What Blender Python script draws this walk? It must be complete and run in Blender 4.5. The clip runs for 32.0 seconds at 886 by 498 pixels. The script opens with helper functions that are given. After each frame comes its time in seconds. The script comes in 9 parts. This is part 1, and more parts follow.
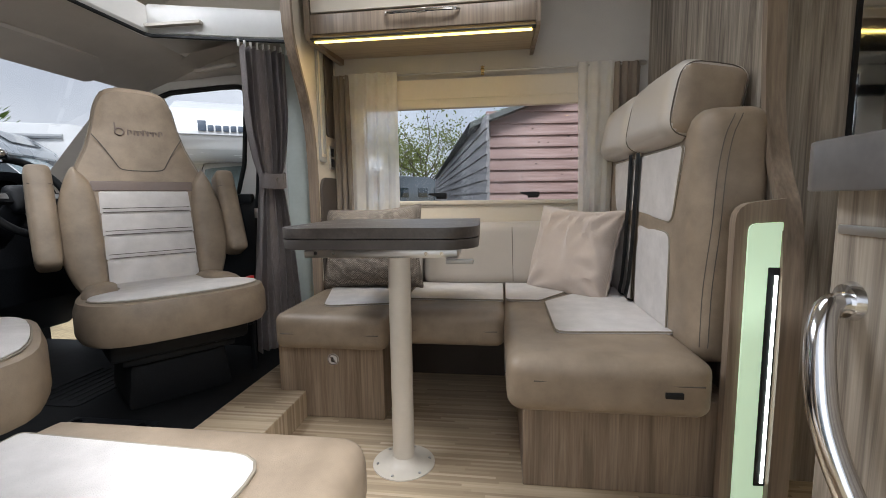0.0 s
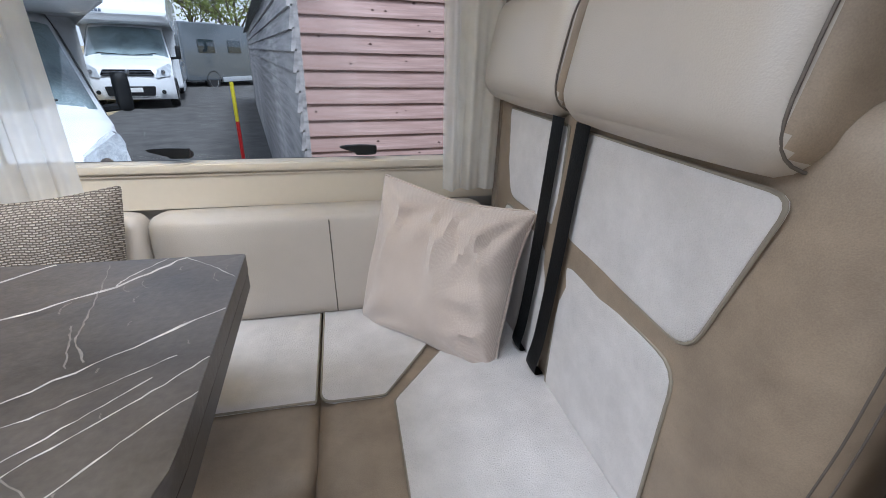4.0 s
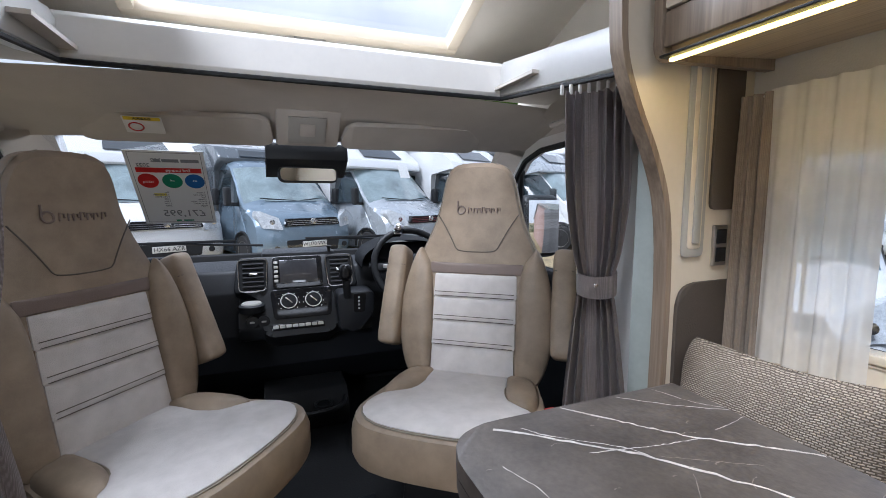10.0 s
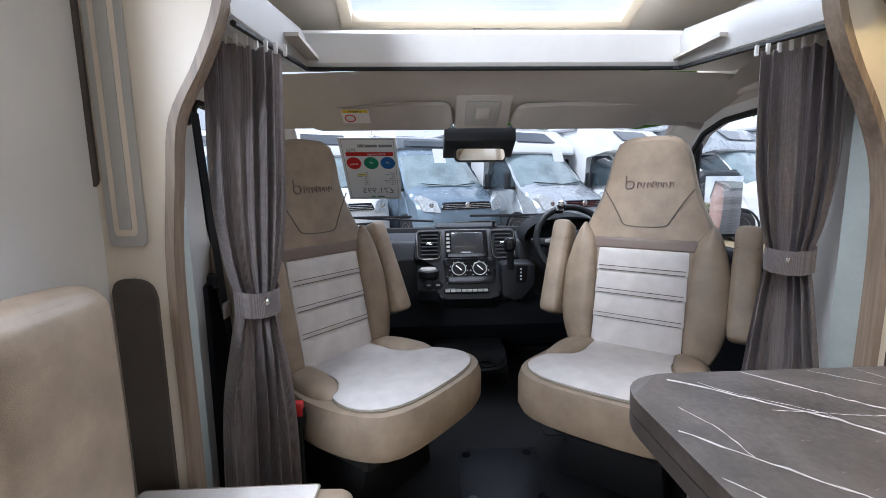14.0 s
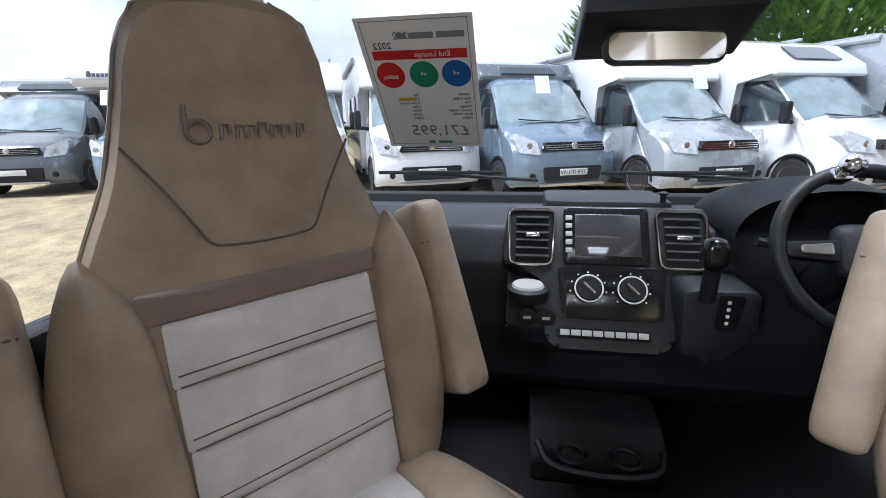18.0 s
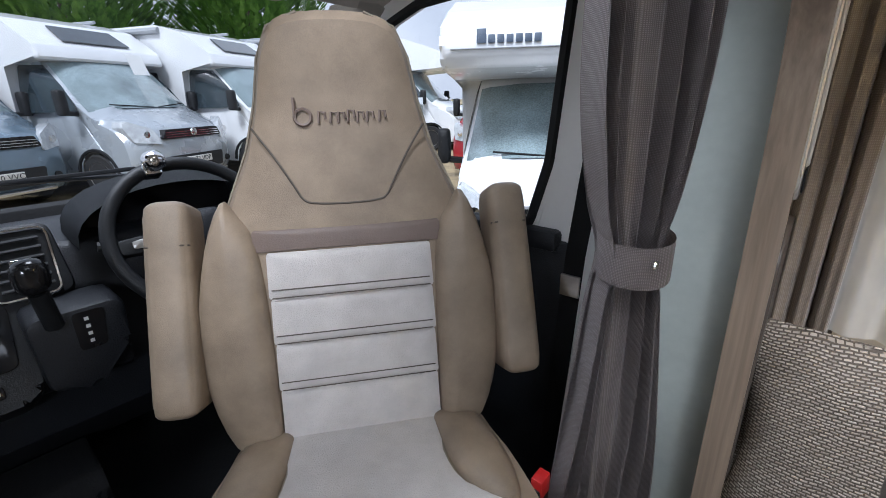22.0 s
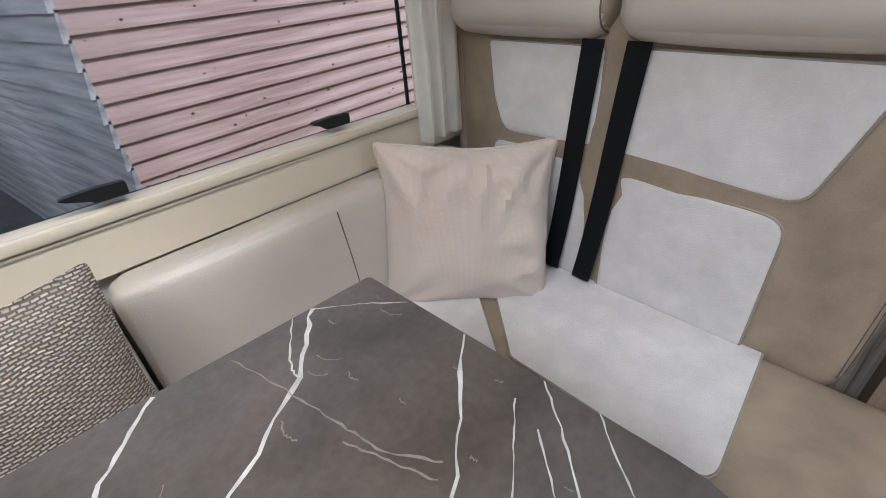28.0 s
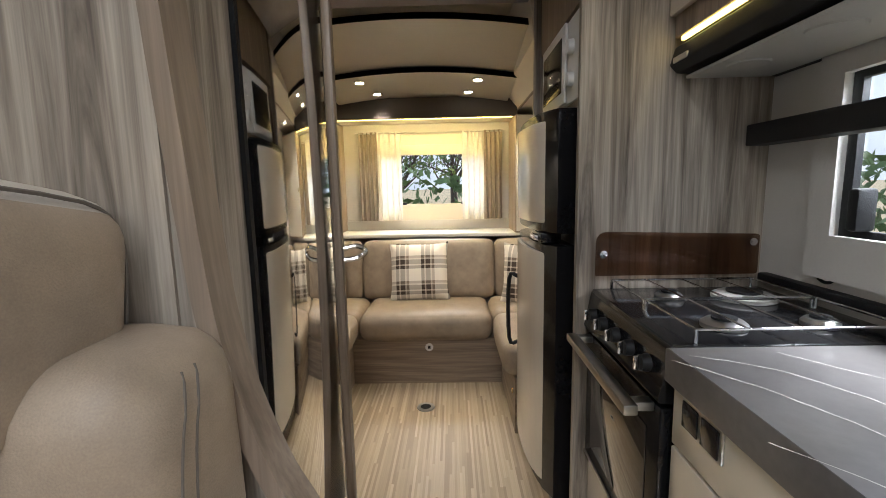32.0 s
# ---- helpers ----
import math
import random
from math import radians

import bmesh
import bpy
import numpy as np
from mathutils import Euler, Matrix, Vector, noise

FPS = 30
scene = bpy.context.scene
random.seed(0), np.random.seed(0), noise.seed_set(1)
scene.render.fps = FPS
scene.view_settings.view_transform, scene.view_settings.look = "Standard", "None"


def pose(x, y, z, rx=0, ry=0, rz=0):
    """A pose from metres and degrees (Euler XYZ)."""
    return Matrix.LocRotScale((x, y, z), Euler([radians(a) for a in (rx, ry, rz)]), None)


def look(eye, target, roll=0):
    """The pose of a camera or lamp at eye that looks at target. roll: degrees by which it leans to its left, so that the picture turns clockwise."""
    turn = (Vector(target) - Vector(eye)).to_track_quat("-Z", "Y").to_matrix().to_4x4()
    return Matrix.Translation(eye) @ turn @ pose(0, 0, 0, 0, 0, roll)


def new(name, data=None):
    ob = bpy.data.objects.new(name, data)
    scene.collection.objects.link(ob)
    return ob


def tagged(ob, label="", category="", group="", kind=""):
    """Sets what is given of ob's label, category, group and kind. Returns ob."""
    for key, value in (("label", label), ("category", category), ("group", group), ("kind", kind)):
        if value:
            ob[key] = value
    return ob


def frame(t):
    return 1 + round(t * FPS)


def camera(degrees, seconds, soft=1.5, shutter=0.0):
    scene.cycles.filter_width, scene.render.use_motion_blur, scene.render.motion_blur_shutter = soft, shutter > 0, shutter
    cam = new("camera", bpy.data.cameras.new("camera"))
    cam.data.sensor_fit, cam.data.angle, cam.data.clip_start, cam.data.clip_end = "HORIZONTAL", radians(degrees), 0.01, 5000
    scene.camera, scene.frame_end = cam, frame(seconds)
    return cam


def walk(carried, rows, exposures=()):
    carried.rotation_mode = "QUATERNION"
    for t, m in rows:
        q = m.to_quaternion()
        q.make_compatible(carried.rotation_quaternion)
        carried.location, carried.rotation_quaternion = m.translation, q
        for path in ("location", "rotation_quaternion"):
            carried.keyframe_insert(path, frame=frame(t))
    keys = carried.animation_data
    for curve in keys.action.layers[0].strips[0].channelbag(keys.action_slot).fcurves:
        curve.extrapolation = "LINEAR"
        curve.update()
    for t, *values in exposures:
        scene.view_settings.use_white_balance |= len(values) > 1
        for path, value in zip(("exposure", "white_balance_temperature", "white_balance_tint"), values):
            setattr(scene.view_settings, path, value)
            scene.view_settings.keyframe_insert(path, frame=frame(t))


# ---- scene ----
cam = camera(90.5, 32.0, soft=0.85)
PATH = [
    (0, (-0.068, -0.071, 0.888), (-0.329, 1.899, 0.658), -0.8),
    (0.5, (-0.078, 0.064, 1.001), (-0.279, 2.043, 0.796), -0.4),
    (1, (-0.092, 0.257, 1.024), (-0.127, 2.251, 0.866), -0.1),
    (1.5, (-0.052, 0.431, 1.05), (0.27, 2.397, 0.878), -0.3),
    (2, (-0.044, 0.485, 1.043), (0.405, 2.424, 0.848), 0.3),
    (2.5, (-0.012, 0.696, 1.096), (0.531, 2.595, 0.782), -0.6),
    (4.5, (0.081, 1.039, 1.157), (0.355, 2.819, 0.287), 1.6),
    (5, (0.152, 1.075, 1.138), (-0.039, 2.889, 0.317), 2.8),
    (5.5, (0.177, 1.076, 1.134), (-0.516, 2.779, 0.346), 0.5),
    (6, (0.147, 1.057, 1.131), (-0.893, 2.603, 0.402), -0.8),
    (6.5, (0.096, 1.028, 1.138), (-1.241, 2.354, 0.462), -0.6),
    (7, (0.054, 1.012, 1.147), (-1.448, 2.176, 0.525), 0.3),
    (7.5, (-0.019, 0.987, 1.171), (-1.627, 2.056, 0.649), 0.6),
    (8, (-0.091, 0.978, 1.196), (-1.756, 2.014, 0.8), -0.2),
    (8.5, (-0.147, 0.95, 1.221), (-1.836, 1.977, 0.922), -0.4),
    (9, (-0.161, 0.934, 1.231), (-1.908, 1.874, 0.98), -0.4),
    (9.5, (-0.116, 0.933, 1.238), (-1.916, 1.771, 1.0), -0.3),
    (10, (-0.046, 0.947, 1.25), (-1.894, 1.674, 1.014), -0.2),
    (10.5, (0.03, 0.947, 1.245), (-1.849, 1.593, 1.021), -0.1),
    (11, (0.099, 0.952, 1.245), (-1.805, 1.525, 1.032), -0.1),
    (11.5, (0.134, 0.943, 1.245), (-1.788, 1.456, 1.041), -0.4),
    (12, (0.142, 0.931, 1.234), (-1.792, 1.39, 1.018), -0.9),
    (12.5, (0.13, 0.906, 1.223), (-1.818, 1.289, 0.979), -1.1),
    (13, (0.121, 0.875, 1.221), (-1.849, 1.09, 0.953), -1.1),
    (13.5, (0.12, 0.852, 1.215), (-1.856, 0.968, 0.933), -0.9),
    (15.5, (-0.378, 0.821, 1.187), (-2.347, 0.814, 0.837), -0.8),
    (16, (-0.575, 0.89, 1.194), (-2.517, 0.755, 0.735), -0.6),
    (16.5, (-0.725, 0.854, 1.136), (-2.615, 0.639, 0.518), -0.9),
    (17, (-0.884, 0.796, 1.149), (-2.749, 0.503, 0.489), -0.7),
    (17.5, (-0.971, 0.785, 1.184), (-2.846, 0.463, 0.566), -0.7),
    (18, (-1.029, 0.818, 1.202), (-2.923, 0.488, 0.649), -1.0),
    (18.5, (-1.07, 0.862, 1.202), (-2.993, 0.691, 0.682), -1.4),
    (19, (-1.065, 0.955, 1.225), (-2.995, 0.956, 0.699), -2.3),
    (19.5, (-1.059, 1.005, 1.221), (-2.968, 1.281, 0.693), -2.0),
    (20, (-1.036, 1.035, 1.215), (-2.904, 1.522, 0.692), -1.8),
    (20.5, (-1.015, 1.09, 1.211), (-2.822, 1.755, 0.671), -1.9),
    (21, (-0.99, 1.147, 1.209), (-2.689, 2.04, 0.647), -2.3),
    (21.5, (-0.959, 1.203, 1.209), (-2.493, 2.343, 0.621), -1.7),
    (22, (-0.92, 1.185, 1.225), (-2.164, 2.611, 0.576), -1.2),
    (22.5, (-0.91, 1.134, 1.242), (-1.808, 2.78, 0.547), 0.3),
    (23, (-0.828, 1.135, 1.216), (-1.576, 2.865, 0.549), -1.0),
    (23.5, (-0.715, 1.192, 1.237), (-1.311, 2.963, 0.522), -2.9),
    (24, (-0.6, 1.265, 1.255), (-1.082, 3.035, 0.458), -3.8),
    (24.5, (-0.519, 1.302, 1.252), (-0.888, 3.014, 0.286), -4.9),
    (25, (-0.515, 1.324, 1.255), (-0.677, 3.003, 0.181), -4.6),
    (25.5, (-0.565, 1.358, 1.285), (-0.403, 2.974, 0.119), -3.9),
    (27.5, (-0.47, 1.354, 1.218), (0.45, 2.749, 0.12), -5.9),
    (28, (-0.437, 1.327, 1.2), (0.676, 2.582, 0.111), -5.0),
    (28.5, (-0.396, 1.255, 1.194), (0.905, 2.326, 0.117), -3.7),
    (29, (-0.304, 1.193, 1.214), (1.126, 2.076, 0.129), -3.4),
    (29.5, (-0.19, 1.117, 1.215), (1.351, 1.822, 0.153), -4.5),
    (30, (-0.091, 1.046, 1.214), (1.529, 1.618, 0.19), -4.6),
    (30.5, (-0.021, 0.969, 1.225), (1.755, 1.418, 0.42), -2.9),
    (31, (0.011, 0.94, 1.241), (1.924, 1.263, 0.757), -1.8),
    (31.5, (0.086, 0.967, 1.256), (2.052, 1.136, 0.928), -1.4),
    (32, (0.194, 0.999, 1.263), (2.174, 1.047, 0.984), -1.2),
]

# ---- light ----
EXPOSURES = [(0.0, -0.24, 6050, 10), (2.0, 0.18, 5580, 10), (5.0, -0.06, 5500, 10), (9.0, 0.05, 5600, 12), (11.5, 0.02, 5600, 12), (13.0, 0.12, 5550, 12), (16.0, 0.42, 5650, 12), (18.0, 0.4, 5650, 12), (20.0, -0.1, 5600, 12), (21.0, 0.0, 5500, 10), (23.0, -0.18, 5700, 12), (24.0, -0.15, 5700, 12), (25.0, 0.1, 5650, 10), (28.0, -0.06, 5650, 10), (29.0, -0.12, 5650, 10), (31.0, 0.18, 5700, 10), (32.0, 0.3, 5900, 10)]
walk(cam, [(t, look(eye, target, roll)) for t, eye, target, roll in PATH], EXPOSURES)

world = bpy.data.worlds.new("world")
scene.world = world
world.use_nodes = True
wn = world.node_tree
sky = wn.nodes.new("ShaderNodeTexSky")
sky.sky_type = "NISHITA"
sky.sun_disc = False
sky.sun_elevation, sky.sun_rotation = radians(48), radians(200)
sky.air_density, sky.dust_density, sky.ozone_density = 1.0, 4.0, 1.0
cloud_map = wn.nodes.new("ShaderNodeTexCoord")
clouds = wn.nodes.new("ShaderNodeTexNoise")
clouds.inputs["Scale"].default_value, clouds.inputs["Detail"].default_value = 3.0, 6.0
wn.links.new(cloud_map.outputs["Generated"], clouds.inputs["Vector"])
ramp = wn.nodes.new("ShaderNodeValToRGB")
ramp.color_ramp.elements[0].position, ramp.color_ramp.elements[1].position = 0.3, 0.62
ramp.color_ramp.elements[0].color, ramp.color_ramp.elements[1].color = (6.6, 7.0, 7.8, 1), (11.0, 11.2, 11.6, 1)
wn.links.new(clouds.outputs["Fac"], ramp.inputs["Fac"])
blend = wn.nodes.new("ShaderNodeMix")
blend.data_type = "RGBA"
blend.inputs["Factor"].default_value = 0.85
wn.links.new(sky.outputs[0], blend.inputs["A"])
wn.links.new(ramp.outputs[0], blend.inputs["B"])
wn.links.new(blend.outputs["Result"], wn.nodes["Background"].inputs["Color"])
wn.nodes["Background"].inputs["Strength"].default_value = 0.10


def lamp(name, kind, m, energy, colour=(1, 1, 1), **more):
    data = bpy.data.lights.new(name, kind)
    data.energy, data.color = energy, colour
    for key, value in more.items():
        if key == "size":
            data.size = value
        elif key == "size_y":
            data.shape, data.size_y = "RECTANGLE", value
        elif key == "angle":
            data.angle = value
        elif key == "spot_size":
            data.spot_size = value
        elif key == "radius":
            data.shadow_soft_size = value
    ob = new(name, data)
    ob.matrix_world = m
    return ob


sun_way = Vector((-0.35, 0.55, -0.9))
lamp("sun", "SUN", look((0, 0, 10), Vector((0, 0, 10)) + sun_way), 4.2, (1.0, 0.97, 0.93), angle=radians(18))
# daylight at the open habitation door, the overcab window and the kitchen and rear windows, and an added fill from
# above
lamp("door_daylight", "AREA", look((-0.1, -0.35, 1.2), (-0.1, 1.2, 0.9)), 3.5, (1.0, 1.0, 1.0), size=0.6, size_y=1.5)
# fill lamp added over an unseen ceiling opening to brighten the living area
lamp("added_roof_fill", "AREA", look((-0.1, 1.2, 2.34), (-0.1, 1.2, 0)), 7.0, (1.0, 1.0, 1.0), size=0.7, size_y=0.7)
lamp("overcab_window_daylight", "AREA", look((-2.35, 1.15, 3.10), (-0.15, 1.45, 0.6)), 105.0, (1.0, 1.0, 1.0), size=1.5, size_y=1.1)
lamp("kitchen_window_daylight", "AREA", look((0.89, -0.4, 1.89), (0.89, 0.8, 0.94)), 60.0, (1.0, 1.0, 1.0), size=0.6, size_y=0.4)
lamp("rear_window_daylight", "AREA", look((4.4, 1.15, 2.2), (2.9, 1.15, 0.6)), 38.0, (1.0, 1.0, 1.0), size=0.8, size_y=0.5)


# ---- materials ----
from mathutils.bvhtree import BVHTree

def mat(name, colour, rough=0.5, metal=0.0, vary=0.12, scale=8.0, bump=0.0, bump_scale=60.0, stretch=(1, 1, 1), spec=0.5, coat=0.0, per=0.0, second=None, emit=None, strength=0.0):
    """A surface with colour variation at two scales and fine relief, in object space."""
    m = bpy.data.materials.new(name)
    m.use_nodes = True
    nt = m.node_tree
    p = nt.nodes["Principled BSDF"]
    co = nt.nodes.new("ShaderNodeTexCoord")
    mp = nt.nodes.new("ShaderNodeMapping")
    mp.inputs["Scale"].default_value = stretch
    nt.links.new(co.outputs["Object"], mp.inputs["Vector"])
    big = nt.nodes.new("ShaderNodeTexNoise")
    big.inputs["Scale"].default_value, big.inputs["Detail"].default_value, big.inputs["Roughness"].default_value = scale, 5.0, 0.6
    nt.links.new(mp.outputs[0], big.inputs["Vector"])
    fine = nt.nodes.new("ShaderNodeTexNoise")
    fine.inputs["Scale"].default_value, fine.inputs["Detail"].default_value = bump_scale, 4.0
    nt.links.new(mp.outputs[0], fine.inputs["Vector"])
    cr = nt.nodes.new("ShaderNodeValToRGB")
    c2 = second or tuple(c * (1 - vary) for c in colour)
    c1 = tuple(min(1.0, c * (1 + vary * 0.6)) for c in colour)
    cr.color_ramp.elements[0].position, cr.color_ramp.elements[1].position = 0.32, 0.68
    cr.color_ramp.elements[0].color, cr.color_ramp.elements[1].color = (*c2, 1), (*c1, 1)
    nt.links.new(big.outputs["Fac"], cr.inputs["Fac"])
    out = cr.outputs[0]
    mx = nt.nodes.new("ShaderNodeMix")
    mx.data_type, mx.blend_type = "RGBA", "MULTIPLY"
    mx.inputs["Factor"].default_value = min(1.0, vary * 1.5)
    nt.links.new(out, mx.inputs["A"])
    nt.links.new(fine.outputs["Fac"], mx.inputs["B"])
    out = mx.outputs["Result"]
    if per:
        info = nt.nodes.new("ShaderNodeObjectInfo")
        mr = nt.nodes.new("ShaderNodeMapRange")
        mr.inputs["To Min"].default_value, mr.inputs["To Max"].default_value = 1 - per, 1 + per
        nt.links.new(info.outputs["Random"], mr.inputs["Value"])
        vm = nt.nodes.new("ShaderNodeVectorMath")
        vm.operation = "SCALE"
        nt.links.new(out, vm.inputs[0])
        nt.links.new(mr.outputs[0], vm.inputs["Scale"])
        out = vm.outputs[0]
    nt.links.new(out, p.inputs["Base Color"])
    p.inputs["Metallic"].default_value = metal
    p.inputs["Specular IOR Level"].default_value = spec
    p.inputs["Coat Weight"].default_value = coat
    rr = nt.nodes.new("ShaderNodeMapRange")
    rr.inputs["To Min"].default_value, rr.inputs["To Max"].default_value = max(0.0, rough - 0.08), min(1.0, rough + 0.08)
    nt.links.new(big.outputs["Fac"], rr.inputs["Value"])
    nt.links.new(rr.outputs[0], p.inputs["Roughness"])
    if bump:
        b = nt.nodes.new("ShaderNodeBump")
        b.inputs["Strength"].default_value, b.inputs["Distance"].default_value = bump, 0.004
        nt.links.new(fine.outputs["Fac"], b.inputs["Height"])
        nt.links.new(b.outputs[0], p.inputs["Normal"])
    if emit:
        p.inputs["Emission Color"].default_value = (*emit, 1)
        p.inputs["Emission Strength"].default_value = strength
    return m


def wood(name, dark, light, grain, scale=1.0, rough=0.45, pale=None):
    """A wood-grain laminate whose grain runs along the axis named."""
    m = bpy.data.materials.new(name)
    m.use_nodes = True
    nt = m.node_tree
    p = nt.nodes["Principled BSDF"]
    co = nt.nodes.new("ShaderNodeTexCoord")
    mp = nt.nodes.new("ShaderNodeMapping")
    s = [26.0 * scale] * 3
    s["xyz".index(grain)] = 1.3 * scale
    mp.inputs["Scale"].default_value = s
    nt.links.new(co.outputs["Object"], mp.inputs["Vector"])
    a = nt.nodes.new("ShaderNodeTexNoise")
    a.inputs["Scale"].default_value, a.inputs["Detail"].default_value, a.inputs["Roughness"].default_value, a.inputs["Distortion"].default_value = 1.0, 7.0, 0.62, 0.9
    nt.links.new(mp.outputs[0], a.inputs["Vector"])
    mp2 = nt.nodes.new("ShaderNodeMapping")
    s2 = [180.0 * scale] * 3
    s2["xyz".index(grain)] = 5.0 * scale
    mp2.inputs["Scale"].default_value = s2
    nt.links.new(co.outputs["Object"], mp2.inputs["Vector"])
    f = nt.nodes.new("ShaderNodeTexNoise")
    f.inputs["Scale"].default_value, f.inputs["Detail"].default_value = 1.0, 3.0
    nt.links.new(mp2.outputs[0], f.inputs["Vector"])
    cr = nt.nodes.new("ShaderNodeValToRGB")
    e = cr.color_ramp.elements
    e[0].position, e[1].position = 0.34, 0.66
    e[0].color, e[1].color = (*dark, 1), (*light, 1)
    mid = e.new(0.5)
    mid.color = (*[(x + y) / 2 * 1.04 for x, y in zip(dark, light)], 1)
    nt.links.new(a.outputs["Fac"], cr.inputs["Fac"])
    fr = nt.nodes.new("ShaderNodeMapRange")
    fr.inputs["From Min"].default_value, fr.inputs["From Max"].default_value = 0.35, 0.7
    fr.inputs["To Min"].default_value, fr.inputs["To Max"].default_value = 0.78, 1.06
    nt.links.new(f.outputs["Fac"], fr.inputs["Value"])
    vm = nt.nodes.new("ShaderNodeVectorMath")
    vm.operation = "SCALE"
    nt.links.new(cr.outputs[0], vm.inputs[0])
    nt.links.new(fr.outputs[0], vm.inputs["Scale"])
    info = nt.nodes.new("ShaderNodeObjectInfo")
    mr = nt.nodes.new("ShaderNodeMapRange")
    mr.inputs["To Min"].default_value, mr.inputs["To Max"].default_value = 0.93, 1.07
    nt.links.new(info.outputs["Random"], mr.inputs["Value"])
    vm2 = nt.nodes.new("ShaderNodeVectorMath")
    vm2.operation = "SCALE"
    nt.links.new(vm.outputs[0], vm2.inputs[0])
    nt.links.new(mr.outputs[0], vm2.inputs["Scale"])
    nt.links.new(vm2.outputs[0], p.inputs["Base Color"])
    p.inputs["Roughness"].default_value = rough
    b = nt.nodes.new("ShaderNodeBump")
    b.inputs["Strength"].default_value, b.inputs["Distance"].default_value = 0.25, 0.001
    nt.links.new(f.outputs["Fac"], b.inputs["Height"])
    nt.links.new(b.outputs[0], p.inputs["Normal"])
    return m


def weave(name, c1, c2, scale, rough=0.9, bump=0.6, sheen=0.2, rows=None):
    """A woven cloth: two crossed wave patterns give threads."""
    m = bpy.data.materials.new(name)
    m.use_nodes = True
    nt = m.node_tree
    p = nt.nodes["Principled BSDF"]
    co = nt.nodes.new("ShaderNodeTexCoord")
    waves = []
    for axis in ("X", "Z" if rows is None else rows):
        w = nt.nodes.new("ShaderNodeTexWave")
        w.bands_direction = axis
        w.inputs["Scale"].default_value, w.inputs["Distortion"].default_value, w.inputs["Detail"].default_value, w.inputs["Detail Scale"].default_value = scale, 1.6, 2.0, 2.0
        nt.links.new(co.outputs["Object"], w.inputs["Vector"])
        waves.append(w)
    ml = nt.nodes.new("ShaderNodeMath")
    ml.operation = "MULTIPLY"
    nt.links.new(waves[0].outputs["Fac"], ml.inputs[0])
    nt.links.new(waves[1].outputs["Fac"], ml.inputs[1])
    n = nt.nodes.new("ShaderNodeTexNoise")
    n.inputs["Scale"].default_value, n.inputs["Detail"].default_value = 7.0, 6.0
    nt.links.new(co.outputs["Object"], n.inputs["Vector"])
    ad = nt.nodes.new("ShaderNodeMath")
    ad.operation = "MULTIPLY_ADD"
    ad.inputs[1].default_value, ad.inputs[2].default_value = 0.55, 0.0
    nt.links.new(ml.outputs[0], ad.inputs[0])
    ad2 = nt.nodes.new("ShaderNodeMath")
    ad2.operation = "MULTIPLY_ADD"
    ad2.inputs[1].default_value = 0.6
    nt.links.new(n.outputs["Fac"], ad2.inputs[0])
    nt.links.new(ad.outputs[0], ad2.inputs[2])
    cr = nt.nodes.new("ShaderNodeValToRGB")
    cr.color_ramp.elements[0].position, cr.color_ramp.elements[1].position = 0.2, 0.75
    cr.color_ramp.elements[0].color, cr.color_ramp.elements[1].color = (*c1, 1), (*c2, 1)
    nt.links.new(ad2.outputs[0], cr.inputs["Fac"])
    nt.links.new(cr.outputs[0], p.inputs["Base Color"])
    p.inputs["Roughness"].default_value = rough
    p.inputs["Sheen Weight"].default_value = sheen
    p.inputs["Specular IOR Level"].default_value = 0.25
    b = nt.nodes.new("ShaderNodeBump")
    b.inputs["Strength"].default_value, b.inputs["Distance"].default_value = bump, 0.002
    nt.links.new(ml.outputs[0], b.inputs["Height"])
    nt.links.new(b.outputs[0], p.inputs["Normal"])
    return m


def glass(name, tint=(1, 1, 1), gloss=0.06, rough=0.0):
    """Thin sheet glass: mostly clear, with a weak mirror that grows at a slant."""
    m = bpy.data.materials.new(name)
    m.use_nodes = True
    nt = m.node_tree
    nt.nodes.remove(nt.nodes["Principled BSDF"])
    t = nt.nodes.new("ShaderNodeBsdfTransparent")
    t.inputs[0].default_value = (*tint, 1)
    g = nt.nodes.new("ShaderNodeBsdfGlossy")
    g.inputs["Roughness"].default_value = rough
    f = nt.nodes.new("ShaderNodeFresnel")
    f.inputs["IOR"].default_value = 1.35
    mul = nt.nodes.new("ShaderNodeMath")
    mul.operation = "MULTIPLY_ADD"
    mul.inputs[1].default_value, mul.inputs[2].default_value = 0.12, gloss * 0.08
    nt.links.new(f.outputs[0], mul.inputs[0])
    mx = nt.nodes.new("ShaderNodeMixShader")
    nt.links.new(mul.outputs[0], mx.inputs[0])
    nt.links.new(t.outputs[0], mx.inputs[1])
    nt.links.new(g.outputs[0], mx.inputs[2])
    nt.links.new(mx.outputs[0], nt.nodes["Material Output"].inputs["Surface"])
    return m


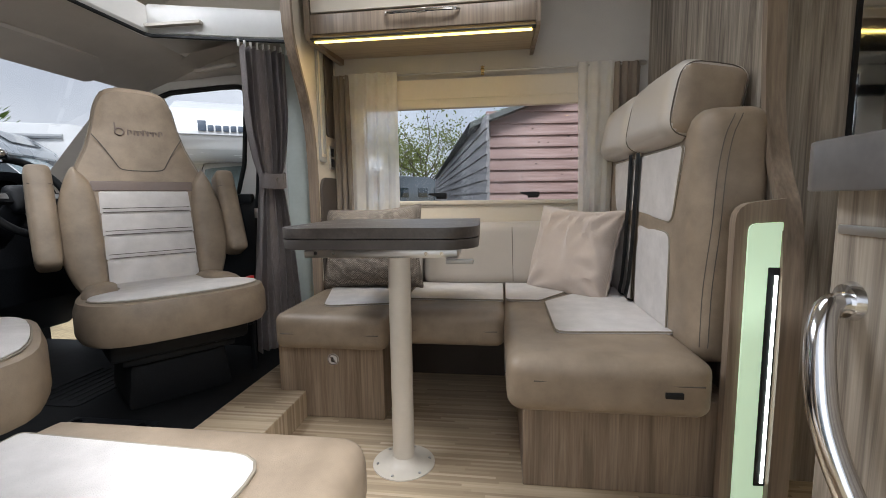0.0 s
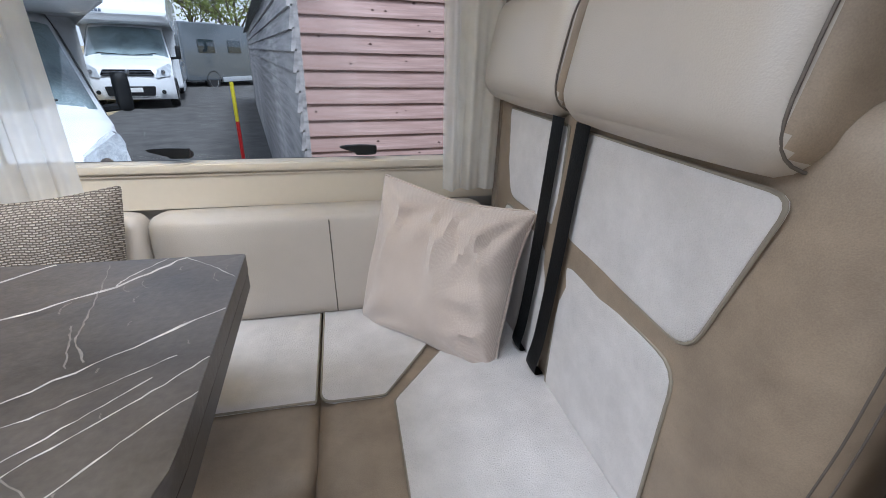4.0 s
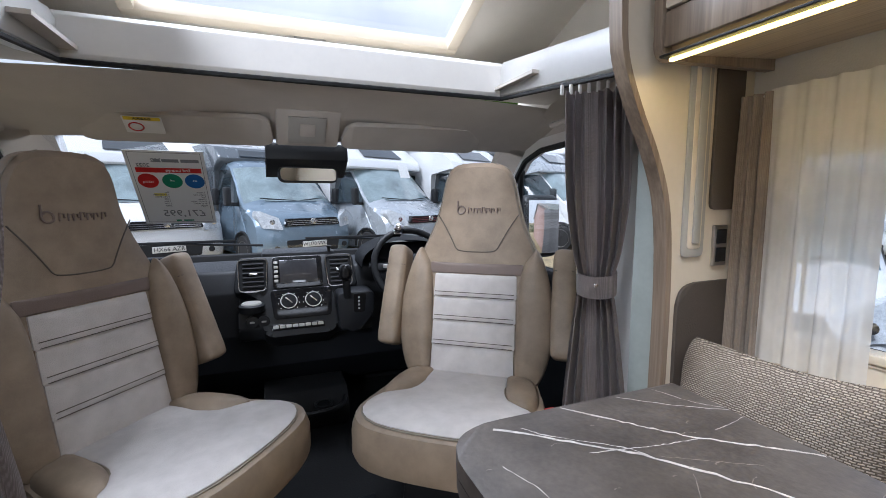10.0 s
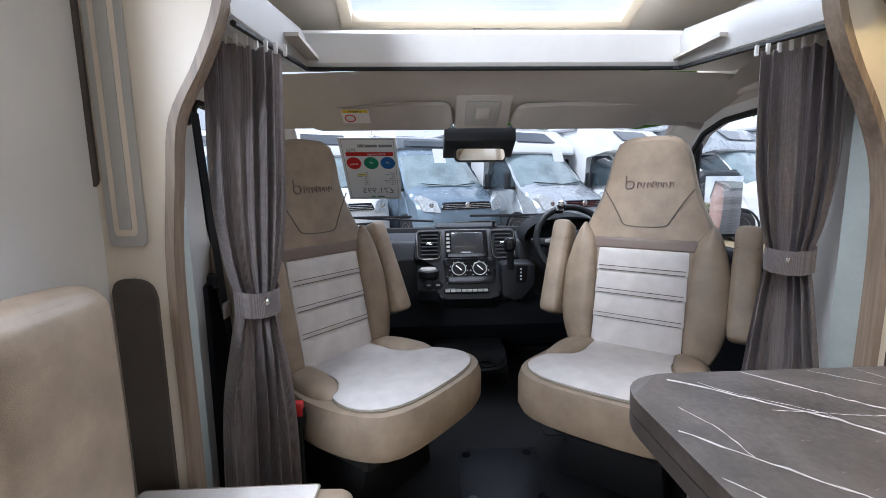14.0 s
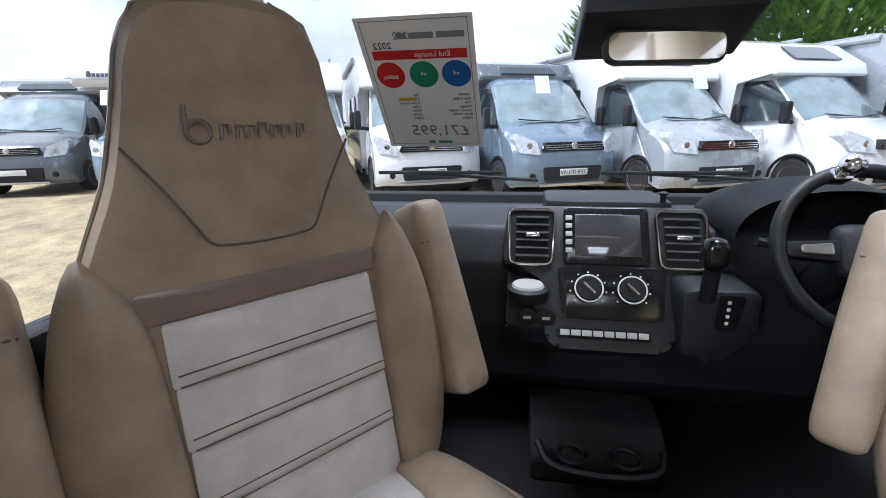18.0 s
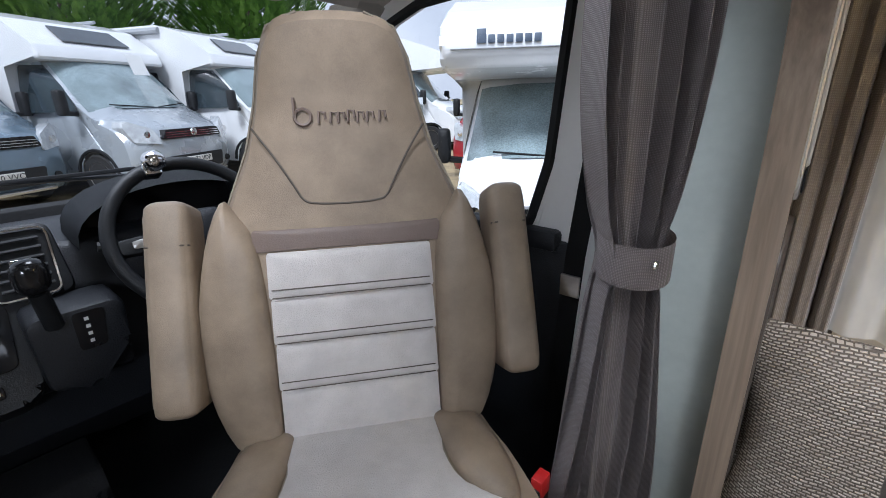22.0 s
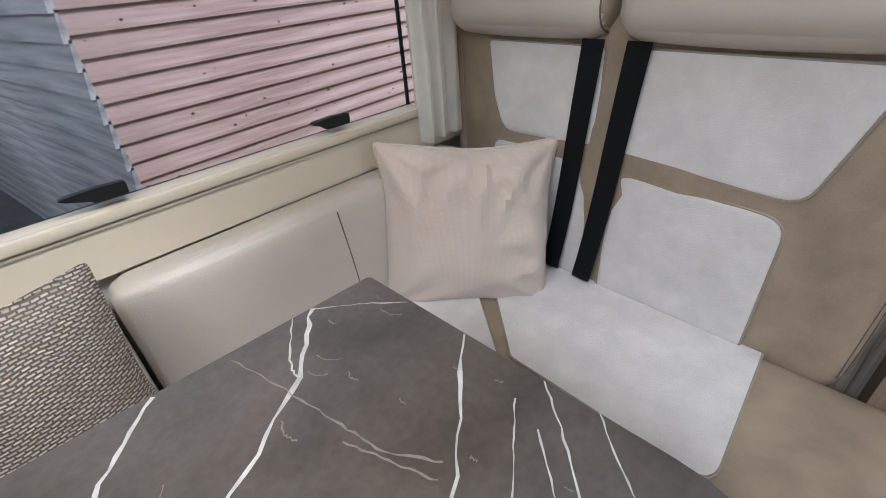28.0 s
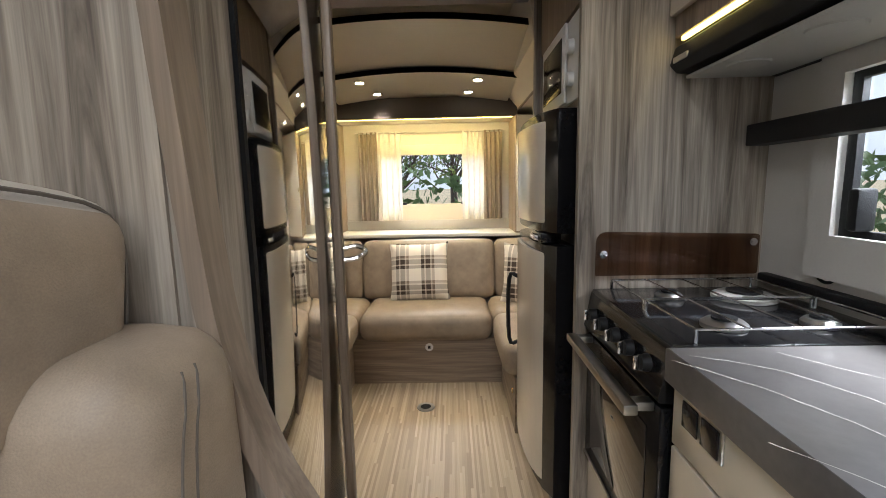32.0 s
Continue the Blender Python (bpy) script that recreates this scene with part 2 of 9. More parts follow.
def voile(name, colour, through_part):
    """Thin net: part clear, part cloth that lets light through."""
    m = bpy.data.materials.new(name)
    m.use_nodes = True
    nt = m.node_tree
    nt.nodes.remove(nt.nodes["Principled BSDF"])
    co = nt.nodes.new("ShaderNodeTexCoord")
    n = nt.nodes.new("ShaderNodeTexNoise")
    n.inputs["Scale"].default_value, n.inputs["Detail"].default_value = 18.0, 5.0
    nt.links.new(co.outputs["Object"], n.inputs["Vector"])
    mr = nt.nodes.new("ShaderNodeMapRange")
    mr.inputs["To Min"].default_value, mr.inputs["To Max"].default_value = through_part - 0.1, through_part + 0.1
    nt.links.new(n.outputs["Fac"], mr.inputs["Value"])
    d = nt.nodes.new("ShaderNodeBsdfDiffuse")
    d.inputs[0].default_value = (*colour, 1)
    l = nt.nodes.new("ShaderNodeBsdfTranslucent")
    l.inputs[0].default_value = (*colour, 1)
    a = nt.nodes.new("ShaderNodeMixShader")
    a.inputs[0].default_value = 0.5
    nt.links.new(d.outputs[0], a.inputs[1])
    nt.links.new(l.outputs[0], a.inputs[2])
    t = nt.nodes.new("ShaderNodeBsdfTransparent")
    mx = nt.nodes.new("ShaderNodeMixShader")
    nt.links.new(mr.outputs[0], mx.inputs[0])
    nt.links.new(a.outputs[0], mx.inputs[1])
    nt.links.new(t.outputs[0], mx.inputs[2])
    nt.links.new(mx.outputs[0], nt.nodes["Material Output"].inputs["Surface"])
    return m


def glow(name, colour, strength):
    m = bpy.data.materials.new(name)
    m.use_nodes = True
    p = m.node_tree.nodes["Principled BSDF"]
    p.inputs["Base Color"].default_value = (*colour, 1)
    p.inputs["Emission Color"].default_value = (*colour, 1)
    p.inputs["Emission Strength"].default_value = strength
    return m


def strip_floor(name):
    """Laminate of narrow pale and tan strips that run along x."""
    m = bpy.data.materials.new(name)
    m.use_nodes = True
    nt = m.node_tree
    p = nt.nodes["Principled BSDF"]
    co = nt.nodes.new("ShaderNodeTexCoord")
    mp = nt.nodes.new("ShaderNodeMapping")
    mp.inputs["Scale"].default_value = (1.9, 88.0, 1.0)
    nt.links.new(co.outputs["Object"], mp.inputs["Vector"])
    sep = nt.nodes.new("ShaderNodeSeparateXYZ")
    nt.links.new(mp.outputs[0], sep.inputs[0])
    fl = nt.nodes.new("ShaderNodeMath")
    fl.operation = "FLOOR"
    nt.links.new(sep.outputs[1], fl.inputs[0])
    off = nt.nodes.new("ShaderNodeTexWhiteNoise")
    off.noise_dimensions = "1D"
    nt.links.new(fl.outputs[0], off.inputs["W"])
    sh = nt.nodes.new("ShaderNodeMath")
    sh.operation = "MULTIPLY_ADD"
    sh.inputs[1].default_value = 3.0
    nt.links.new(off.outputs["Value"], sh.inputs[0])
    nt.links.new(sep.outputs[0], sh.inputs[2])
    fx = nt.nodes.new("ShaderNodeMath")
    fx.operation = "FLOOR"
    nt.links.new(sh.outputs[0], fx.inputs[0])
    cb = nt.nodes.new("ShaderNodeCombineXYZ")
    nt.links.new(fx.outputs[0], cb.inputs[0])
    nt.links.new(fl.outputs[0], cb.inputs[1])
    wn_ = nt.nodes.new("ShaderNodeTexWhiteNoise")
    nt.links.new(cb.outputs[0], wn_.inputs["Vector"])
    cr = nt.nodes.new("ShaderNodeValToRGB")
    e = cr.color_ramp.elements
    e[0].color, e[1].color = (0.36, 0.27, 0.18, 1), (0.60, 0.49, 0.345, 1)
    k = e.new(0.5)
    k.color = (0.47, 0.365, 0.24, 1)
    nt.links.new(wn_.outputs["Value"], cr.inputs["Fac"])
    n = nt.nodes.new("ShaderNodeTexNoise")
    n.inputs["Scale"].default_value, n.inputs["Detail"].default_value = 1.0, 5.0
    mp2 = nt.nodes.new("ShaderNodeMapping")
    mp2.inputs["Scale"].default_value = (9.0, 260.0, 1.0)
    nt.links.new(co.outputs["Object"], mp2.inputs["Vector"])
    nt.links.new(mp2.outputs[0], n.inputs["Vector"])
    mr = nt.nodes.new("ShaderNodeMapRange")
    mr.inputs["To Min"].default_value, mr.inputs["To Max"].default_value = 0.82, 1.12
    nt.links.new(n.outputs["Fac"], mr.inputs["Value"])
    vm = nt.nodes.new("ShaderNodeVectorMath")
    vm.operation = "SCALE"
    nt.links.new(cr.outputs[0], vm.inputs[0])
    nt.links.new(mr.outputs[0], vm.inputs["Scale"])
    nt.links.new(vm.outputs[0], p.inputs["Base Color"])
    p.inputs["Roughness"].default_value = 0.42
    return m


def plaid(name):
    """Checked cloth of cream, brown and grey bands."""
    m = bpy.data.materials.new(name)
    m.use_nodes = True
    nt = m.node_tree
    p = nt.nodes["Principled BSDF"]
    co = nt.nodes.new("ShaderNodeTexCoord")
    sep = nt.nodes.new("ShaderNodeSeparateXYZ")
    nt.links.new(co.outputs["Object"], sep.inputs[0])
    outs = []
    for k in (0, 2):
        mu = nt.nodes.new("ShaderNodeMath")
        mu.operation = "MULTIPLY_ADD"
        mu.inputs[1].default_value, mu.inputs[2].default_value = 5.6, 10.18
        nt.links.new(sep.outputs[k], mu.inputs[0])
        fr = nt.nodes.new("ShaderNodeMath")
        fr.operation = "FRACT"
        nt.links.new(mu.outputs[0], fr.inputs[0])
        cr = nt.nodes.new("ShaderNodeValToRGB")
        cr.color_ramp.interpolation = "CONSTANT"
        e = cr.color_ramp.elements
        e[0].position, e[0].color = 0.0, (0.72, 0.66, 0.57, 1)
        e[1].position, e[1].color = 0.28, (0.045, 0.03, 0.022, 1)
        for at, c in ((0.40, (0.55, 0.47, 0.39)), (0.46, (0.06, 0.042, 0.032)), (0.64, (0.56, 0.49, 0.41)), (0.70, (0.22, 0.175, 0.135)), (0.80, (0.74, 0.68, 0.6))):
            k2 = e.new(at)
            k2.color = (*c, 1)
        nt.links.new(fr.outputs[0], cr.inputs["Fac"])
        outs.append(cr.outputs[0])
    mx = nt.nodes.new("ShaderNodeMix")
    mx.data_type = "RGBA"
    mx.inputs["Factor"].default_value = 0.5
    nt.links.new(outs[0], mx.inputs["A"])
    nt.links.new(outs[1], mx.inputs["B"])
    nt.links.new(mx.outputs["Result"], p.inputs["Base Color"])
    p.inputs["Roughness"].default_value = 0.95
    n = nt.nodes.new("ShaderNodeTexNoise")
    n.inputs["Scale"].default_value = 220.0
    nt.links.new(co.outputs["Object"], n.inputs["Vector"])
    b = nt.nodes.new("ShaderNodeBump")
    b.inputs["Strength"].default_value, b.inputs["Distance"].default_value = 0.5, 0.002
    nt.links.new(n.outputs["Fac"], b.inputs["Height"])
    nt.links.new(b.outputs[0], p.inputs["Normal"])
    return m


def knitted(name):
    """Chunky knit: broken horizontal rows of short loops."""
    m = bpy.data.materials.new(name)
    m.use_nodes = True
    nt = m.node_tree
    p = nt.nodes["Principled BSDF"]
    co = nt.nodes.new("ShaderNodeTexCoord")
    sep = nt.nodes.new("ShaderNodeSeparateXYZ")
    nt.links.new(co.outputs["Object"], sep.inputs[0])
    wob = nt.nodes.new("ShaderNodeTexNoise")
    wob.inputs["Scale"].default_value, wob.inputs["Detail"].default_value = 16.0, 3.0
    nt.links.new(co.outputs["Object"], wob.inputs["Vector"])
    sway = nt.nodes.new("ShaderNodeMath")
    sway.operation = "MULTIPLY_ADD"
    sway.inputs[1].default_value = 0.014
    nt.links.new(wob.outputs["Fac"], sway.inputs[0])
    nt.links.new(sep.outputs[2], sway.inputs[2])
    cb = nt.nodes.new("ShaderNodeCombineXYZ")
    nt.links.new(sep.outputs[0], cb.inputs[0])
    nt.links.new(sway.outputs[0], cb.inputs[1])
    br = nt.nodes.new("ShaderNodeTexBrick")
    br.offset = 0.5
    br.inputs["Scale"].default_value = 1.0
    br.inputs["Brick Width"].default_value, br.inputs["Row Height"].default_value = 0.0115, 0.0052
    br.inputs["Mortar Size"].default_value, br.inputs["Mortar Smooth"].default_value = 0.0017, 0.6
    br.inputs["Color1"].default_value, br.inputs["Color2"].default_value, br.inputs["Mortar"].default_value = (0.42, 0.365, 0.305, 1), (0.26, 0.22, 0.18, 1), (0.09, 0.072, 0.056, 1)
    nt.links.new(cb.outputs[0], br.inputs["Vector"])
    nt.links.new(br.outputs["Color"], p.inputs["Base Color"])
    p.inputs["Roughness"].default_value = 0.95
    b = nt.nodes.new("ShaderNodeBump")
    b.invert = True
    b.inputs["Strength"].default_value, b.inputs["Distance"].default_value = 0.9, 0.003
    nt.links.new(br.outputs["Fac"], b.inputs["Height"])
    nt.links.new(b.outputs[0], p.inputs["Normal"])
    return m


M = {}
M["tan_leather"] = mat("tan_leather", (0.345, 0.268, 0.192), 0.46, vary=0.22, scale=11, bump=0.18, bump_scale=520, spec=0.45)
M["grey_leather"] = mat("grey_leather", (0.47, 0.42, 0.36), 0.36, vary=0.06, scale=4, bump=0.2, bump_scale=420, spec=0.5)
M["brown_leather"] = mat("brown_leather", (0.20, 0.15, 0.125), 0.5, vary=0.1, bump=0.2, bump_scale=300)
M["pale_cloth"] = mat("pale_cloth", (0.68, 0.645, 0.62), 0.92, vary=0.10, scale=14, bump=0.55, bump_scale=480, spec=0.2)
M["piping"] = mat("piping", (0.30, 0.26, 0.20), 0.7, vary=0.15)
M["stitch"] = mat("stitch", (0.13, 0.11, 0.09), 0.8)
M["plinth_wood"] = wood("plinth_wood", (0.19, 0.135, 0.09), (0.36, 0.275, 0.195), "z")
M["panel_wood"] = wood("panel_wood", (0.115, 0.092, 0.072), (0.47, 0.41, 0.335), "z", 1.0)
M["edge_wood"] = wood("edge_wood", (0.19, 0.14, 0.10), (0.32, 0.25, 0.185), "z", 0.7)
M["wood_x"] = wood("wood_x", (0.19, 0.14, 0.10), (0.33, 0.26, 0.19), "x", 0.8)
M["wood_y"] = wood("wood_y", (0.19, 0.14, 0.10), (0.33, 0.26, 0.19), "y", 0.8)
M["locker_wood"] = wood("locker_wood", (0.44, 0.34, 0.225), (0.55, 0.45, 0.31), "x", 0.6)
M["floor"] = strip_floor("floor_strips")
M["dark_stone"] = mat("dark_stone", (0.115, 0.098, 0.086), 0.38, vary=0.35, scale=9, bump=0.12, bump_scale=90, spec=0.5)
M["table_edge"] = mat("table_edge", (0.085, 0.074, 0.066), 0.4, vary=0.2)
M["vein"] = mat("vein", (0.62, 0.59, 0.55), 0.5, vary=0.25, scale=40)
M["vein_faint"] = mat("vein_faint", (0.28, 0.25, 0.22), 0.5, vary=0.3, scale=40)
M["cream"] = mat("cream", (0.66, 0.585, 0.47), 0.4, vary=0.04, scale=3)
M["cream_gloss"] = mat("cream_gloss", (0.70, 0.635, 0.53), 0.22, vary=0.03, scale=2, coat=0.3)
M["wall_vinyl"] = mat("wall_vinyl", (0.50, 0.475, 0.44), 0.6, vary=0.05, scale=6, bump=0.3, bump_scale=220)
M["wall_white"] = mat("wall_white", (0.66, 0.64, 0.60), 0.5, vary=0.05, scale=5, bump=0.15, bump_scale=200)
M["ceiling"] = mat("ceiling", (0.66, 0.62, 0.55), 0.7, vary=0.05, scale=5, bump=0.2, bump_scale=200)
M["cab_plastic"] = mat("cab_plastic", (0.52, 0.485, 0.44), 0.6, vary=0.06, scale=9, bump=0.25, bump_scale=240)
M["white_plastic"] = mat("white_plastic", (0.74, 0.73, 0.71), 0.35, vary=0.03)
M["grey_plastic"] = mat("grey_plastic", (0.40, 0.39, 0.36), 0.45, vary=0.05)
M["green_trim"] = mat("green_trim", (0.42, 0.46, 0.43), 0.6, vary=0.08)
M["brown_panel"] = mat("brown_panel", (0.072, 0.058, 0.047), 0.55, vary=0.12, bump=0.2, bump_scale=180)
M["black_plastic"] = mat("black_plastic", (0.012, 0.013, 0.0145), 0.5, spec=0.32, vary=0.2, bump=0.25, bump_scale=300)
M["black_gloss"] = mat("black_gloss", (0.010, 0.010, 0.011), 0.14, vary=0.1, coat=0.05, spec=0.3)
M["dash"] = mat("dash", (0.014, 0.0155, 0.019), 0.48, spec=0.36, vary=0.2, bump=0.35, bump_scale=260)
M["rubber"] = mat("rubber", (0.009, 0.0095, 0.0105), 0.7, spec=0.28, vary=0.25, scale=14, bump=0.3, bump_scale=120)
M["chrome"] = mat("chrome", (0.72, 0.72, 0.73), 0.12, metal=1.0, vary=0.05)
M["steel"] = mat("steel", (0.55, 0.54, 0.52), 0.32, metal=1.0, vary=0.08, stretch=(1, 1, 8))
M["brass"] = mat("brass", (0.62, 0.46, 0.2), 0.25, metal=1.0, vary=0.1)
M["pole"] = mat("pole", (0.66, 0.60, 0.51), 0.35, vary=0.05)
M["red"] = mat("red", (0.55, 0.02, 0.02), 0.35)
M["grey_curtain"] = weave("grey_curtain", (0.23, 0.20, 0.195), (0.42, 0.375, 0.365), 130.0, bump=0.5)
M["brown_curtain"] = weave("brown_curtain", (0.17, 0.135, 0.105), (0.27, 0.22, 0.17), 120.0, bump=0.4)
M["net"] = voile("net", (0.84, 0.82, 0.775), 0.24)
M["pink_pillow"] = weave("pink_pillow", (0.44, 0.36, 0.30), (0.62, 0.53, 0.455), 150.0, bump=0.25, sheen=0.4)
M["knit"] = knitted("knit")
M["plaid"] = plaid("plaid")
M["glass"] = glass("glass")
M["acrylic"] = glass("acrylic", (0.93, 0.95, 0.97), 0.10)
M["smoked"] = glass("smoked", (0.60, 0.50, 0.43), 0.3)
M["oven_glass"] = mat("oven_glass", (0.02, 0.018, 0.017), 0.05, vary=0.05, coat=1.0)
M["mirror"] = mat("mirror", (0.88, 0.89, 0.88), 0.01, metal=1.0, vary=0.0)
M["slat_grey"] = mat("slat_grey", (0.055, 0.057, 0.06), 0.4)
M["led_warm"] = glow("led_warm", (1.0, 0.72, 0.18), 5.0)
M["led_green"] = glow("led_green", (0.70, 0.90, 0.62), 0.5)
M["led_green_line"] = glow("led_green_line", (0.92, 1.0, 0.88), 5.0)
M["spot_glow"] = glow("spot_glow", (1.0, 0.88, 0.62), 12.0)


# ---- mesh helpers ----
def mesh(bm, name, material, smooth=True):
    bmesh.ops.recalc_face_normals(bm, faces=bm.faces)
    data = bpy.data.meshes.new(name)
    bm.to_mesh(data)
    bm.free()
    data.materials.append(material)
    if smooth:
        data.shade_smooth()
        data.set_sharp_from_angle(angle=radians(38))
    return data


def part(name, bm, material, parent=None, label="", m=None, smooth=True):
    ob = new(name, mesh(bm, name, material, smooth))
    if parent is not None:
        ob.parent = parent
    if m is not None:
        ob.matrix_basis = m
    if label:
        ob["label"] = label
    return ob


def thing(name, m, label, category, group="", kind=""):
    ob = new(name)
    ob.empty_display_size = 0.05
    ob.matrix_basis = m if isinstance(m, Matrix) else Matrix.Translation(m)
    return tagged(ob, label, category, group, kind)


def structure(name, bm, material, label, category, smooth=True):
    return tagged(part(name, bm, material, smooth=smooth), label, category, kind="structure")


def box(x0, x1, y0, y1, z0, z1, r=0.0, seg=2, bm=None):
    """A box between the given planes, its edges rounded by r."""
    one = bmesh.new()
    bmesh.ops.create_cube(one, size=1.0)
    for v in one.verts:
        v.co = Vector((x0 + (v.co.x + 0.5) * (x1 - x0), y0 + (v.co.y + 0.5) * (y1 - y0), z0 + (v.co.z + 0.5) * (z1 - z0)))
    if r > 0:
        bmesh.ops.bevel(one, geom=list(one.edges), offset=r, offset_type="OFFSET", segments=seg, profile=0.5, affect="EDGES", clamp_overlap=True)
    return merge(bm, one)


def merge(bm, one):
    """Adds one into bm, or returns one where there is no bm."""
    if bm is None:
        return one
    data = bpy.data.meshes.new("t")
    one.to_mesh(data)
    one.free()
    bm.from_mesh(data)
    bpy.data.meshes.remove(data)
    return bm


def soft(sx, sy, sz, r, n=12, puff=(0, 0, 0), fn=None):
    """A cushion: a rounded box about its centre, bulged by puff, with fn to bend or crease it."""
    bm = bmesh.new()
    bmesh.ops.create_cube(bm, size=2.0)
    bmesh.ops.subdivide_edges(bm, edges=bm.edges, cuts=n, use_grid_fill=True)
    h = Vector((sx / 2, sy / 2, sz / 2))
    r = min(r, min(h) * 0.999)
    for v in bm.verts:
        u = Vector([math.sin(c * math.pi / 2) for c in v.co])
        p = Vector((u.x * h.x, u.y * h.y, u.z * h.z))
        q = Vector([max(-(a - r), min(a - r, c)) for a, c in zip(h, p)])
        d = p - q
        if d.length > 1e-6:
            p = q + d.normalized() * r if max(abs(c) for c in u) > 0.9999 else p
        fx, fy, fz = (1 - u.x * u.x), (1 - u.y * u.y), (1 - u.z * u.z)
        p.x += puff[0] * u.x * fy * fz
        p.y += puff[1] * u.y * fx * fz
        p.z += puff[2] * u.z * fx * fy
        if fn:
            p = fn(p, u)
        v.co = p
    return bm


def prism(points, axis, lo, hi, r=0.0, seg=2, bm=None):
    """A flat outline drawn out from lo to hi along an axis. The outline's coordinates are the other two axes, in order."""
    one = bmesh.new()
    put = {"x": lambda a, b, c: (c, a, b), "y": lambda a, b, c: (a, c, b), "z": lambda a, b, c: (a, b, c)}[axis]
    low = [one.verts.new(put(a, b, lo)) for a, b in points]
    high = [one.verts.new(put(a, b, hi)) for a, b in points]
    n = len(points)
    f0, f1 = one.faces.new(low), one.faces.new(high)
    for i in range(n):
        one.faces.new((low[i], low[(i + 1) % n], high[(i + 1) % n], high[i]))
    if r > 0:
        rim = list(set(f0.edges) | set(f1.edges))
        bmesh.ops.bevel(one, geom=rim, offset=r, offset_type="OFFSET", segments=seg, profile=0.5, affect="EDGES", clamp_overlap=True)
    bmesh.ops.triangulate(one, faces=[f for f in one.faces if len(f.verts) > 4])
    return merge(bm, one)


def ladder(path, edge, axis, lo, hi):
    """A board between a curved edge (a, b) and the straight line a = edge, drawn out from lo to hi."""
    put = {"x": lambda a, b, c: (c, a, b), "y": lambda a, b, c: (a, c, b)}[axis]
    one = bmesh.new()
    rows = [[one.verts.new(put(*q)) for q in ((a, b, lo), (edge, b, lo), (edge, b, hi), (a, b, hi))] for a, b in path]
    for p, q in zip(rows, rows[1:]):
        for k in range(4):
            one.faces.new((p[k], p[(k + 1) % 4], q[(k + 1) % 4], q[k]))
    one.faces.new(rows[0])
    one.faces.new(rows[-1])
    return one


def rounded(points, radii, steps=6):
    """A closed outline with its corners rounded."""
    out = []
    n = len(points)
    for i in range(n):
        a, b, c = Vector(points[i - 1]), Vector(points[i]), Vector(points[(i + 1) % n])
        r = radii[i] if hasattr(radii, "__len__") else radii
        if r <= 0:
            out.append(tuple(b))
            continue
        u, w = (a - b).normalized(), (c - b).normalized()
        ang = u.angle(w)
        d = min(r / math.tan(ang / 2), (a - b).length * 0.49, (c - b).length * 0.49)
        p, q = b + u * d, b + w * d
        for k in range(steps + 1):
            s = k / steps
            out.append(tuple((1 - s) ** 2 * p + 2 * s * (1 - s) * b + s * s * q))
    return out


def smooth_loop(points, steps=6):
    """A closed smooth curve through the points."""
    out = []
    n = len(points)
    P = [Vector(p) for p in points]
    for i in range(n):
        a, b, c, d = P[i - 1], P[i], P[(i + 1) % n], P[(i + 2) % n]
        for k in range(steps):
            t = k / steps
            out.append(tuple(0.5 * (2 * b + (c - a) * t + (2 * a - 5 * b + 4 * c - d) * t * t + (3 * b - a - 3 * c + d) * t ** 3)))
    return out


def smooth_path(points, steps=6):
    P = [Vector(p) for p in points]
    P = [2 * P[0] - P[1]] + P + [2 * P[-1] - P[-2]]
    out = []
    for i in range(1, len(P) - 2):
        a, b, c, d = P[i - 1], P[i], P[i + 1], P[i + 2]
        for k in range(steps):
            t = k / steps
            out.append(0.5 * (2 * b + (c - a) * t + (2 * a - 5 * b + 4 * c - d) * t * t + (3 * b - a - 3 * c + d) * t ** 3))
    out.append(P[-2])
    return out


def puffed(points, front, back, rings=7, edge=0.5, fn=None):
    """A padded shape on an outline in x and z: it bulges to -y by front and to +y by back, from a rim of no thickness or one of edge times that."""
    bm = bmesh.new()
    n = len(points)
    cx = sum(p[0] for p in points) / n
    cz = sum(p[1] for p in points) / n
    loops = []
    for side, depth in ((-1, front), (1, back)):
        rows = []
        for k in range(rings + 1):
            s = 1 - (k / rings) ** 1.5
            h = (1 - s ** 3) ** 0.5
            rows.append([(cx + (x - cx) * s, side * depth * (edge + (1 - edge) * h) if k else side * depth * edge * 0.6, cz + (z - cz) * s) for x, z in points])
        loops.append(rows)
    made = []
    for rows in loops:
        mm = []
        for r in rows[:-1]:
            mm.append([bm.verts.new(fn(Vector(p)) if fn else p) for p in r])
        tip = bm.verts.new(fn(Vector(rows[-1][0])) if fn else rows[-1][0])
        for a, b in zip(mm, mm[1:]):
            for i in range(n):
                bm.faces.new((a[i], a[(i + 1) % n], b[(i + 1) % n], b[i]))
        for i in range(n):
            bm.faces.new((mm[-1][i], mm[-1][(i + 1) % n], tip))
        made.append(mm[0])
    a, b = made
    for i in range(n):
        bm.faces.new((a[i], a[(i + 1) % n], b[(i + 1) % n], b[i]))
    return bm


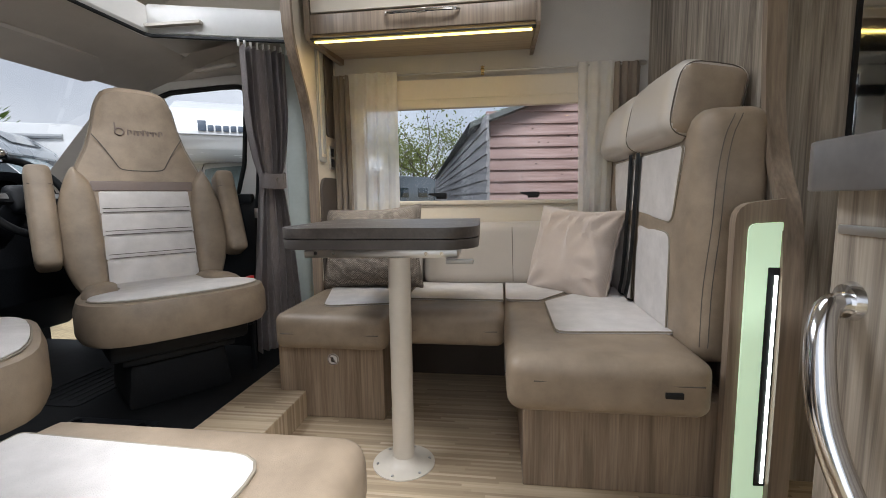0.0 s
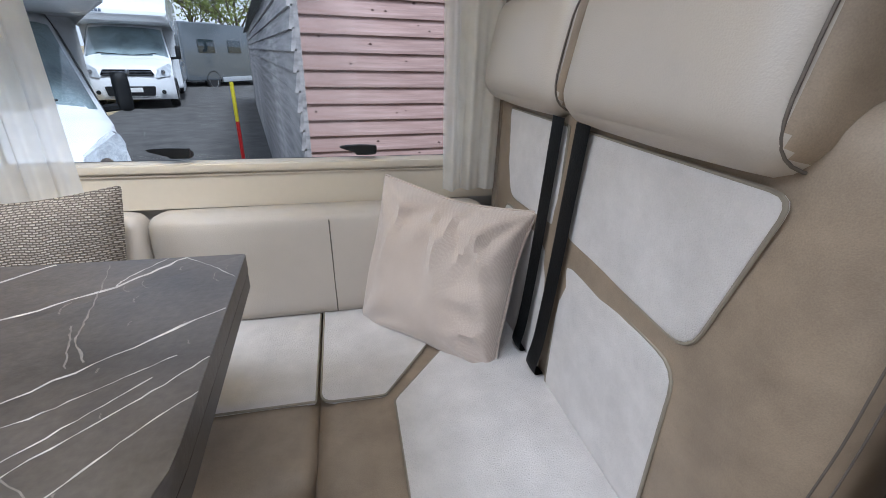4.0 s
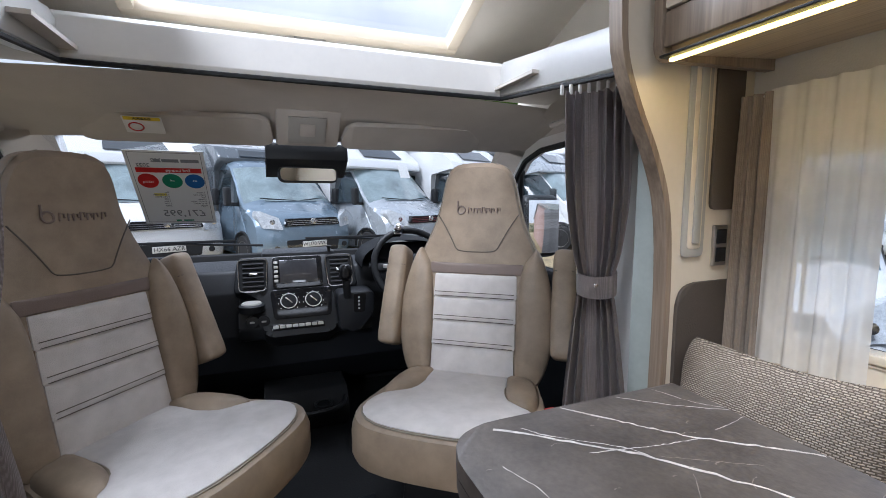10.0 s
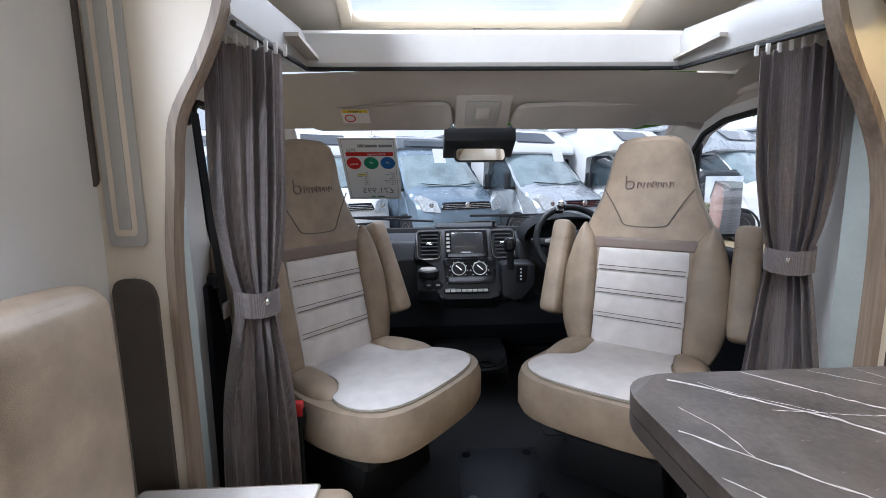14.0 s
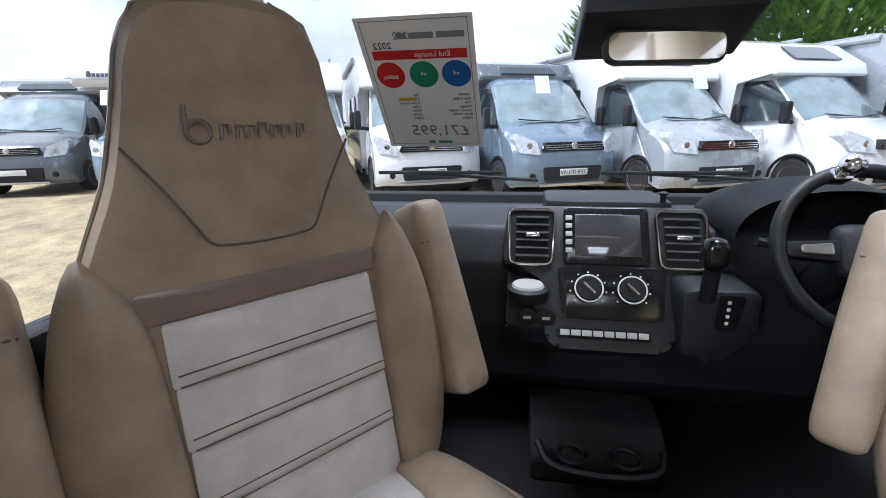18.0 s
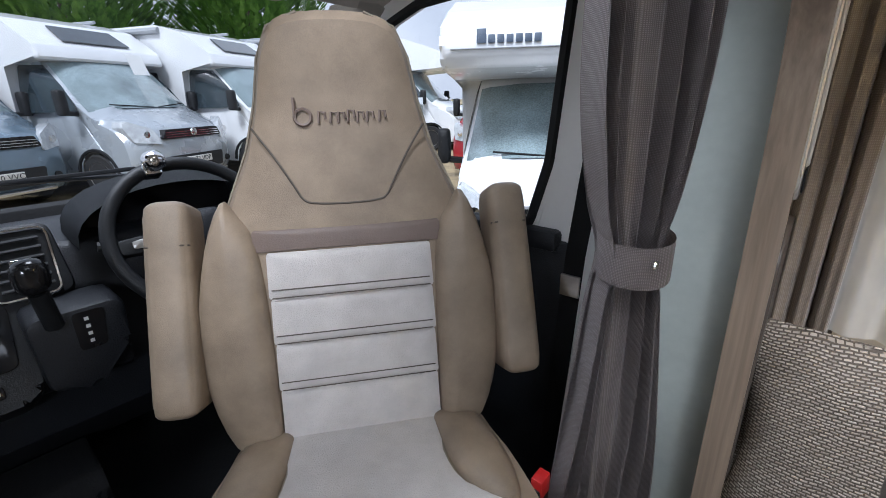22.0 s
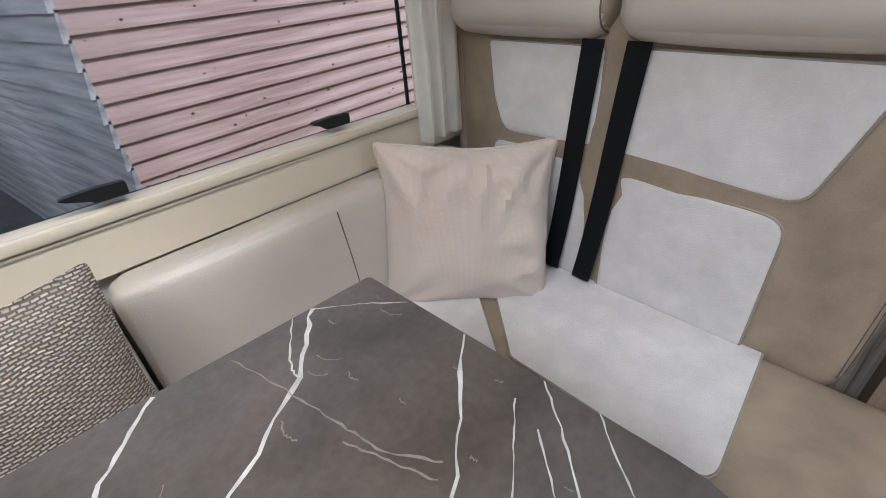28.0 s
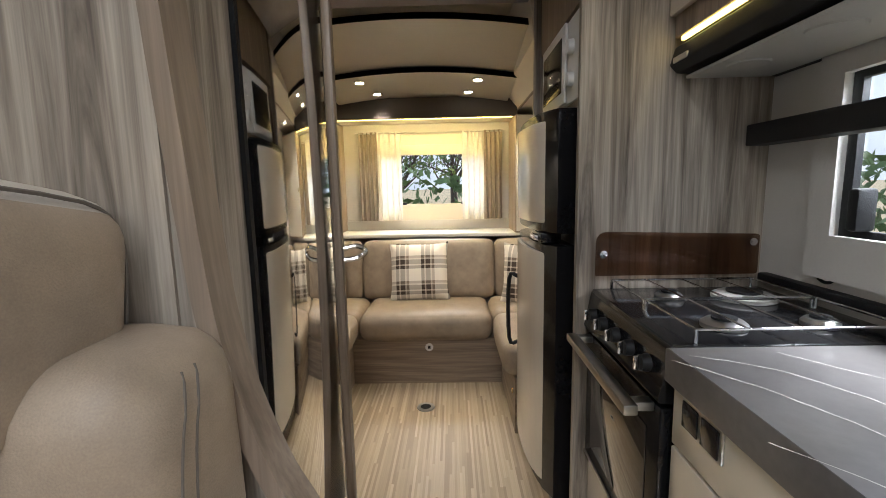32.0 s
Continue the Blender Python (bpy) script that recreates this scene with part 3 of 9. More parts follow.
def tube(path, radius, sides=8, closed=False, bm=None):
    """A round bar along a path; radius may be a list."""
    one = bmesh.new()
    P = [Vector(p) for p in path]
    n = len(P)
    rings = []
    ref = None
    for i, p in enumerate(P):
        d = ((P[(i + 1) % n] - P[i - 1]) if closed else (P[min(i + 1, n - 1)] - P[max(i - 1, 0)])).normalized()
        if ref is None:
            ref = Vector((0, 0, 1)) if abs(d.z) < 0.9 else Vector((1, 0, 0))
        u = (ref - d * ref.dot(d)).normalized()
        w = d.cross(u)
        ref = u
        r = radius[i] if hasattr(radius, "__len__") else radius
        rings.append([one.verts.new(p + (u * math.cos(2 * math.pi * k / sides) + w * math.sin(2 * math.pi * k / sides)) * r) for k in range(sides)])
    for i in range(n if closed else n - 1):
        a, b = rings[i], rings[(i + 1) % n]
        for k in range(sides):
            one.faces.new((a[k], a[(k + 1) % sides], b[(k + 1) % sides], b[k]))
    if not closed:
        one.faces.new(rings[0])
        one.faces.new(rings[-1])
    return merge(bm, one)


def lathe(profile, axis="z", at=(0, 0, 0), sides=24, bm=None):
    """A turned shape: (radius, height) pairs about an axis."""
    one = bmesh.new()
    rings = []
    for r, h in profile:
        ring = []
        for k in range(sides):
            a = 2 * math.pi * k / sides
            c, s = r * math.cos(a), r * math.sin(a)
            p = {"z": (c, s, h), "y": (c, h, s), "x": (h, c, s)}[axis]
            ring.append(one.verts.new(Vector(p) + Vector(at)))
        rings.append(ring)
    for a, b in zip(rings, rings[1:]):
        for k in range(sides):
            one.faces.new((a[k], a[(k + 1) % sides], b[(k + 1) % sides], b[k]))
    one.faces.new(rings[0])
    one.faces.new(rings[-1])
    return merge(bm, one)


def sheet(grid, bm=None, thick=0.0):
    """A surface over rows of points, given a thickness along its normals if wanted."""
    one = bmesh.new()
    rows = [[one.verts.new(p) for p in r] for r in grid]
    for a, b in zip(rows, rows[1:]):
        for i in range(len(a) - 1):
            one.faces.new((a[i], a[i + 1], b[i + 1], b[i]))
    if thick:
        bmesh.ops.solidify(one, geom=list(one.faces), thickness=thick)
    return merge(bm, one)


def holed(w0, w1, h0, h1, holes, lo, hi, axis):
    """A wall between lo and hi along an axis, with rectangular openings cut through it."""
    us = sorted({w0, w1, *[v for h in holes for v in h[:2]]})
    vs = sorted({h0, h1, *[v for h in holes for v in h[2:]]})
    bm = bmesh.new()
    put = {"x": lambda a, b, c: (c, a, b), "y": lambda a, b, c: (a, c, b), "z": lambda a, b, c: (a, b, c)}[axis]
    made = {}

    def vert(a, b, c):
        key = (round(a, 5), round(b, 5), c)
        if key not in made:
            made[key] = bm.verts.new(put(a, b, c))
        return made[key]

    def solid(i, j):
        if not (0 <= i < len(us) - 1 and 0 <= j < len(vs) - 1):
            return False
        a, b = (us[i] + us[i + 1]) / 2, (vs[j] + vs[j + 1]) / 2
        return not any(h[0] < a < h[1] and h[2] < b < h[3] for h in holes)

    for i in range(len(us) - 1):
        for j in range(len(vs) - 1):
            if not solid(i, j):
                continue
            a, b, c, d = us[i], us[i + 1], vs[j], vs[j + 1]
            for k in (lo, hi):
                bm.faces.new((vert(a, c, k), vert(b, c, k), vert(b, d, k), vert(a, d, k)))
            for di, dj, p, q in ((-1, 0, (a, c), (a, d)), (1, 0, (b, c), (b, d)), (0, -1, (a, c), (b, c)), (0, 1, (a, d), (b, d))):
                if not solid(i + di, j + dj):
                    bm.faces.new((vert(*p, lo), vert(*q, lo), vert(*q, hi), vert(*p, hi)))
    return bm


def lettering(text, size, m, material, parent, name="lettering", extrude=0.0008, align="CENTER"):
    """Words in the built-in font, as a mesh."""
    cu = bpy.data.curves.new("t", "FONT")
    cu.body, cu.size, cu.extrude, cu.align_x, cu.align_y, cu.resolution_u = text, size, extrude, align, "CENTER", 2
    tmp = new("t", cu)
    dg = bpy.context.evaluated_depsgraph_get()
    data = bpy.data.meshes.new_from_object(tmp.evaluated_get(dg))
    bpy.data.objects.remove(tmp)
    data.materials.clear()
    data.materials.append(material)
    ob = new(name, data)
    ob.parent = parent
    ob.matrix_basis = m
    return ob


# ---- the motorhome's shell ----
CAB_Y = 1.13
Y_OFF, Y_NEAR = 2.29, 0.10
structure("floor", box(-0.86, 3.8, Y_NEAR, Y_OFF, -0.06, 0.0), M["floor"], "pale strip-pattern wood laminate floor", "floor", smooth=False)
structure("platform_floor", box(-1.12, -0.86, 0.64, Y_OFF, -0.06, 0.11, 0.004), M["floor"], "raised wood laminate step towards the cab", "floor", smooth=False)
structure("cab_floor", box(-2.75, -1.12, 0.12, 2.12, -0.06, 0.10, 0.01), M["rubber"], "black moulded rubber cab floor", "floor")
structure("bulkhead", box(-2.82, -2.74, 0.10, 2.16, -0.06, 0.93, 0.005), M["rubber"], "black bulkhead under the dashboard", "wall")
structure("wall_offside", holed(-1.02, 3.8, -0.06, 2.26, [(-0.86, 0.43, 0.855, 1.38)], Y_OFF, Y_OFF + 0.05, "y"), M["wall_vinyl"], "greige textured vinyl side wall with a window", "wall", smooth=False)
structure("wall_nearside", holed(-1.02, 3.8, -0.06, 2.26, [(-0.52, 0.34, -0.06, 1.85), (0.51, 1.25, 1.117, 1.512)], Y_NEAR - 0.05, Y_NEAR, "y"), M["wall_white"], "pale side wall with entrance door and kitchen window openings", "wall", smooth=False)
structure("wall_rear", holed(Y_NEAR - 0.05, Y_OFF + 0.05, -0.06, 2.26, [(0.72, 1.58, 1.10, 1.58)], 3.8, 3.85, "x"), M["wall_vinyl"], "greige rear wall with a wide window", "wall", smooth=False)
# the two roof openings are never in view, cut only to let light in
structure("ceiling", holed(-1.02, 3.85, Y_NEAR - 0.05, Y_OFF + 0.05, [(-0.45, 0.25, 0.85, 1.55), (1.95, 2.45, 0.95, 1.45)], 2.26, 2.30, "z"), M["ceiling"], "cream ceiling with two unseen openings added for light", "ceiling", smooth=False)

# entrance step outside the door and the open door's threshold
structure("threshold", box(-0.52, 0.34, -0.02, Y_NEAR - 0.052, -0.03, -0.006, 0.004), M["steel"], "metal door threshold strip", "threshold")

# offside window
win = thing("window_1", (0, 0, 0), "cream-framed acrylic side window with black catches", "window", kind="structure")
bm = holed(-0.94, 0.565, 0.752, 1.50, [(-0.80, 0.36, 0.875, 1.352)], Y_OFF - 0.022, Y_OFF - 0.001, "y")
part("window_frame", bm, M["cream"], win)
part("window_sill", box(-0.80, 0.36, Y_OFF - 0.034, Y_OFF + 0.03, 0.852, 0.874, 0.005), M["cream"], win)
part("blind_cassette", box(-0.80, 0.36, Y_OFF - 0.034, Y_OFF - 0.022, 1.352, 1.40, 0.005), M["cream"], win, "cream blind cassette")
part("frame_bead", box(-0.90, 0.52, Y_OFF - 0.027, Y_OFF - 0.022, 0.842, 0.848, 0.002), M["cream"], win)
pane = part("pane", box(-0.86, 0.43, Y_OFF + 0.030, Y_OFF + 0.034, 0.855, 1.38), M["acrylic"], win, "clear acrylic pane", smooth=False)
pane.visible_shadow = False
part("glazing_seal", holed(-0.80, 0.36, 0.862, 1.372, [(-0.792, 0.352, 0.874, 1.364)], Y_OFF + 0.022, Y_OFF + 0.029, "y"), M["black_plastic"], win)
for x in (-0.385, 0.10):
    c = part("catch", box(x - 0.028, x + 0.028, Y_OFF - 0.008, Y_OFF + 0.026, 0.884, 0.902, 0.006), M["black_plastic"], win, "black plastic window catch")
    part("lever", prism(rounded([(x - 0.085, 0.913), (x - 0.02, 0.893), (x + 0.030, 0.890), (x + 0.032, 0.914), (x - 0.015, 0.916)], 0.005), "y", Y_OFF - 0.024, Y_OFF - 0.010, 0.003), M["black_plastic"], c)

# kitchen window
kw = thing("window_2", (0.03, 0, 0.042), "pale-framed kitchen side window with a black handle", "window", kind="structure")
part("window_frame", holed(0.43, 1.272, 0.985, 1.56, [(0.52, 1.204, 1.09, 1.455)], Y_NEAR + 0.001, Y_NEAR + 0.022, "y"), M["wall_white"], kw)
part("seal", holed(0.50, 1.21, 1.08, 1.465, [(0.53, 1.185, 1.105, 1.44)], Y_NEAR - 0.02, Y_NEAR - 0.004, "y"), M["black_plastic"], kw)
p = part("pane", box(0.48, 1.22, Y_NEAR - 0.035, Y_NEAR - 0.03, 1.075, 1.47), M["acrylic"], kw, smooth=False)
p.visible_shadow = False
part("handle", box(1.135, 1.165, Y_NEAR - 0.02, Y_NEAR + 0.025, 1.105, 1.20, 0.008), M["black_plastic"], kw)

# rear window
rw = thing("window_3", (0, 0, 0), "cream-framed rear window above the lounge shelf", "window", kind="structure")
part("window_frame", holed(0.62, 1.68, 1.0, 1.68, [(0.76, 1.54, 1.13, 1.55)], 3.778, 3.799, "x"), M["cream"], rw)
p = part("pane", box(3.83, 3.834, 0.72, 1.58, 1.10, 1.58), M["acrylic"], rw, smooth=False)
p.visible_shadow = False
part("blind_cassette", box(3.765, 3.778, 0.74, 1.56, 1.52, 1.60, 0.004), M["cream"], rw)
for y in (0.9, 1.4):
    part("catch", box(3.765, 3.778, y - 0.03, y + 0.03, 1.125, 1.145, 0.005), M["black_plastic"], rw)

# partition between dinette and washroom, with its curved aisle edge
structure("wall_partition", box(0.65, 0.68, 1.30, Y_OFF, 0.0, 2.26), M["panel_wood"], "grey-brown wood-grain partition behind the bench", "wall", smooth=False)
edge = smooth_path([(1.30, 2.26), (1.295, 1.6), (1.275, 1.25), (1.255, 1.08), (1.215, 0.95), (1.172, 0.86), (1.145, 0.74), (1.132, 0.5), (1.132, 0.0)], 6)
outline = [(e[0], e[1]) for e in edge] + [(1.302, 0.0), (1.302, 2.26)]
structure("partition_wing", ladder([(e[0], e[1]) for e in edge], 1.302, "x", 0.655, 0.675), M["panel_wood"], "curved wood-grain wing of the partition", "wall", smooth=False)
bm = bmesh.new()
rows = [[(0.645, e[0] - 0.004, e[1]), (0.645, e[0] + 0.010, e[1])] for e in edge]
grid = []
for i, e in enumerate(edge):
    grid.append([(0.640, e[0] + 0.012, e[1]), (0.640, e[0] - 0.010, e[1]), (0.690, e[0] - 0.010, e[1]), (0.690, e[0] + 0.012, e[1])])
structure("partition_trim", sheet(grid), M["edge_wood"], "curved tan wood edge trim of the partition", "trim")

# washroom wall with a tall mirror, ending in a post
structure("wall_washroom", box(0.68, 1.41, 1.333, 1.362, 0.0, 2.26), M["panel_wood"], "wood-grain washroom wall along the aisle", "wall", smooth=False)
tall = thing("wall_mirror", (0, 0, 0), "tall full-height mirror on the washroom wall", "mirror")
part("mirror_glass", box(0.905, 1.365, 1.326, 1.331, 0.03, 2.2, 0.001), M["mirror"], tall)
part("mirror_edge", box(0.893, 0.905, 1.324, 1.332, 0.02, 2.21), M["black_plastic"], tall)
structure("post", box(1.367, 1.397, 1.302, 1.3255, 0.0, 2.26, 0.005), M["edge_wood"], "slim tan wood post beside the mirror", "post")
ph = thing("post_handle", (0, 0, 0), "small curved chrome handle on the slim post", "handle")
part("loop", tube(smooth_path([(1.39, 1.303, 1.10), (1.40, 1.268, 1.105), (1.405, 1.245, 1.09), (1.40, 1.268, 1.072), (1.39, 1.303, 1.068)], 5), 0.007, 8), M["chrome"], ph)
structure("wall_washroom_rear", box(1.38, 1.41, 1.363, Y_OFF, 0.0, 2.26), M["panel_wood"], "wood-grain rear wall of the washroom", "wall", smooth=False)

# ---- cab shell ----
cab = thing("cab_body", (0, 0, 0), "beige-lined cab of the motorhome with roof window", "vehicle cab", kind="structure")
# white moulded frame round the overcab opening: a front bar and two side bars that fall slightly to the rear
YL, YR = 0.41, 1.83
part("front_bar", prism(rounded([(-1.70, 1.642), (-1.655, 1.642), (-1.648, 1.66), (-1.655, 1.765), (-1.685, 1.785), (-1.72, 1.79)], [0.0, 0.008, 0.008, 0.012, 0.012, 0.0], 3), "y", YL - 0.02, YR + 0.02), M["white_plastic"], cab, "white moulded front edge of the overcab opening")
for y, sgn in ((YL, 1), (YR, -1)):
    grid = []
    for x, z0, z1 in ((-1.66, 1.640, 1.782), (-1.40, 1.614, 1.752), (-1.15, 1.590, 1.724), (-0.985, 1.578, 1.706)):
        grid.append([(x, y - sgn * 0.10, z0 + 0.02), (x, y - sgn * 0.004, z0), (x, y + sgn * 0.006, z0 + 0.012), (x, y + sgn * 0.002, z1 - 0.03), (x, y - sgn * 0.014, z1), (x, y - sgn * 0.12, z1 + 0.012)])
    part("side_bar", sheet(grid, thick=0.004), M["white_plastic"], cab, "white moulded side of the overcab opening")
part("opening_seal", tube([(-0.99, YL + 0.006, 1.572), (-1.63, YL + 0.006, 1.634), (-1.652, YL + 0.03, 1.638), (-1.652, YR - 0.03, 1.638), (-1.63, YR - 0.006, 1.634), (-0.99, YR - 0.006, 1.572)], 0.008, 6), M["black_plastic"], cab)
# sloping overcab ceiling with roof window


def slope(u, y):
    """A point of the sloping roof: u runs from the front edge to the back."""
    return (-2.05 + 1.05 * u, y, 1.865 + 0.40 * u - 0.02 * (y - CAB_Y) ** 2)


def roof_sheet(holes):
    us, ys = [0.0, 0.115, 0.86, 1.0], [0.10, 0.53, 1.72, 2.20]
    one = bmesh.new()
    for i in range(3):
        for j in range(3):
            if holes and i == 1 and j == 1:
                continue
            q = [one.verts.new(slope(u, y)) for u, y in ((us[i], ys[j]), (us[i + 1], ys[j]), (us[i + 1], ys[j + 1]), (us[i], ys[j + 1]))]
            one.faces.new(q)
    bmesh.ops.remove_doubles(one, verts=one.verts, dist=0.0005)
    return one


part("overcab_lining", roof_sheet(True), M["ceiling"], cab, "beige lined overcab ceiling")
grid = [[(-1.69, y, 1.786), (-1.80, y, 1.79), (-1.95, y, 1.81), slope(0.0, y)] for y in [0.10 + 0.21 * k for k in range(11)]]
part("overcab_front", sheet(grid), M["ceiling"], cab)
for name, (u0, u1, y0, y1) in {"roof_window_front": (0.10, 0.135, 0.50, 1.75), "roof_window_back": (0.845, 0.875, 0.50, 1.75), "roof_window_near": (0.10, 0.875, 0.50, 0.55), "roof_window_off": (0.10, 0.875, 1.70, 1.75)}.items():
    one = bmesh.new()
    c = [slope(u, y) for u, y in ((u0, y0), (u1, y0), (u1, y1), (u0, y1))]
    low = [one.verts.new((x + 0.006, y, z - 0.022)) for x, y, z in c]
    high = [one.verts.new((x - 0.01, y, z + 0.03)) for x, y, z in c]
    one.faces.new(low), one.faces.new(high)
    for i in range(4):
        one.faces.new((low[i], low[(i + 1) % 4], high[(i + 1) % 4], high[i]))
    bmesh.ops.bevel(one, geom=list(one.edges), offset=0.006, segments=2, affect="EDGES", profile=0.5, offset_type="OFFSET")
    part("roof_window_frame", one, M["cream"], cab)
one = bmesh.new()
one.faces.new([one.verts.new(Vector(slope(u, y)) + Vector((-0.01, 0, 0.02))) for u, y in ((0.11, 0.52), (0.87, 0.52), (0.87, 1.73), (0.11, 1.73))])
rp = part("roof_window_pane", one, M["acrylic"], cab, smooth=False)
rp.visible_shadow = False
part("roof_window_latch", lathe([(0.05, -0.012), (0.062, 0.0), (0.05, 0.014)], "x", Vector(slope(0.07, CAB_Y)) + Vector((0.01, 0, -0.012)), 20), M["grey_plastic"], cab)

for y0 in (0.085, 2.165):
    part("overcab_side", box(-2.08, -0.985, y0, y0 + 0.02, 1.50, 2.32), M["ceiling"], cab, smooth=False)
part("overcab_back", box(-1.02, -0.985, 0.05, 2.34, 2.20, 2.32), M["ceiling"], cab, smooth=False)
for y0, y1 in ((0.10, 0.46), (1.80, 2.16)):
    part("roof_corner", box(-1.82, -1.38, y0, y1, 1.668, 1.680), M["cab_plastic"], cab, smooth=False)
# headliner from the opening to the windscreen
grid = []
for k in range(21):
    y = 0.14 + (2.12 - 0.14) * k / 20
    s = (y - CAB_Y) / 1.0
    grid.append([(-1.665 + 0.02 * s * s, y, 1.640 - 0.03 * s * s), (-1.74 + 0.06 * s * s, y, 1.628 - 0.06 * s * s), (-1.88 + 0.06 * s * s, y, 1.585 - 0.06 * s * s), (-2.02 + 0.08 * s * s, y, 1.513 - 0.035 * s * s), (-2.06 + 0.1 * s * s, y, 1.492 - 0.035 * s * s), (-2.06 + 0.1 * s * s, y, 1.53 - 0.035 * s * s)])
part("headliner", sheet(grid), M["cab_plastic"], cab, "beige cab headliner")
for sgn, ye in ((-1, 0.13), (1, 2.13)):
    top = [(-1.02, ye, 1.70), (-1.3, ye, 1.68), (-1.575, ye, 1.60), (-1.98, ye, 1.45)]
    low = [(-1.02, ye, 1.50), (-1.3, ye + sgn * 0.02, 1.50), (-1.62, ye + sgn * 0.02, 1.49), (-1.98, ye, 1.43)]
    up = [(-1.02, ye - sgn * 0.19, 1.66), (-1.3, ye - sgn * 0.18, 1.635), (-1.60, ye - sgn * 0.10, 1.62), (-1.98, ye - sgn * 0.02, 1.47)]
    part("cant_rail", sheet([up, top, low]), M["cab_plastic"], cab)
    # windscreen pillar
    a = Vector((-2.0, ye - sgn * 0.02, 1.47))
    b = Vector((-2.62, ye + sgn * 0.03, 0.93))
    one = bmesh.new()
    grid = [[a + (b - a) * k / 6 + o for o in (Vector((-0.03, -sgn * 0.10, 0.0)), Vector((0.03, -sgn * 0.075, 0.01)), Vector((0.075, -sgn * 0.01, 0.0)), Vector((0.06, sgn * 0.05, -0.02)))] for k in range(7)]
    part("windscreen_pillar", sheet(grid, thick=0.01), M["cab_plastic"], cab)
one = bmesh.new()
grid = []
for i in range(9):
    y = 0.16 + (2.10 - 0.16) * i / 8
    s = (y - CAB_Y) / 1.0
    grid.append([(-2.06 + 0.1 * s * s, y, 1.505 - 0.035 * s * s), (-2.5 + 0.16 * s * s, y, 1.235), (-3.0 + 0.25 * s * s, y, 0.93)])
ws = part("windscreen", sheet(grid), M["glass"], cab, "clear windscreen")
ws.visible_shadow = False

# cab doors, both sides
for sgn, ye, nm in ((1, 2.10, "door_1"), (-1, 0.14, "door_2")):
    d = thing(nm, (0, 0, 0), "cab door with black lower trim, white frame and glass", "door", kind="structure")
    part("door_trim", box(-2.45, -1.33, min(ye, ye + sgn * 0.07), max(ye, ye + sgn * 0.07), 0.05, 0.90, 0.02), M["dash"], d, "black moulded lower door trim")
    structure("cab_side_wall", box(-1.16, -0.985, min(ye + sgn * 0.055, ye + sgn * 0.18), max(ye + sgn * 0.055, ye + sgn * 0.18), -0.06, 1.95), M["green_trim"], "pale grey-green cab side lining behind the door", "wall")
    structure("pillar_lining", box(-1.13, -0.988, *((2.03, 2.15) if sgn > 0 else (0.09, 0.205)), 0.10, 1.66, 0.01), M["green_trim"], "pale grey-green lining behind the pillar panel", "wall")
    outer = [(-1.12, 0.88), (-2.45, 0.88), (-2.45, 0.98), (-2.02, 1.46), (-1.85, 1.545), (-1.5, 1.575), (-1.12, 1.575)]
    inner = rounded([(-1.455, 0.91), (-2.36, 0.93), (-2.33, 1.0), (-1.93, 1.42), (-1.80, 1.46), (-1.5, 1.475), (-1.368, 1.475), (-1.405, 1.08)], [0.05, 0.03, 0.04, 0.08, 0.06, 0.02, 0.05, 0.15], 4)
    one = bmesh.new()
    nq = len(inner)
    per = []
    for a, b in inner:
        q = Vector((a, b)) - Vector((-1.75, 1.22))
        per.append((a + q.x * 0.11, b + q.y * 0.22))
    for y0 in (ye + sgn * 0.02,):
        lo_i = [one.verts.new((a, y0, b)) for a, b in inner]
        lo_o = [one.verts.new((a, y0, b)) for a, b in per]
        hi_i = [one.verts.new((a, y0 + sgn * 0.04, b)) for a, b in inner]
        hi_o = [one.verts.new((a, y0 + sgn * 0.04, b)) for a, b in per]
        for i in range(nq):
            j = (i + 1) % nq
            one.faces.new((lo_i[i], lo_i[j], lo_o[j], lo_o[i]))
            one.faces.new((hi_i[i], hi_i[j], hi_o[j], hi_o[i]))
            one.faces.new((lo_i[i], lo_i[j], hi_i[j], hi_i[i]))
            one.faces.new((lo_o[i], lo_o[j], hi_o[j], hi_o[i]))
    part("window_surround", one, M["white_plastic"], d, "white painted window surround")
    part("pillar_trim", prism([(-1.325, 0.10), (-1.325, 0.895), (-1.435, 0.895), (-1.385, 1.08), (-1.345, 1.50), (-1.345, 1.60), (-1.135, 1.60), (-1.135, 0.10)], "y", min(ye + sgn * 0.018, ye + sgn * 0.064), max(ye + sgn * 0.018, ye + sgn * 0.064), 0.006), M["white_plastic"], d, "white moulded pillar trim behind the window")
    part("window_seal", tube([(a, ye + sgn * 0.022, b) for a, b in inner], 0.014, 6, closed=True), M["black_plastic"], d, "black rubber window seal")
    one = bmesh.new()
    one.faces.new([one.verts.new((a, ye + sgn * 0.04, b)) for a, b in inner])
    g = part("pane", one, M["glass"], d, smooth=False)
    g.visible_shadow = False
    part("quarter_bar", tube([(-2.02, ye + sgn * 0.035, 0.93), (-1.98, ye + sgn * 0.035, 1.39)], 0.016, 6), M["black_plastic"], d)
    part("window_ledge", box(-2.45, -1.36, min(ye - sgn * 0.015, ye + sgn * 0.05), max(ye - sgn * 0.015, ye + sgn * 0.05), 0.875, 0.925, 0.012), M["dash"], d)
    part("door_pillar_trim", box(-1.13, -1.04, min(ye - sgn * 0.02, ye + sgn * 0.06), max(ye - sgn * 0.02, ye + sgn * 0.06), 0.10, 1.60, 0.015), M["green_trim"], d, "pale grey-green pillar trim")

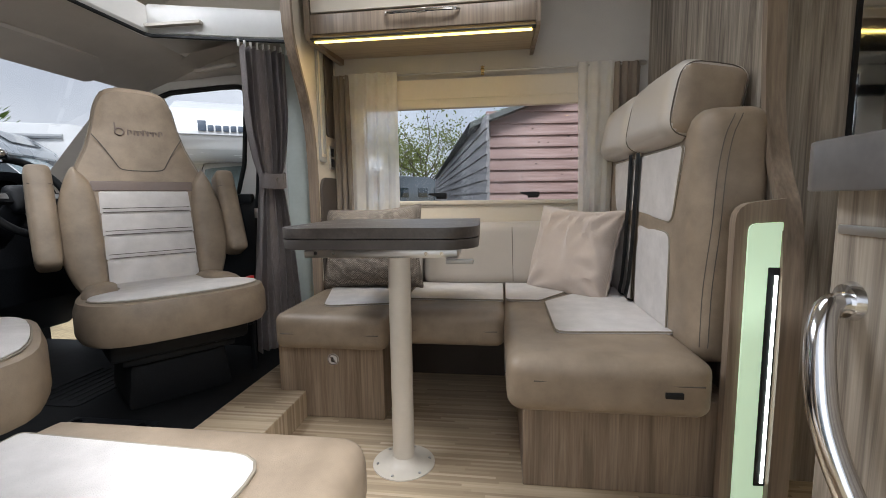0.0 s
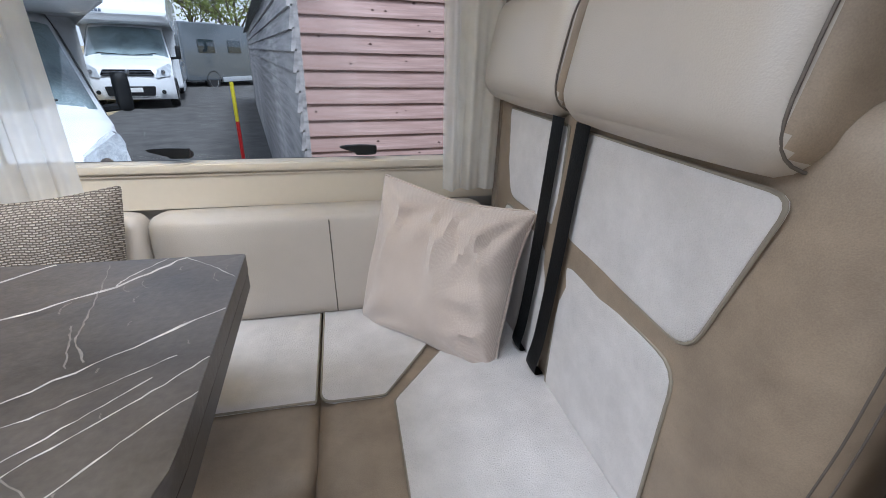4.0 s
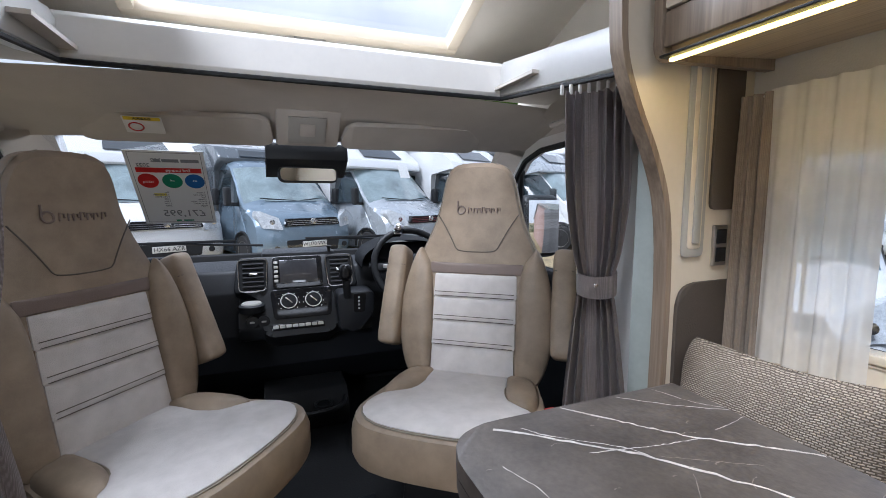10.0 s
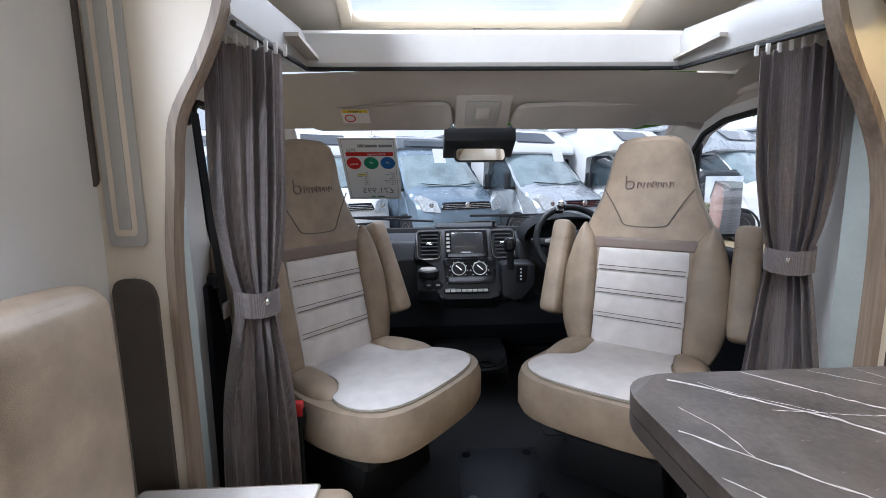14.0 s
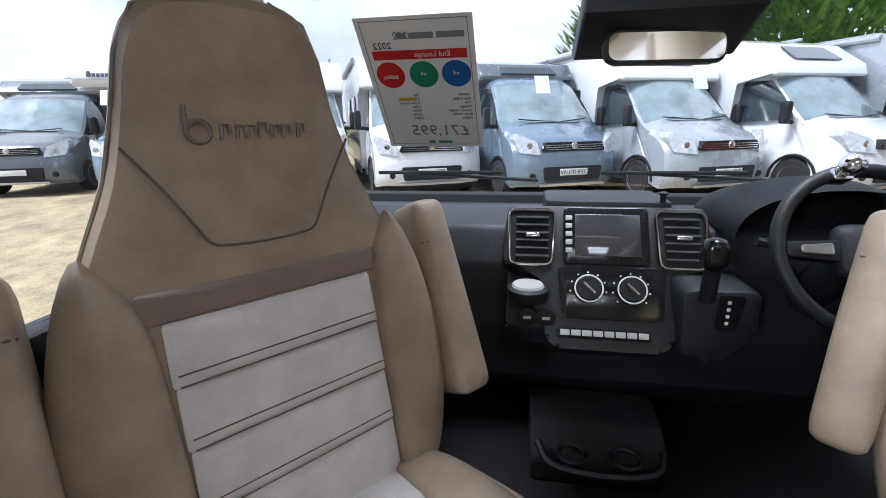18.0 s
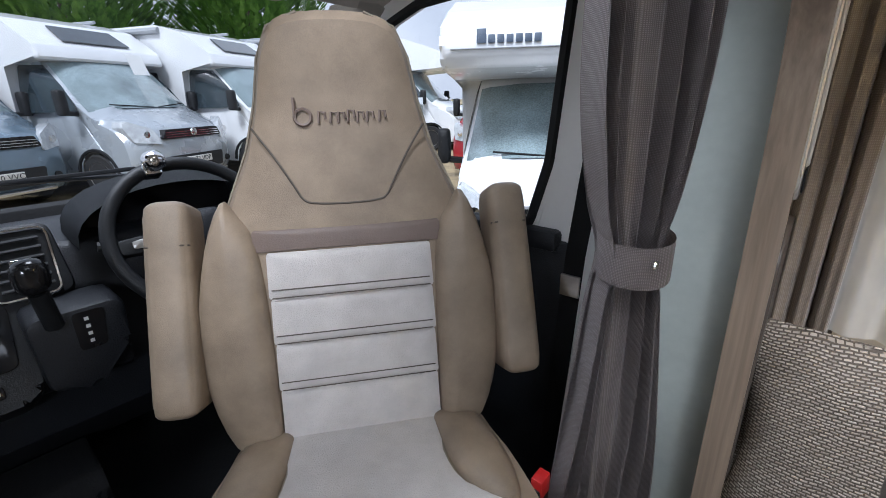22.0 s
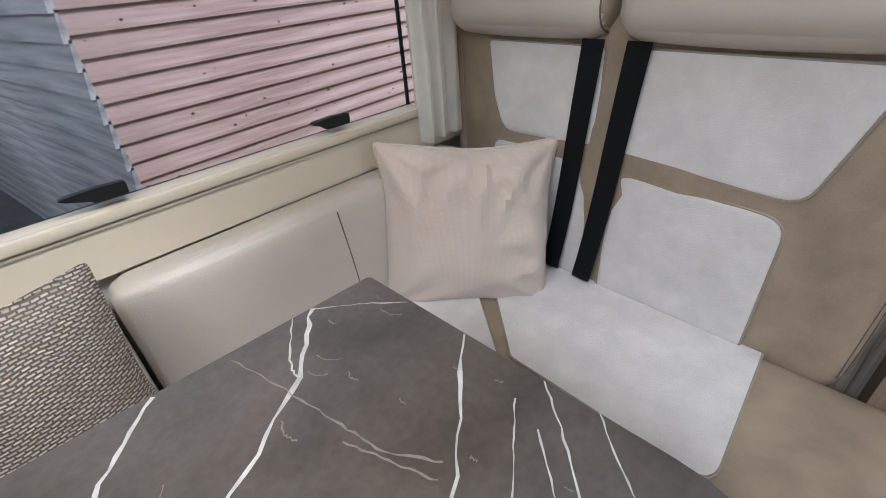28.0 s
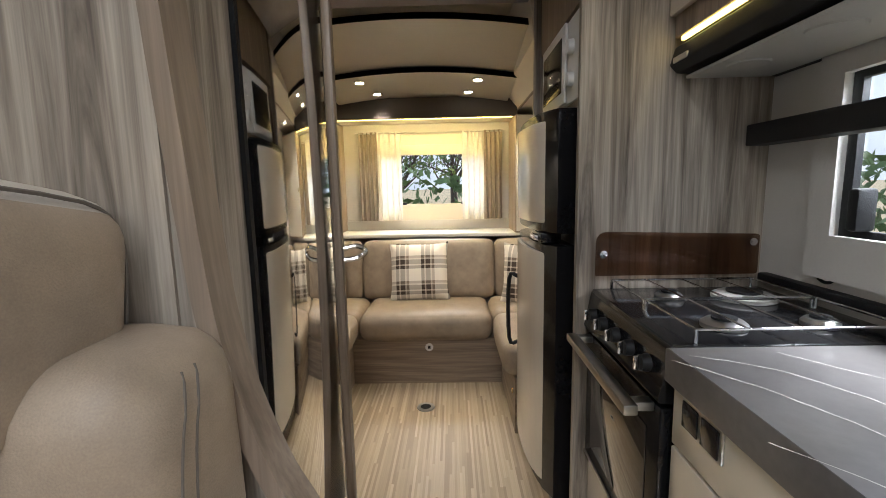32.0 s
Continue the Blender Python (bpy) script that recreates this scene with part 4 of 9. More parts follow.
# arched pillar panels between cab and living area
for sgn, y_in, y_low, y_wall, nm in ((1, 1.80, 1.985, Y_OFF, "offside"), (-1, 0.40, 0.245, Y_NEAR, "nearside")):
    pil = thing("pillar_panel", (0, 0, 0), "cream pillar panel with recess and brown pocket", "panel", group="cab pillar panels", kind="structure")
    arch = smooth_path([(y_in - sgn * 0.02, 1.95), (y_in - sgn * 0.012, 1.72), (y_in, 1.60), (y_in + sgn * 0.05, 1.48), (y_in + sgn * 0.115, 1.36), (y_low - sgn * 0.02, 1.22), (y_low, 1.0), (y_low, 0.6), (y_low, 0.11)], 5)
    outline = [(e[0], e[1]) for e in arch] + [(y_wall, 0.11), (y_wall, 2.26), (y_in - sgn * 0.02, 2.26)]
    part("panel", ladder([(y_in - sgn * 0.02, 2.26)] + [(e[0], e[1]) for e in arch], y_wall, "x", -0.985, -0.955), M["cream"], pil, smooth=False)
    grid = [[(-0.990, e[0] + sgn * 0.008, e[1]), (-0.990, e[0] - sgn * 0.012, e[1]), (-0.946, e[0] - sgn * 0.012, e[1]), (-0.946, e[0] + sgn * 0.008, e[1])] for e in arch]
    part("edge_trim", sheet(grid), M["edge_wood"], pil, "tan wood edge trim")
    po = rounded([(y_low + sgn * 0.035, 0.12), (y_low + sgn * 0.035, 1.00), (y_wall - sgn * 0.012, 1.00), (y_wall - sgn * 0.012, 0.12)], [0, 0.07, 0.03, 0], 5)
    part("pocket", prism(po, "x", -0.955, -0.943, 0.004), M["brown_panel"], pil, "dark brown rounded lower panel")
    yc = y_low + sgn * 0.085
    part("recess_frame", prism(rounded([(yc - 0.042, 1.075), (yc - 0.042, 1.80), (yc + 0.042, 1.80), (yc + 0.042, 1.075)], 0.018, 3), "x", -0.955, -0.946, 0.003), M["grey_plastic"], pil, "grey pull handle recess")
    part("recess", prism(rounded([(yc - 0.026, 1.10), (yc - 0.026, 1.78), (yc + 0.026, 1.78), (yc + 0.026, 1.10)], 0.012, 3), "x", -0.946, -0.9435, 0.001), M["cream"], pil)
    part("blind_handle", box(-0.9435, -0.938, yc - 0.012, yc + 0.016, 1.115, 1.78, 0.003), M["grey_plastic"], pil)
    ys = y_low + sgn * 0.195
    part("upper_pad", prism(rounded([(ys - 0.05, 1.21), (ys - 0.05, 1.72), (ys + 0.06, 1.72), (ys + 0.06, 1.21)], 0.02, 3), "x", -0.955, -0.944, 0.003), M["brown_panel"], pil)
    so = part("socket", box(-0.955, -0.944, ys - 0.028, ys + 0.028, 1.045, 1.165, 0.004), M["steel"], pil, "double socket with steel plate")
    for z in (1.078, 1.132):
        part("socket_insert", box(-0.944, -0.941, ys - 0.02, ys + 0.02, z - 0.021, z + 0.021, 0.002), M["black_plastic"], so)


# ---- dinette ----
def stitch(path, parent, material=None, r=0.0016):
    return part("seam", tube(path, r, 5), material or M["stitch"], parent)


def top_panel(outline, z, material, parent, name="fabric_panel", label=""):
    ob = part(name, prism(outline, "z", z - 0.006, z + 0.004, 0.003), material, parent, label)
    part("piping", tube([(a, b, z + 0.002) for a, b in outline], 0.003, 6, closed=True), M["piping"], ob)
    return ob


def front_panel(outline, x, material, parent, lean=0.0):
    """A padded cloth panel on a face that looks to -x; the outline is in y and z."""
    one = bmesh.new()
    n = len(outline)
    cy, cz = sum(p[0] for p in outline) / n, sum(p[1] for p in outline) / n
    loops = []
    for s, d in ((1.0, 0.004), (1.0, -0.002), (0.99, -0.005), (0.97, -0.0068), (0.92, -0.0078), (0.8, -0.0083), (0.5, -0.0086)):
        loops.append([one.verts.new((x + d + lean * (cz + (b - cz) * s - 0.45), cy + (a - cy) * s, cz + (b - cz) * s)) for a, b in outline])
    for p, q in zip(loops, loops[1:]):
        for i in range(n):
            one.faces.new((p[i], p[(i + 1) % n], q[(i + 1) % n], q[i]))
    one.faces.new(loops[-1])
    ob = part("fabric_panel", one, material, parent, "pale woven cloth panel")
    part("piping", tube([(x - 0.004 + lean * (b - 0.45), a, b) for a, b in outline], 0.003, 6, closed=True), M["piping"], ob)
    return ob


def wrinkle(amount, scale, seed):
    def fn(p, u):
        k = noise.noise(p * scale + Vector((seed, seed * 2.3, 0))) * amount
        return p + p.normalized() * k
    return fn


# window-side bench
wb = thing("window_bench", (0, 0, 0), "taupe leather bench under the window on a wood plinth", "bench")
part("plinth", box(-0.97, -0.53, 1.565, 2.28, 0.0, 0.305, 0.004), M["plinth_wood"], wb, "wood-grain bench plinth", smooth=False)
part("rear_plinth", box(-0.53, 0.62, 2.06, 2.28, 0.0, 0.29, 0.003), M["brown_panel"], wb)
for i, (x0, x1, y0) in enumerate(((-0.955, -0.50, 1.505), (-0.492, -0.052, 1.595))):
    cx, cy = (x0 + x1) / 2, (y0 + 2.16) / 2
    c = part("seat_cushion", soft(x1 - x0, 2.16 - y0, 0.145, 0.035, 12, (0.004, 0.008, 0.0), wrinkle(0.0008, 9, i)), M["tan_leather"], wb, "taupe leather seat cushion", m=Matrix.Translation((cx, cy, 0.375)))
    w, d = x1 - x0, 2.16 - y0
    top_panel(rounded([(-w / 2 + (0.16 if i == 0 else 0.01), -d / 2 + 0.19 - 0.07 * (i == 0)), (w / 2 - 0.005, -d / 2 + 0.19), (w / 2 - 0.005, d / 2 - 0.01), (-w / 2 + 0.01, d / 2 - 0.01)], [0.05 if i == 0 else 0.004, 0.004, 0.004, 0.004], 4), 0.0755, M["pale_cloth"], c, label="pale woven cloth inset")
    part("seam", tube([(-w / 2 + 0.03, -d / 2 - 0.003, -0.005), (w / 2 - 0.03, -d / 2 - 0.003, -0.005)], 0.0022, 5), M["stitch"], c)
for i, (x0, x1) in enumerate(((-0.955, -0.475), (-0.465, 0.44))):
    one = soft(x1 - x0, 0.115, 0.315, 0.04, 14, (0, 0.008, 0.004), wrinkle(0.002, 7, 4 + i))
    b = part("back_cushion", one, M["grey_leather"], wb, "smooth greige leather back cushion", m=Matrix.Translation(((x0 + x1) / 2, 2.205, 0.602)) @ pose(0, 0, 0, -7))
    if i == 1:
        part("seam", tube([(0.0, -0.062, 0.13), (0.003, -0.0655, 0.0), (0.006, -0.062, -0.14)], 0.0018, 5), M["stitch"], b)
sg = part("sign", lathe([(0.0, 0.0), (0.024, 0.0), (0.024, 0.002), (0.0, 0.0021)], "y", (-0.738, 1.5635, 0.248), 24), M["white_plastic"], wb, "round white no-sitting sticker")
part("ring", tube([(-0.738 + 0.021 * math.cos(a), 1.562, 0.248 + 0.021 * math.sin(a)) for a in [k * math.pi / 12 for k in range(24)]], 0.0018, 5, closed=True), M["brown_leather"], sg)
part("figure", prism(rounded([(-0.745, 0.258), (-0.737, 0.258), (-0.735, 0.246), (-0.728, 0.244), (-0.728, 0.236), (-0.745, 0.240)], 0.002, 2), "y", 1.5605, 1.5625), M["black_plastic"], sg)
part("bar", tube([(-0.752, 1.5605, 0.262), (-0.724, 1.5605, 0.234)], 0.0016, 5), M["brown_leather"], sg)

# travel bench with belts
tb = thing("travel_bench", (0, 0, 0), "two-seat taupe leather travel bench with headrests and belts", "bench")
part("plinth", box(0.0, 0.60, 1.22, 2.06, 0.0, 0.295, 0.004), M["plinth_wood"], tb, "wood-grain bench plinth", smooth=False)
sc = part("seat_cushion", soft(0.545, 1.10, 0.165, 0.045, 16, (0.006, 0.008, 0.0), wrinkle(0.001, 7, 9)), M["tan_leather"], tb, "taupe leather seat cushion", m=Matrix.Translation((0.222, 1.655, 0.368)))
near_panel = [(0.108, 1.335), (0.474, 1.362), (0.474, 2.085), (0.26, 1.92), (0.112, 1.752)]
far_panel = [(-0.046, 1.775), (0.094, 1.772), (0.212, 1.93), (0.40, 2.165), (0.40, 2.195), (-0.046, 2.195)]
for o, radii in ((near_panel, [0.04, 0.006, 0.006, 0.02, 0.02]), (far_panel, [0.03, 0.02, 0.01, 0.004, 0.004, 0.004])):
    top_panel(rounded([(x - 0.222, y - 1.655) for x, y in o], radii, 4), 0.0865, M["pale_cloth"], sc, label="pale woven cloth inset")
stitch([(-0.276, -0.50, 0.02), (-0.278, 0.5, 0.02)], sc, r=0.002)
stitch([(-0.20, -0.553, 0.02), (0.24, -0.553, 0.02)], sc, r=0.002)
part("tag", box(0.14, 0.185, -0.562, -0.550, -0.012, 0.004, 0.001), M["black_plastic"], sc, "small black sewn label")
LEAN = 0.03
bk = part("backrest", soft(0.195, 1.00, 0.735, 0.055, 16, (0.012, 0.010, 0.012), wrinkle(0.003, 6, 3)), M["tan_leather"], tb, "taupe leather backrest", m=Matrix.Translation((0.571, 1.735, 0.762)))
fx = 0.470
front_panel(rounded([(1.33, 1.035), (1.395, 0.80), (1.745, 0.82), (1.745, 1.035)], [0.02, 0.05, 0.01, 0.01], 4), fx, M["pale_cloth"], tb)
front_panel(rounded([(1.405, 0.455), (1.405, 0.765), (1.745, 0.79), (1.745, 0.455)], [0.01, 0.045, 0.01, 0.01], 4), fx, M["pale_cloth"], tb)
front_panel(rounded([(1.795, 1.035), (1.795, 0.82), (2.06, 0.815), (2.09, 0.90), (2.105, 1.035)], [0.01, 0.01, 0.05, 0.03, 0.01], 4), fx, M["pale_cloth"], tb)
front_panel(rounded([(1.795, 0.79), (1.795, 0.455), (2.13, 0.455), (2.09, 0.79)], [0.01, 0.01, 0.01, 0.03], 4), fx, M["pale_cloth"], tb)
near_face = BVHTree.FromBMesh(soft(0.195, 1.00, 0.735, 0.055, 16, (0.012, 0.010, 0.012), wrinkle(0.003, 6, 3)))


def on_backrest(x, z):
    hit = near_face.ray_cast(Vector((x - 0.571, -1.0, z - 0.762)), Vector((0, 1, 0)))[0]
    return Vector((x, hit.y + 1.735 - 0.0004, z)) if hit else Vector((x, 1.26, z))


for off in (0.0, 0.020):
    stitch([on_backrest(p.x, p.z) for p in smooth_path([(0.500 + off, 0, 0.45), (0.500 + off, 0, 0.62), (0.512 + off, 0, 0.80), (0.520 + off, 0, 0.95), (0.535 + off, 0, 1.05), (0.56 + off, 0, 1.105)], 6)], tb, r=0.0014)
for y0, y1 in ((1.322, 1.765), (1.785, 2.205)):
    h = part("headrest", soft(0.215, y1 - y0, 0.235, 0.05, 14, (0.014, 0.006, 0.008), wrinkle(0.002, 7, y0)), M["grey_leather"], tb, "greige leather headrest", m=Matrix.Translation((0.528, (y0 + y1) / 2, 1.158)) @ pose(0, 0, 0, 0, 10, 0))
    w = (y1 - y0) / 2
    h.data.materials.append(M["tan_leather"])
    for face in h.data.polygons:
        if face.center.y < -w + 0.010:
            face.material_index = 1
    loop = [(0.095 * math.copysign(abs(math.cos(a)) ** 0.5, math.cos(a)), -w + 0.012, 0.108 * math.copysign(abs(math.sin(a)) ** 0.5, math.sin(a))) for a in [k * math.pi / 16 for k in range(32)]]
    part("seam", tube(loop, 0.002, 5, closed=True), M["stitch"], h)
for y, dy in ((1.818, 0.056), (1.722, 0.058)):
    path = [(0.452, y, 1.05), (0.452, y + dy * 0.25, 0.90), (0.450, y + dy * 0.55, 0.70), (0.447, y + dy * 0.85, 0.55), (0.44, y + dy, 0.475), (0.47, y + dy * 1.2, 0.462)]
    path = smooth_path(path, 4)
    grid = [[(p.x, p.y - 0.025, p.z), (p.x - 0.002, p.y, p.z), (p.x, p.y + 0.025, p.z)] for p in path]
    part("seat_belt", sheet(grid, thick=0.0025), M["black_plastic"], tb, "black webbing seat belt")
part("belt_buckle", box(0.585, 0.635, 1.195, 1.22, 0.12, 0.27, 0.01), M["black_plastic"], tb, "black belt bracket below the seat")

# lit end panel of the bench
lp = thing("bench_end_panel", (0, 0, 0), "wood-grain bench end with a glowing pale green inset", "panel")
o = rounded([(0.532, 0.0), (0.532, 0.862), (0.648, 0.875), (0.648, 0.0)], [0, 0.05, 0.0, 0], 4)
part("panel", prism(o, "y", 1.150, 1.180), M["edge_wood"], lp)
part("glow_inset", prism(rounded([(0.562, 0.05), (0.562, 0.812), (0.642, 0.816), (0.642, 0.05)], [0, 0.02, 0.004, 0], 3), "y", 1.143, 1.1485), M["led_green"], lp, "pale green illuminated acrylic inset")
part("slot", box(0.612, 0.640, 1.138, 1.1425, 0.10, 0.70, 0.002), M["black_plastic"], lp)
part("light_line", box(0.626, 0.634, 1.134, 1.1375, 0.11, 0.68, 0.001), M["led_green_line"], lp)

# table
ta = thing("table", (0, 0, 0), "dark stone-effect dinette table on a cream pedestal", "table")
TZ = 0.80
tout = rounded([(-0.792, 1.838), (-0.156, 1.822), (-0.134, 1.232), (-0.792, 1.226)], [0.006, 0.006, 0.13, 0.13], 8)
top = part("tabletop", prism(tout, "z", TZ - 0.034, TZ, 0.002), M["dark_stone"], ta, "dark brown marble-effect top with white veins")
part("lower_leaf", prism([(a * 0.997 - 0.0013, b * 0.997 + 0.0045) for a, b in tout], "z", TZ - 0.068, TZ - 0.037, 0.002), M["table_edge"], ta)


def vein(points, width, material, faint=False, seed=0):
    path = smooth_path([Vector((a, b, 0)) for a, b in points], 7)
    rng = random.Random(seed)
    left, right = [], []
    for i, p in enumerate(path):
        d = (path[min(i + 1, len(path) - 1)] - path[max(i - 1, 0)]).normalized()
        nrm = Vector((-d.y, d.x, 0))
        w = width * (0.35 + 0.9 * rng.random())
        p = p + nrm * (rng.random() - 0.5) * width * 2.2
        left.append((p + nrm * w).to_tuple())
        right.append((p - nrm * w).to_tuple())
    z = TZ + 0.0006
    return sheet([[(a[0], a[1], z) for a in left], [(b[0], b[1], z) for b in right]])


VEINS = [
    ([(-0.468, 1.826), (-0.535, 1.748), (-0.595, 1.672), (-0.648, 1.622), (-0.70, 1.580), (-0.785, 1.505)], 0.0023),
    ([(-0.590, 1.668), (-0.597, 1.612), (-0.605, 1.560), (-0.617, 1.51), (-0.628, 1.45)], 0.0011),
    ([(-0.258, 1.823), (-0.335, 1.722), (-0.447, 1.640), (-0.575, 1.548), (-0.67, 1.445), (-0.762, 1.332)], 0.0028),
    ([(-0.288, 1.823), (-0.327, 1.755), (-0.335, 1.722)], 0.0012),
    ([(-0.645, 1.832), (-0.705, 1.742), (-0.782, 1.652)], 0.0011),
    ([(-0.658, 1.832), (-0.70, 1.793), (-0.784, 1.760)], 0.0009),
    ([(-0.615, 1.830), (-0.605, 1.778), (-0.600, 1.731)], 0.0006),
    ([(-0.256, 1.820), (-0.20, 1.772), (-0.158, 1.728)], 0.0009),
    ([(-0.152, 1.625), (-0.26, 1.528), (-0.369, 1.437), (-0.47, 1.345), (-0.575, 1.247)], 0.0022),
    ([(-0.50, 1.318), (-0.58, 1.315), (-0.65, 1.29)], 0.0011),
    ([(-0.145, 1.505), (-0.20, 1.440), (-0.277, 1.361), (-0.31, 1.30), (-0.346, 1.245)], 0.0010),
    ([(-0.20, 1.475), (-0.26, 1.408), (-0.323, 1.342), (-0.39, 1.29), (-0.458, 1.240)], 0.0010),
    ([(-0.185, 1.515), (-0.24, 1.475), (-0.30, 1.43), (-0.37, 1.40)], 0.0010),
    ([(-0.142, 1.44), (-0.19, 1.385), (-0.23, 1.33), (-0.27, 1.27)], 0.0010),
    ([(-0.575, 1.548), (-0.62, 1.52), (-0.70, 1.42), (-0.745, 1.385)], 0.0011),
]
FAINT = [
    ([(-0.49, 1.70), (-0.51, 1.665), (-0.547, 1.605), (-0.573, 1.561)], 0.0009),
    ([(-0.378, 1.812), (-0.354, 1.717), (-0.335, 1.628), (-0.322, 1.572), (-0.29, 1.52)], 0.0014),
    ([(-0.519, 1.571), (-0.43, 1.49), (-0.355, 1.415), (-0.27, 1.345), (-0.185, 1.28)], 0.0011),
    ([(-0.345, 1.61), (-0.325, 1.56), (-0.306, 1.51)], 0.0012),
]
for i, (pts_, w) in enumerate(VEINS):
    part("vein", vein(pts_, w * 1.15, None, seed=i), M["vein"], top, smooth=False)
for i, (pts_, w) in enumerate(FAINT):
    part("faint_vein", vein(pts_, w, None, seed=30 + i), M["vein_faint"], top, smooth=False)
rng = random.Random(5)
for i in range(34):
    x, y = -0.72 + 0.55 * rng.random(), 1.26 + 0.52 * rng.random()
    a = -0.9 + rng.random() * 0.8
    l = 0.008 + 0.03 * rng.random() ** 2
    part("faint_vein", vein([(x, y), (x + l * 0.5 * math.sin(a), y + l * 0.5 * math.cos(a)), (x + l * math.sin(a + 0.3), y + l * math.cos(a + 0.3))], 0.0006 + 0.0008 * rng.random(), None, seed=50 + i), M["vein_faint"], top, smooth=False)
part("bracket", box(-0.70, -0.20, 1.27, 1.40, TZ - 0.098, TZ - 0.069, 0.003), M["steel"], ta, "steel sliding table bracket")
part("bracket_lever", box(-0.235, -0.15, 1.245, 1.27, TZ - 0.112, TZ - 0.098, 0.004), M["grey_plastic"], ta)
for x in (-0.66, -0.6, -0.3, -0.25):
    part("screw", lathe([(0.006, 0), (0.006, 0.002), (0.0, 0.003)], "y", (x, 1.267, TZ - 0.083), 10), M["chrome"], ta)
PX, PY = -0.392, 1.295
part("column", lathe([(0.0, 0.0), (0.036, 0.0), (0.036, 0.703), (0.0, 0.703)], "z", (PX, PY, 0.0), 28), M["pole"], ta, "cream round table column")
part("foot_plate", lathe([(0.0, 0.0), (0.104, 0.0), (0.104, 0.004), (0.06, 0.009), (0.043, 0.022), (0.037, 0.03), (0.0, 0.03)], "z", (PX, PY, 0.0), 32), M["pole"], ta, "cream round foot plate")
for k in range(6):
    a = k * math.pi / 3 + 0.3
    part("bolt", lathe([(0.005, 0.004), (0.005, 0.008), (0.0, 0.010)], "z", (PX + 0.088 * math.cos(a), PY + 0.088 * math.sin(a), 0.0), 10), M["steel"], ta)


# cushions
def pillow(name, centre, u, v, size_u, size_v, depth, material, label, crease=None, group="", rim=True, seed=0):
    """A square scatter cushion: u points along its top, v down its face."""
    u, v = Vector(u).normalized(), Vector(v).normalized()
    nrm = u.cross(v).normalized()
    v = nrm.cross(u)
    m = Matrix((( u.x, nrm.x, -v.x, centre[0]), (u.y, nrm.y, -v.y, centre[1]), (u.z, nrm.z, -v.z, centre[2]), (0, 0, 0, 1)))
    a, b = size_u / 2, size_v / 2
    n = 44 if crease else 28
    one = bmesh.new()

    def at(i, j, side):
        p, q = math.sin((i / n - 0.5) * math.pi), math.sin((j / n - 0.5) * math.pi)
        x = a * p * (1 - 0.085 * (1 - q * q) * p * p) * (1 + 0.012 * math.sin(5 * q + seed))
        z = b * q * (1 - 0.085 * (1 - p * p) * q * q) * (1 + 0.012 * math.sin(4 * p + seed * 2))
        body = max(0.0, (1 - p ** 4) * (1 - q ** 4))
        h = depth * body ** 0.5 * (0.86 + 0.14 * body)
        fold = crease or 0.004
        w = 0.0
        for (cx, cz, way) in ((-1, 1, 0.7), (1, 1, -0.8), (1, -1, 0.9), (-1, -1, -0.6), (0.15, 1, 0.1)):
            dx, dz = p - cx, q - cz
            r = math.hypot(dx, dz)
            w += math.sin(9 * math.atan2(dz, dx) + seed + 3 * way) * math.exp(-((r - 0.5) / 0.38) ** 2)
        if crease:
            for c, k, g, far in ((-0.05, 0.25, 0.07, 0.9), (0.22, -0.10, 0.06, 0.7), (0.45, 0.35, 0.06, 0.8), (-0.40, -0.2, 0.07, 0.6), (0.75, -0.5, 0.08, 0.7)):
                w += 2.2 * math.exp(-((p - c - k * (1 - q)) / g) ** 2) * math.exp(-((1 - q - 0.25) / far) ** 2)
                w += 1.6 * math.exp(-((q + c * 0.8 + k * (1 - p)) / g) ** 2) * math.exp(-((1 - p - 0.15) / (far * 0.5)) ** 2)
        w += 0.8 * noise.noise(Vector((x * 8, z * 8, seed + side)))
        return Vector((x, -side * (h + fold * (abs(w) ** 0.75) * math.copysign(0.6, w) * body ** 0.5), z))

    for side in (1, -1):
        g = [[one.verts.new(at(i, j, side)) for j in range(n + 1)] for i in range(n + 1)]
        for i in range(n):
            for j in range(n):
                one.faces.new((g[i][j], g[i + 1][j], g[i + 1][j + 1], g[i][j + 1]))
    bmesh.ops.remove_doubles(one, verts=one.verts, dist=0.0004)
    rimpts = [at(i, 0, 1) for i in range(n)] + [at(n, j, 1) for j in range(n)] + [at(n - i, n, 1) for i in range(n)] + [at(0, n - j, 1) for j in range(n)]
    rimpts = [p for k, p in enumerate(rimpts) if (p - rimpts[k - 1]).length > 0.003]
    t = thing(name, m, label, "cushion", group)
    part("cover", one, material, t)
    if rim:
        part("piping", tube([(p.x, 0, p.z) for p in rimpts], 0.0045, 6, closed=True), material, t)
    return t


pillow("scatter_cushion", (0.262, 2.02, 0.625), (0.301, -0.298, -0.02), (-0.06, -0.08, -0.38), 0.445, 0.43, 0.085, M["pink_pillow"], "plain blush velvet cushion leaning in the bench corner", 0.017, seed=2)
pillow("knitted_cushion", (-0.708, 2.055, 0.648), (0.463, 0.0, 0.022), (0.0, -0.10, -0.38), 0.51, 0.41, 0.075, M["knit"], "beige chunky knitted cushion with corded edge on the bench", seed=5)

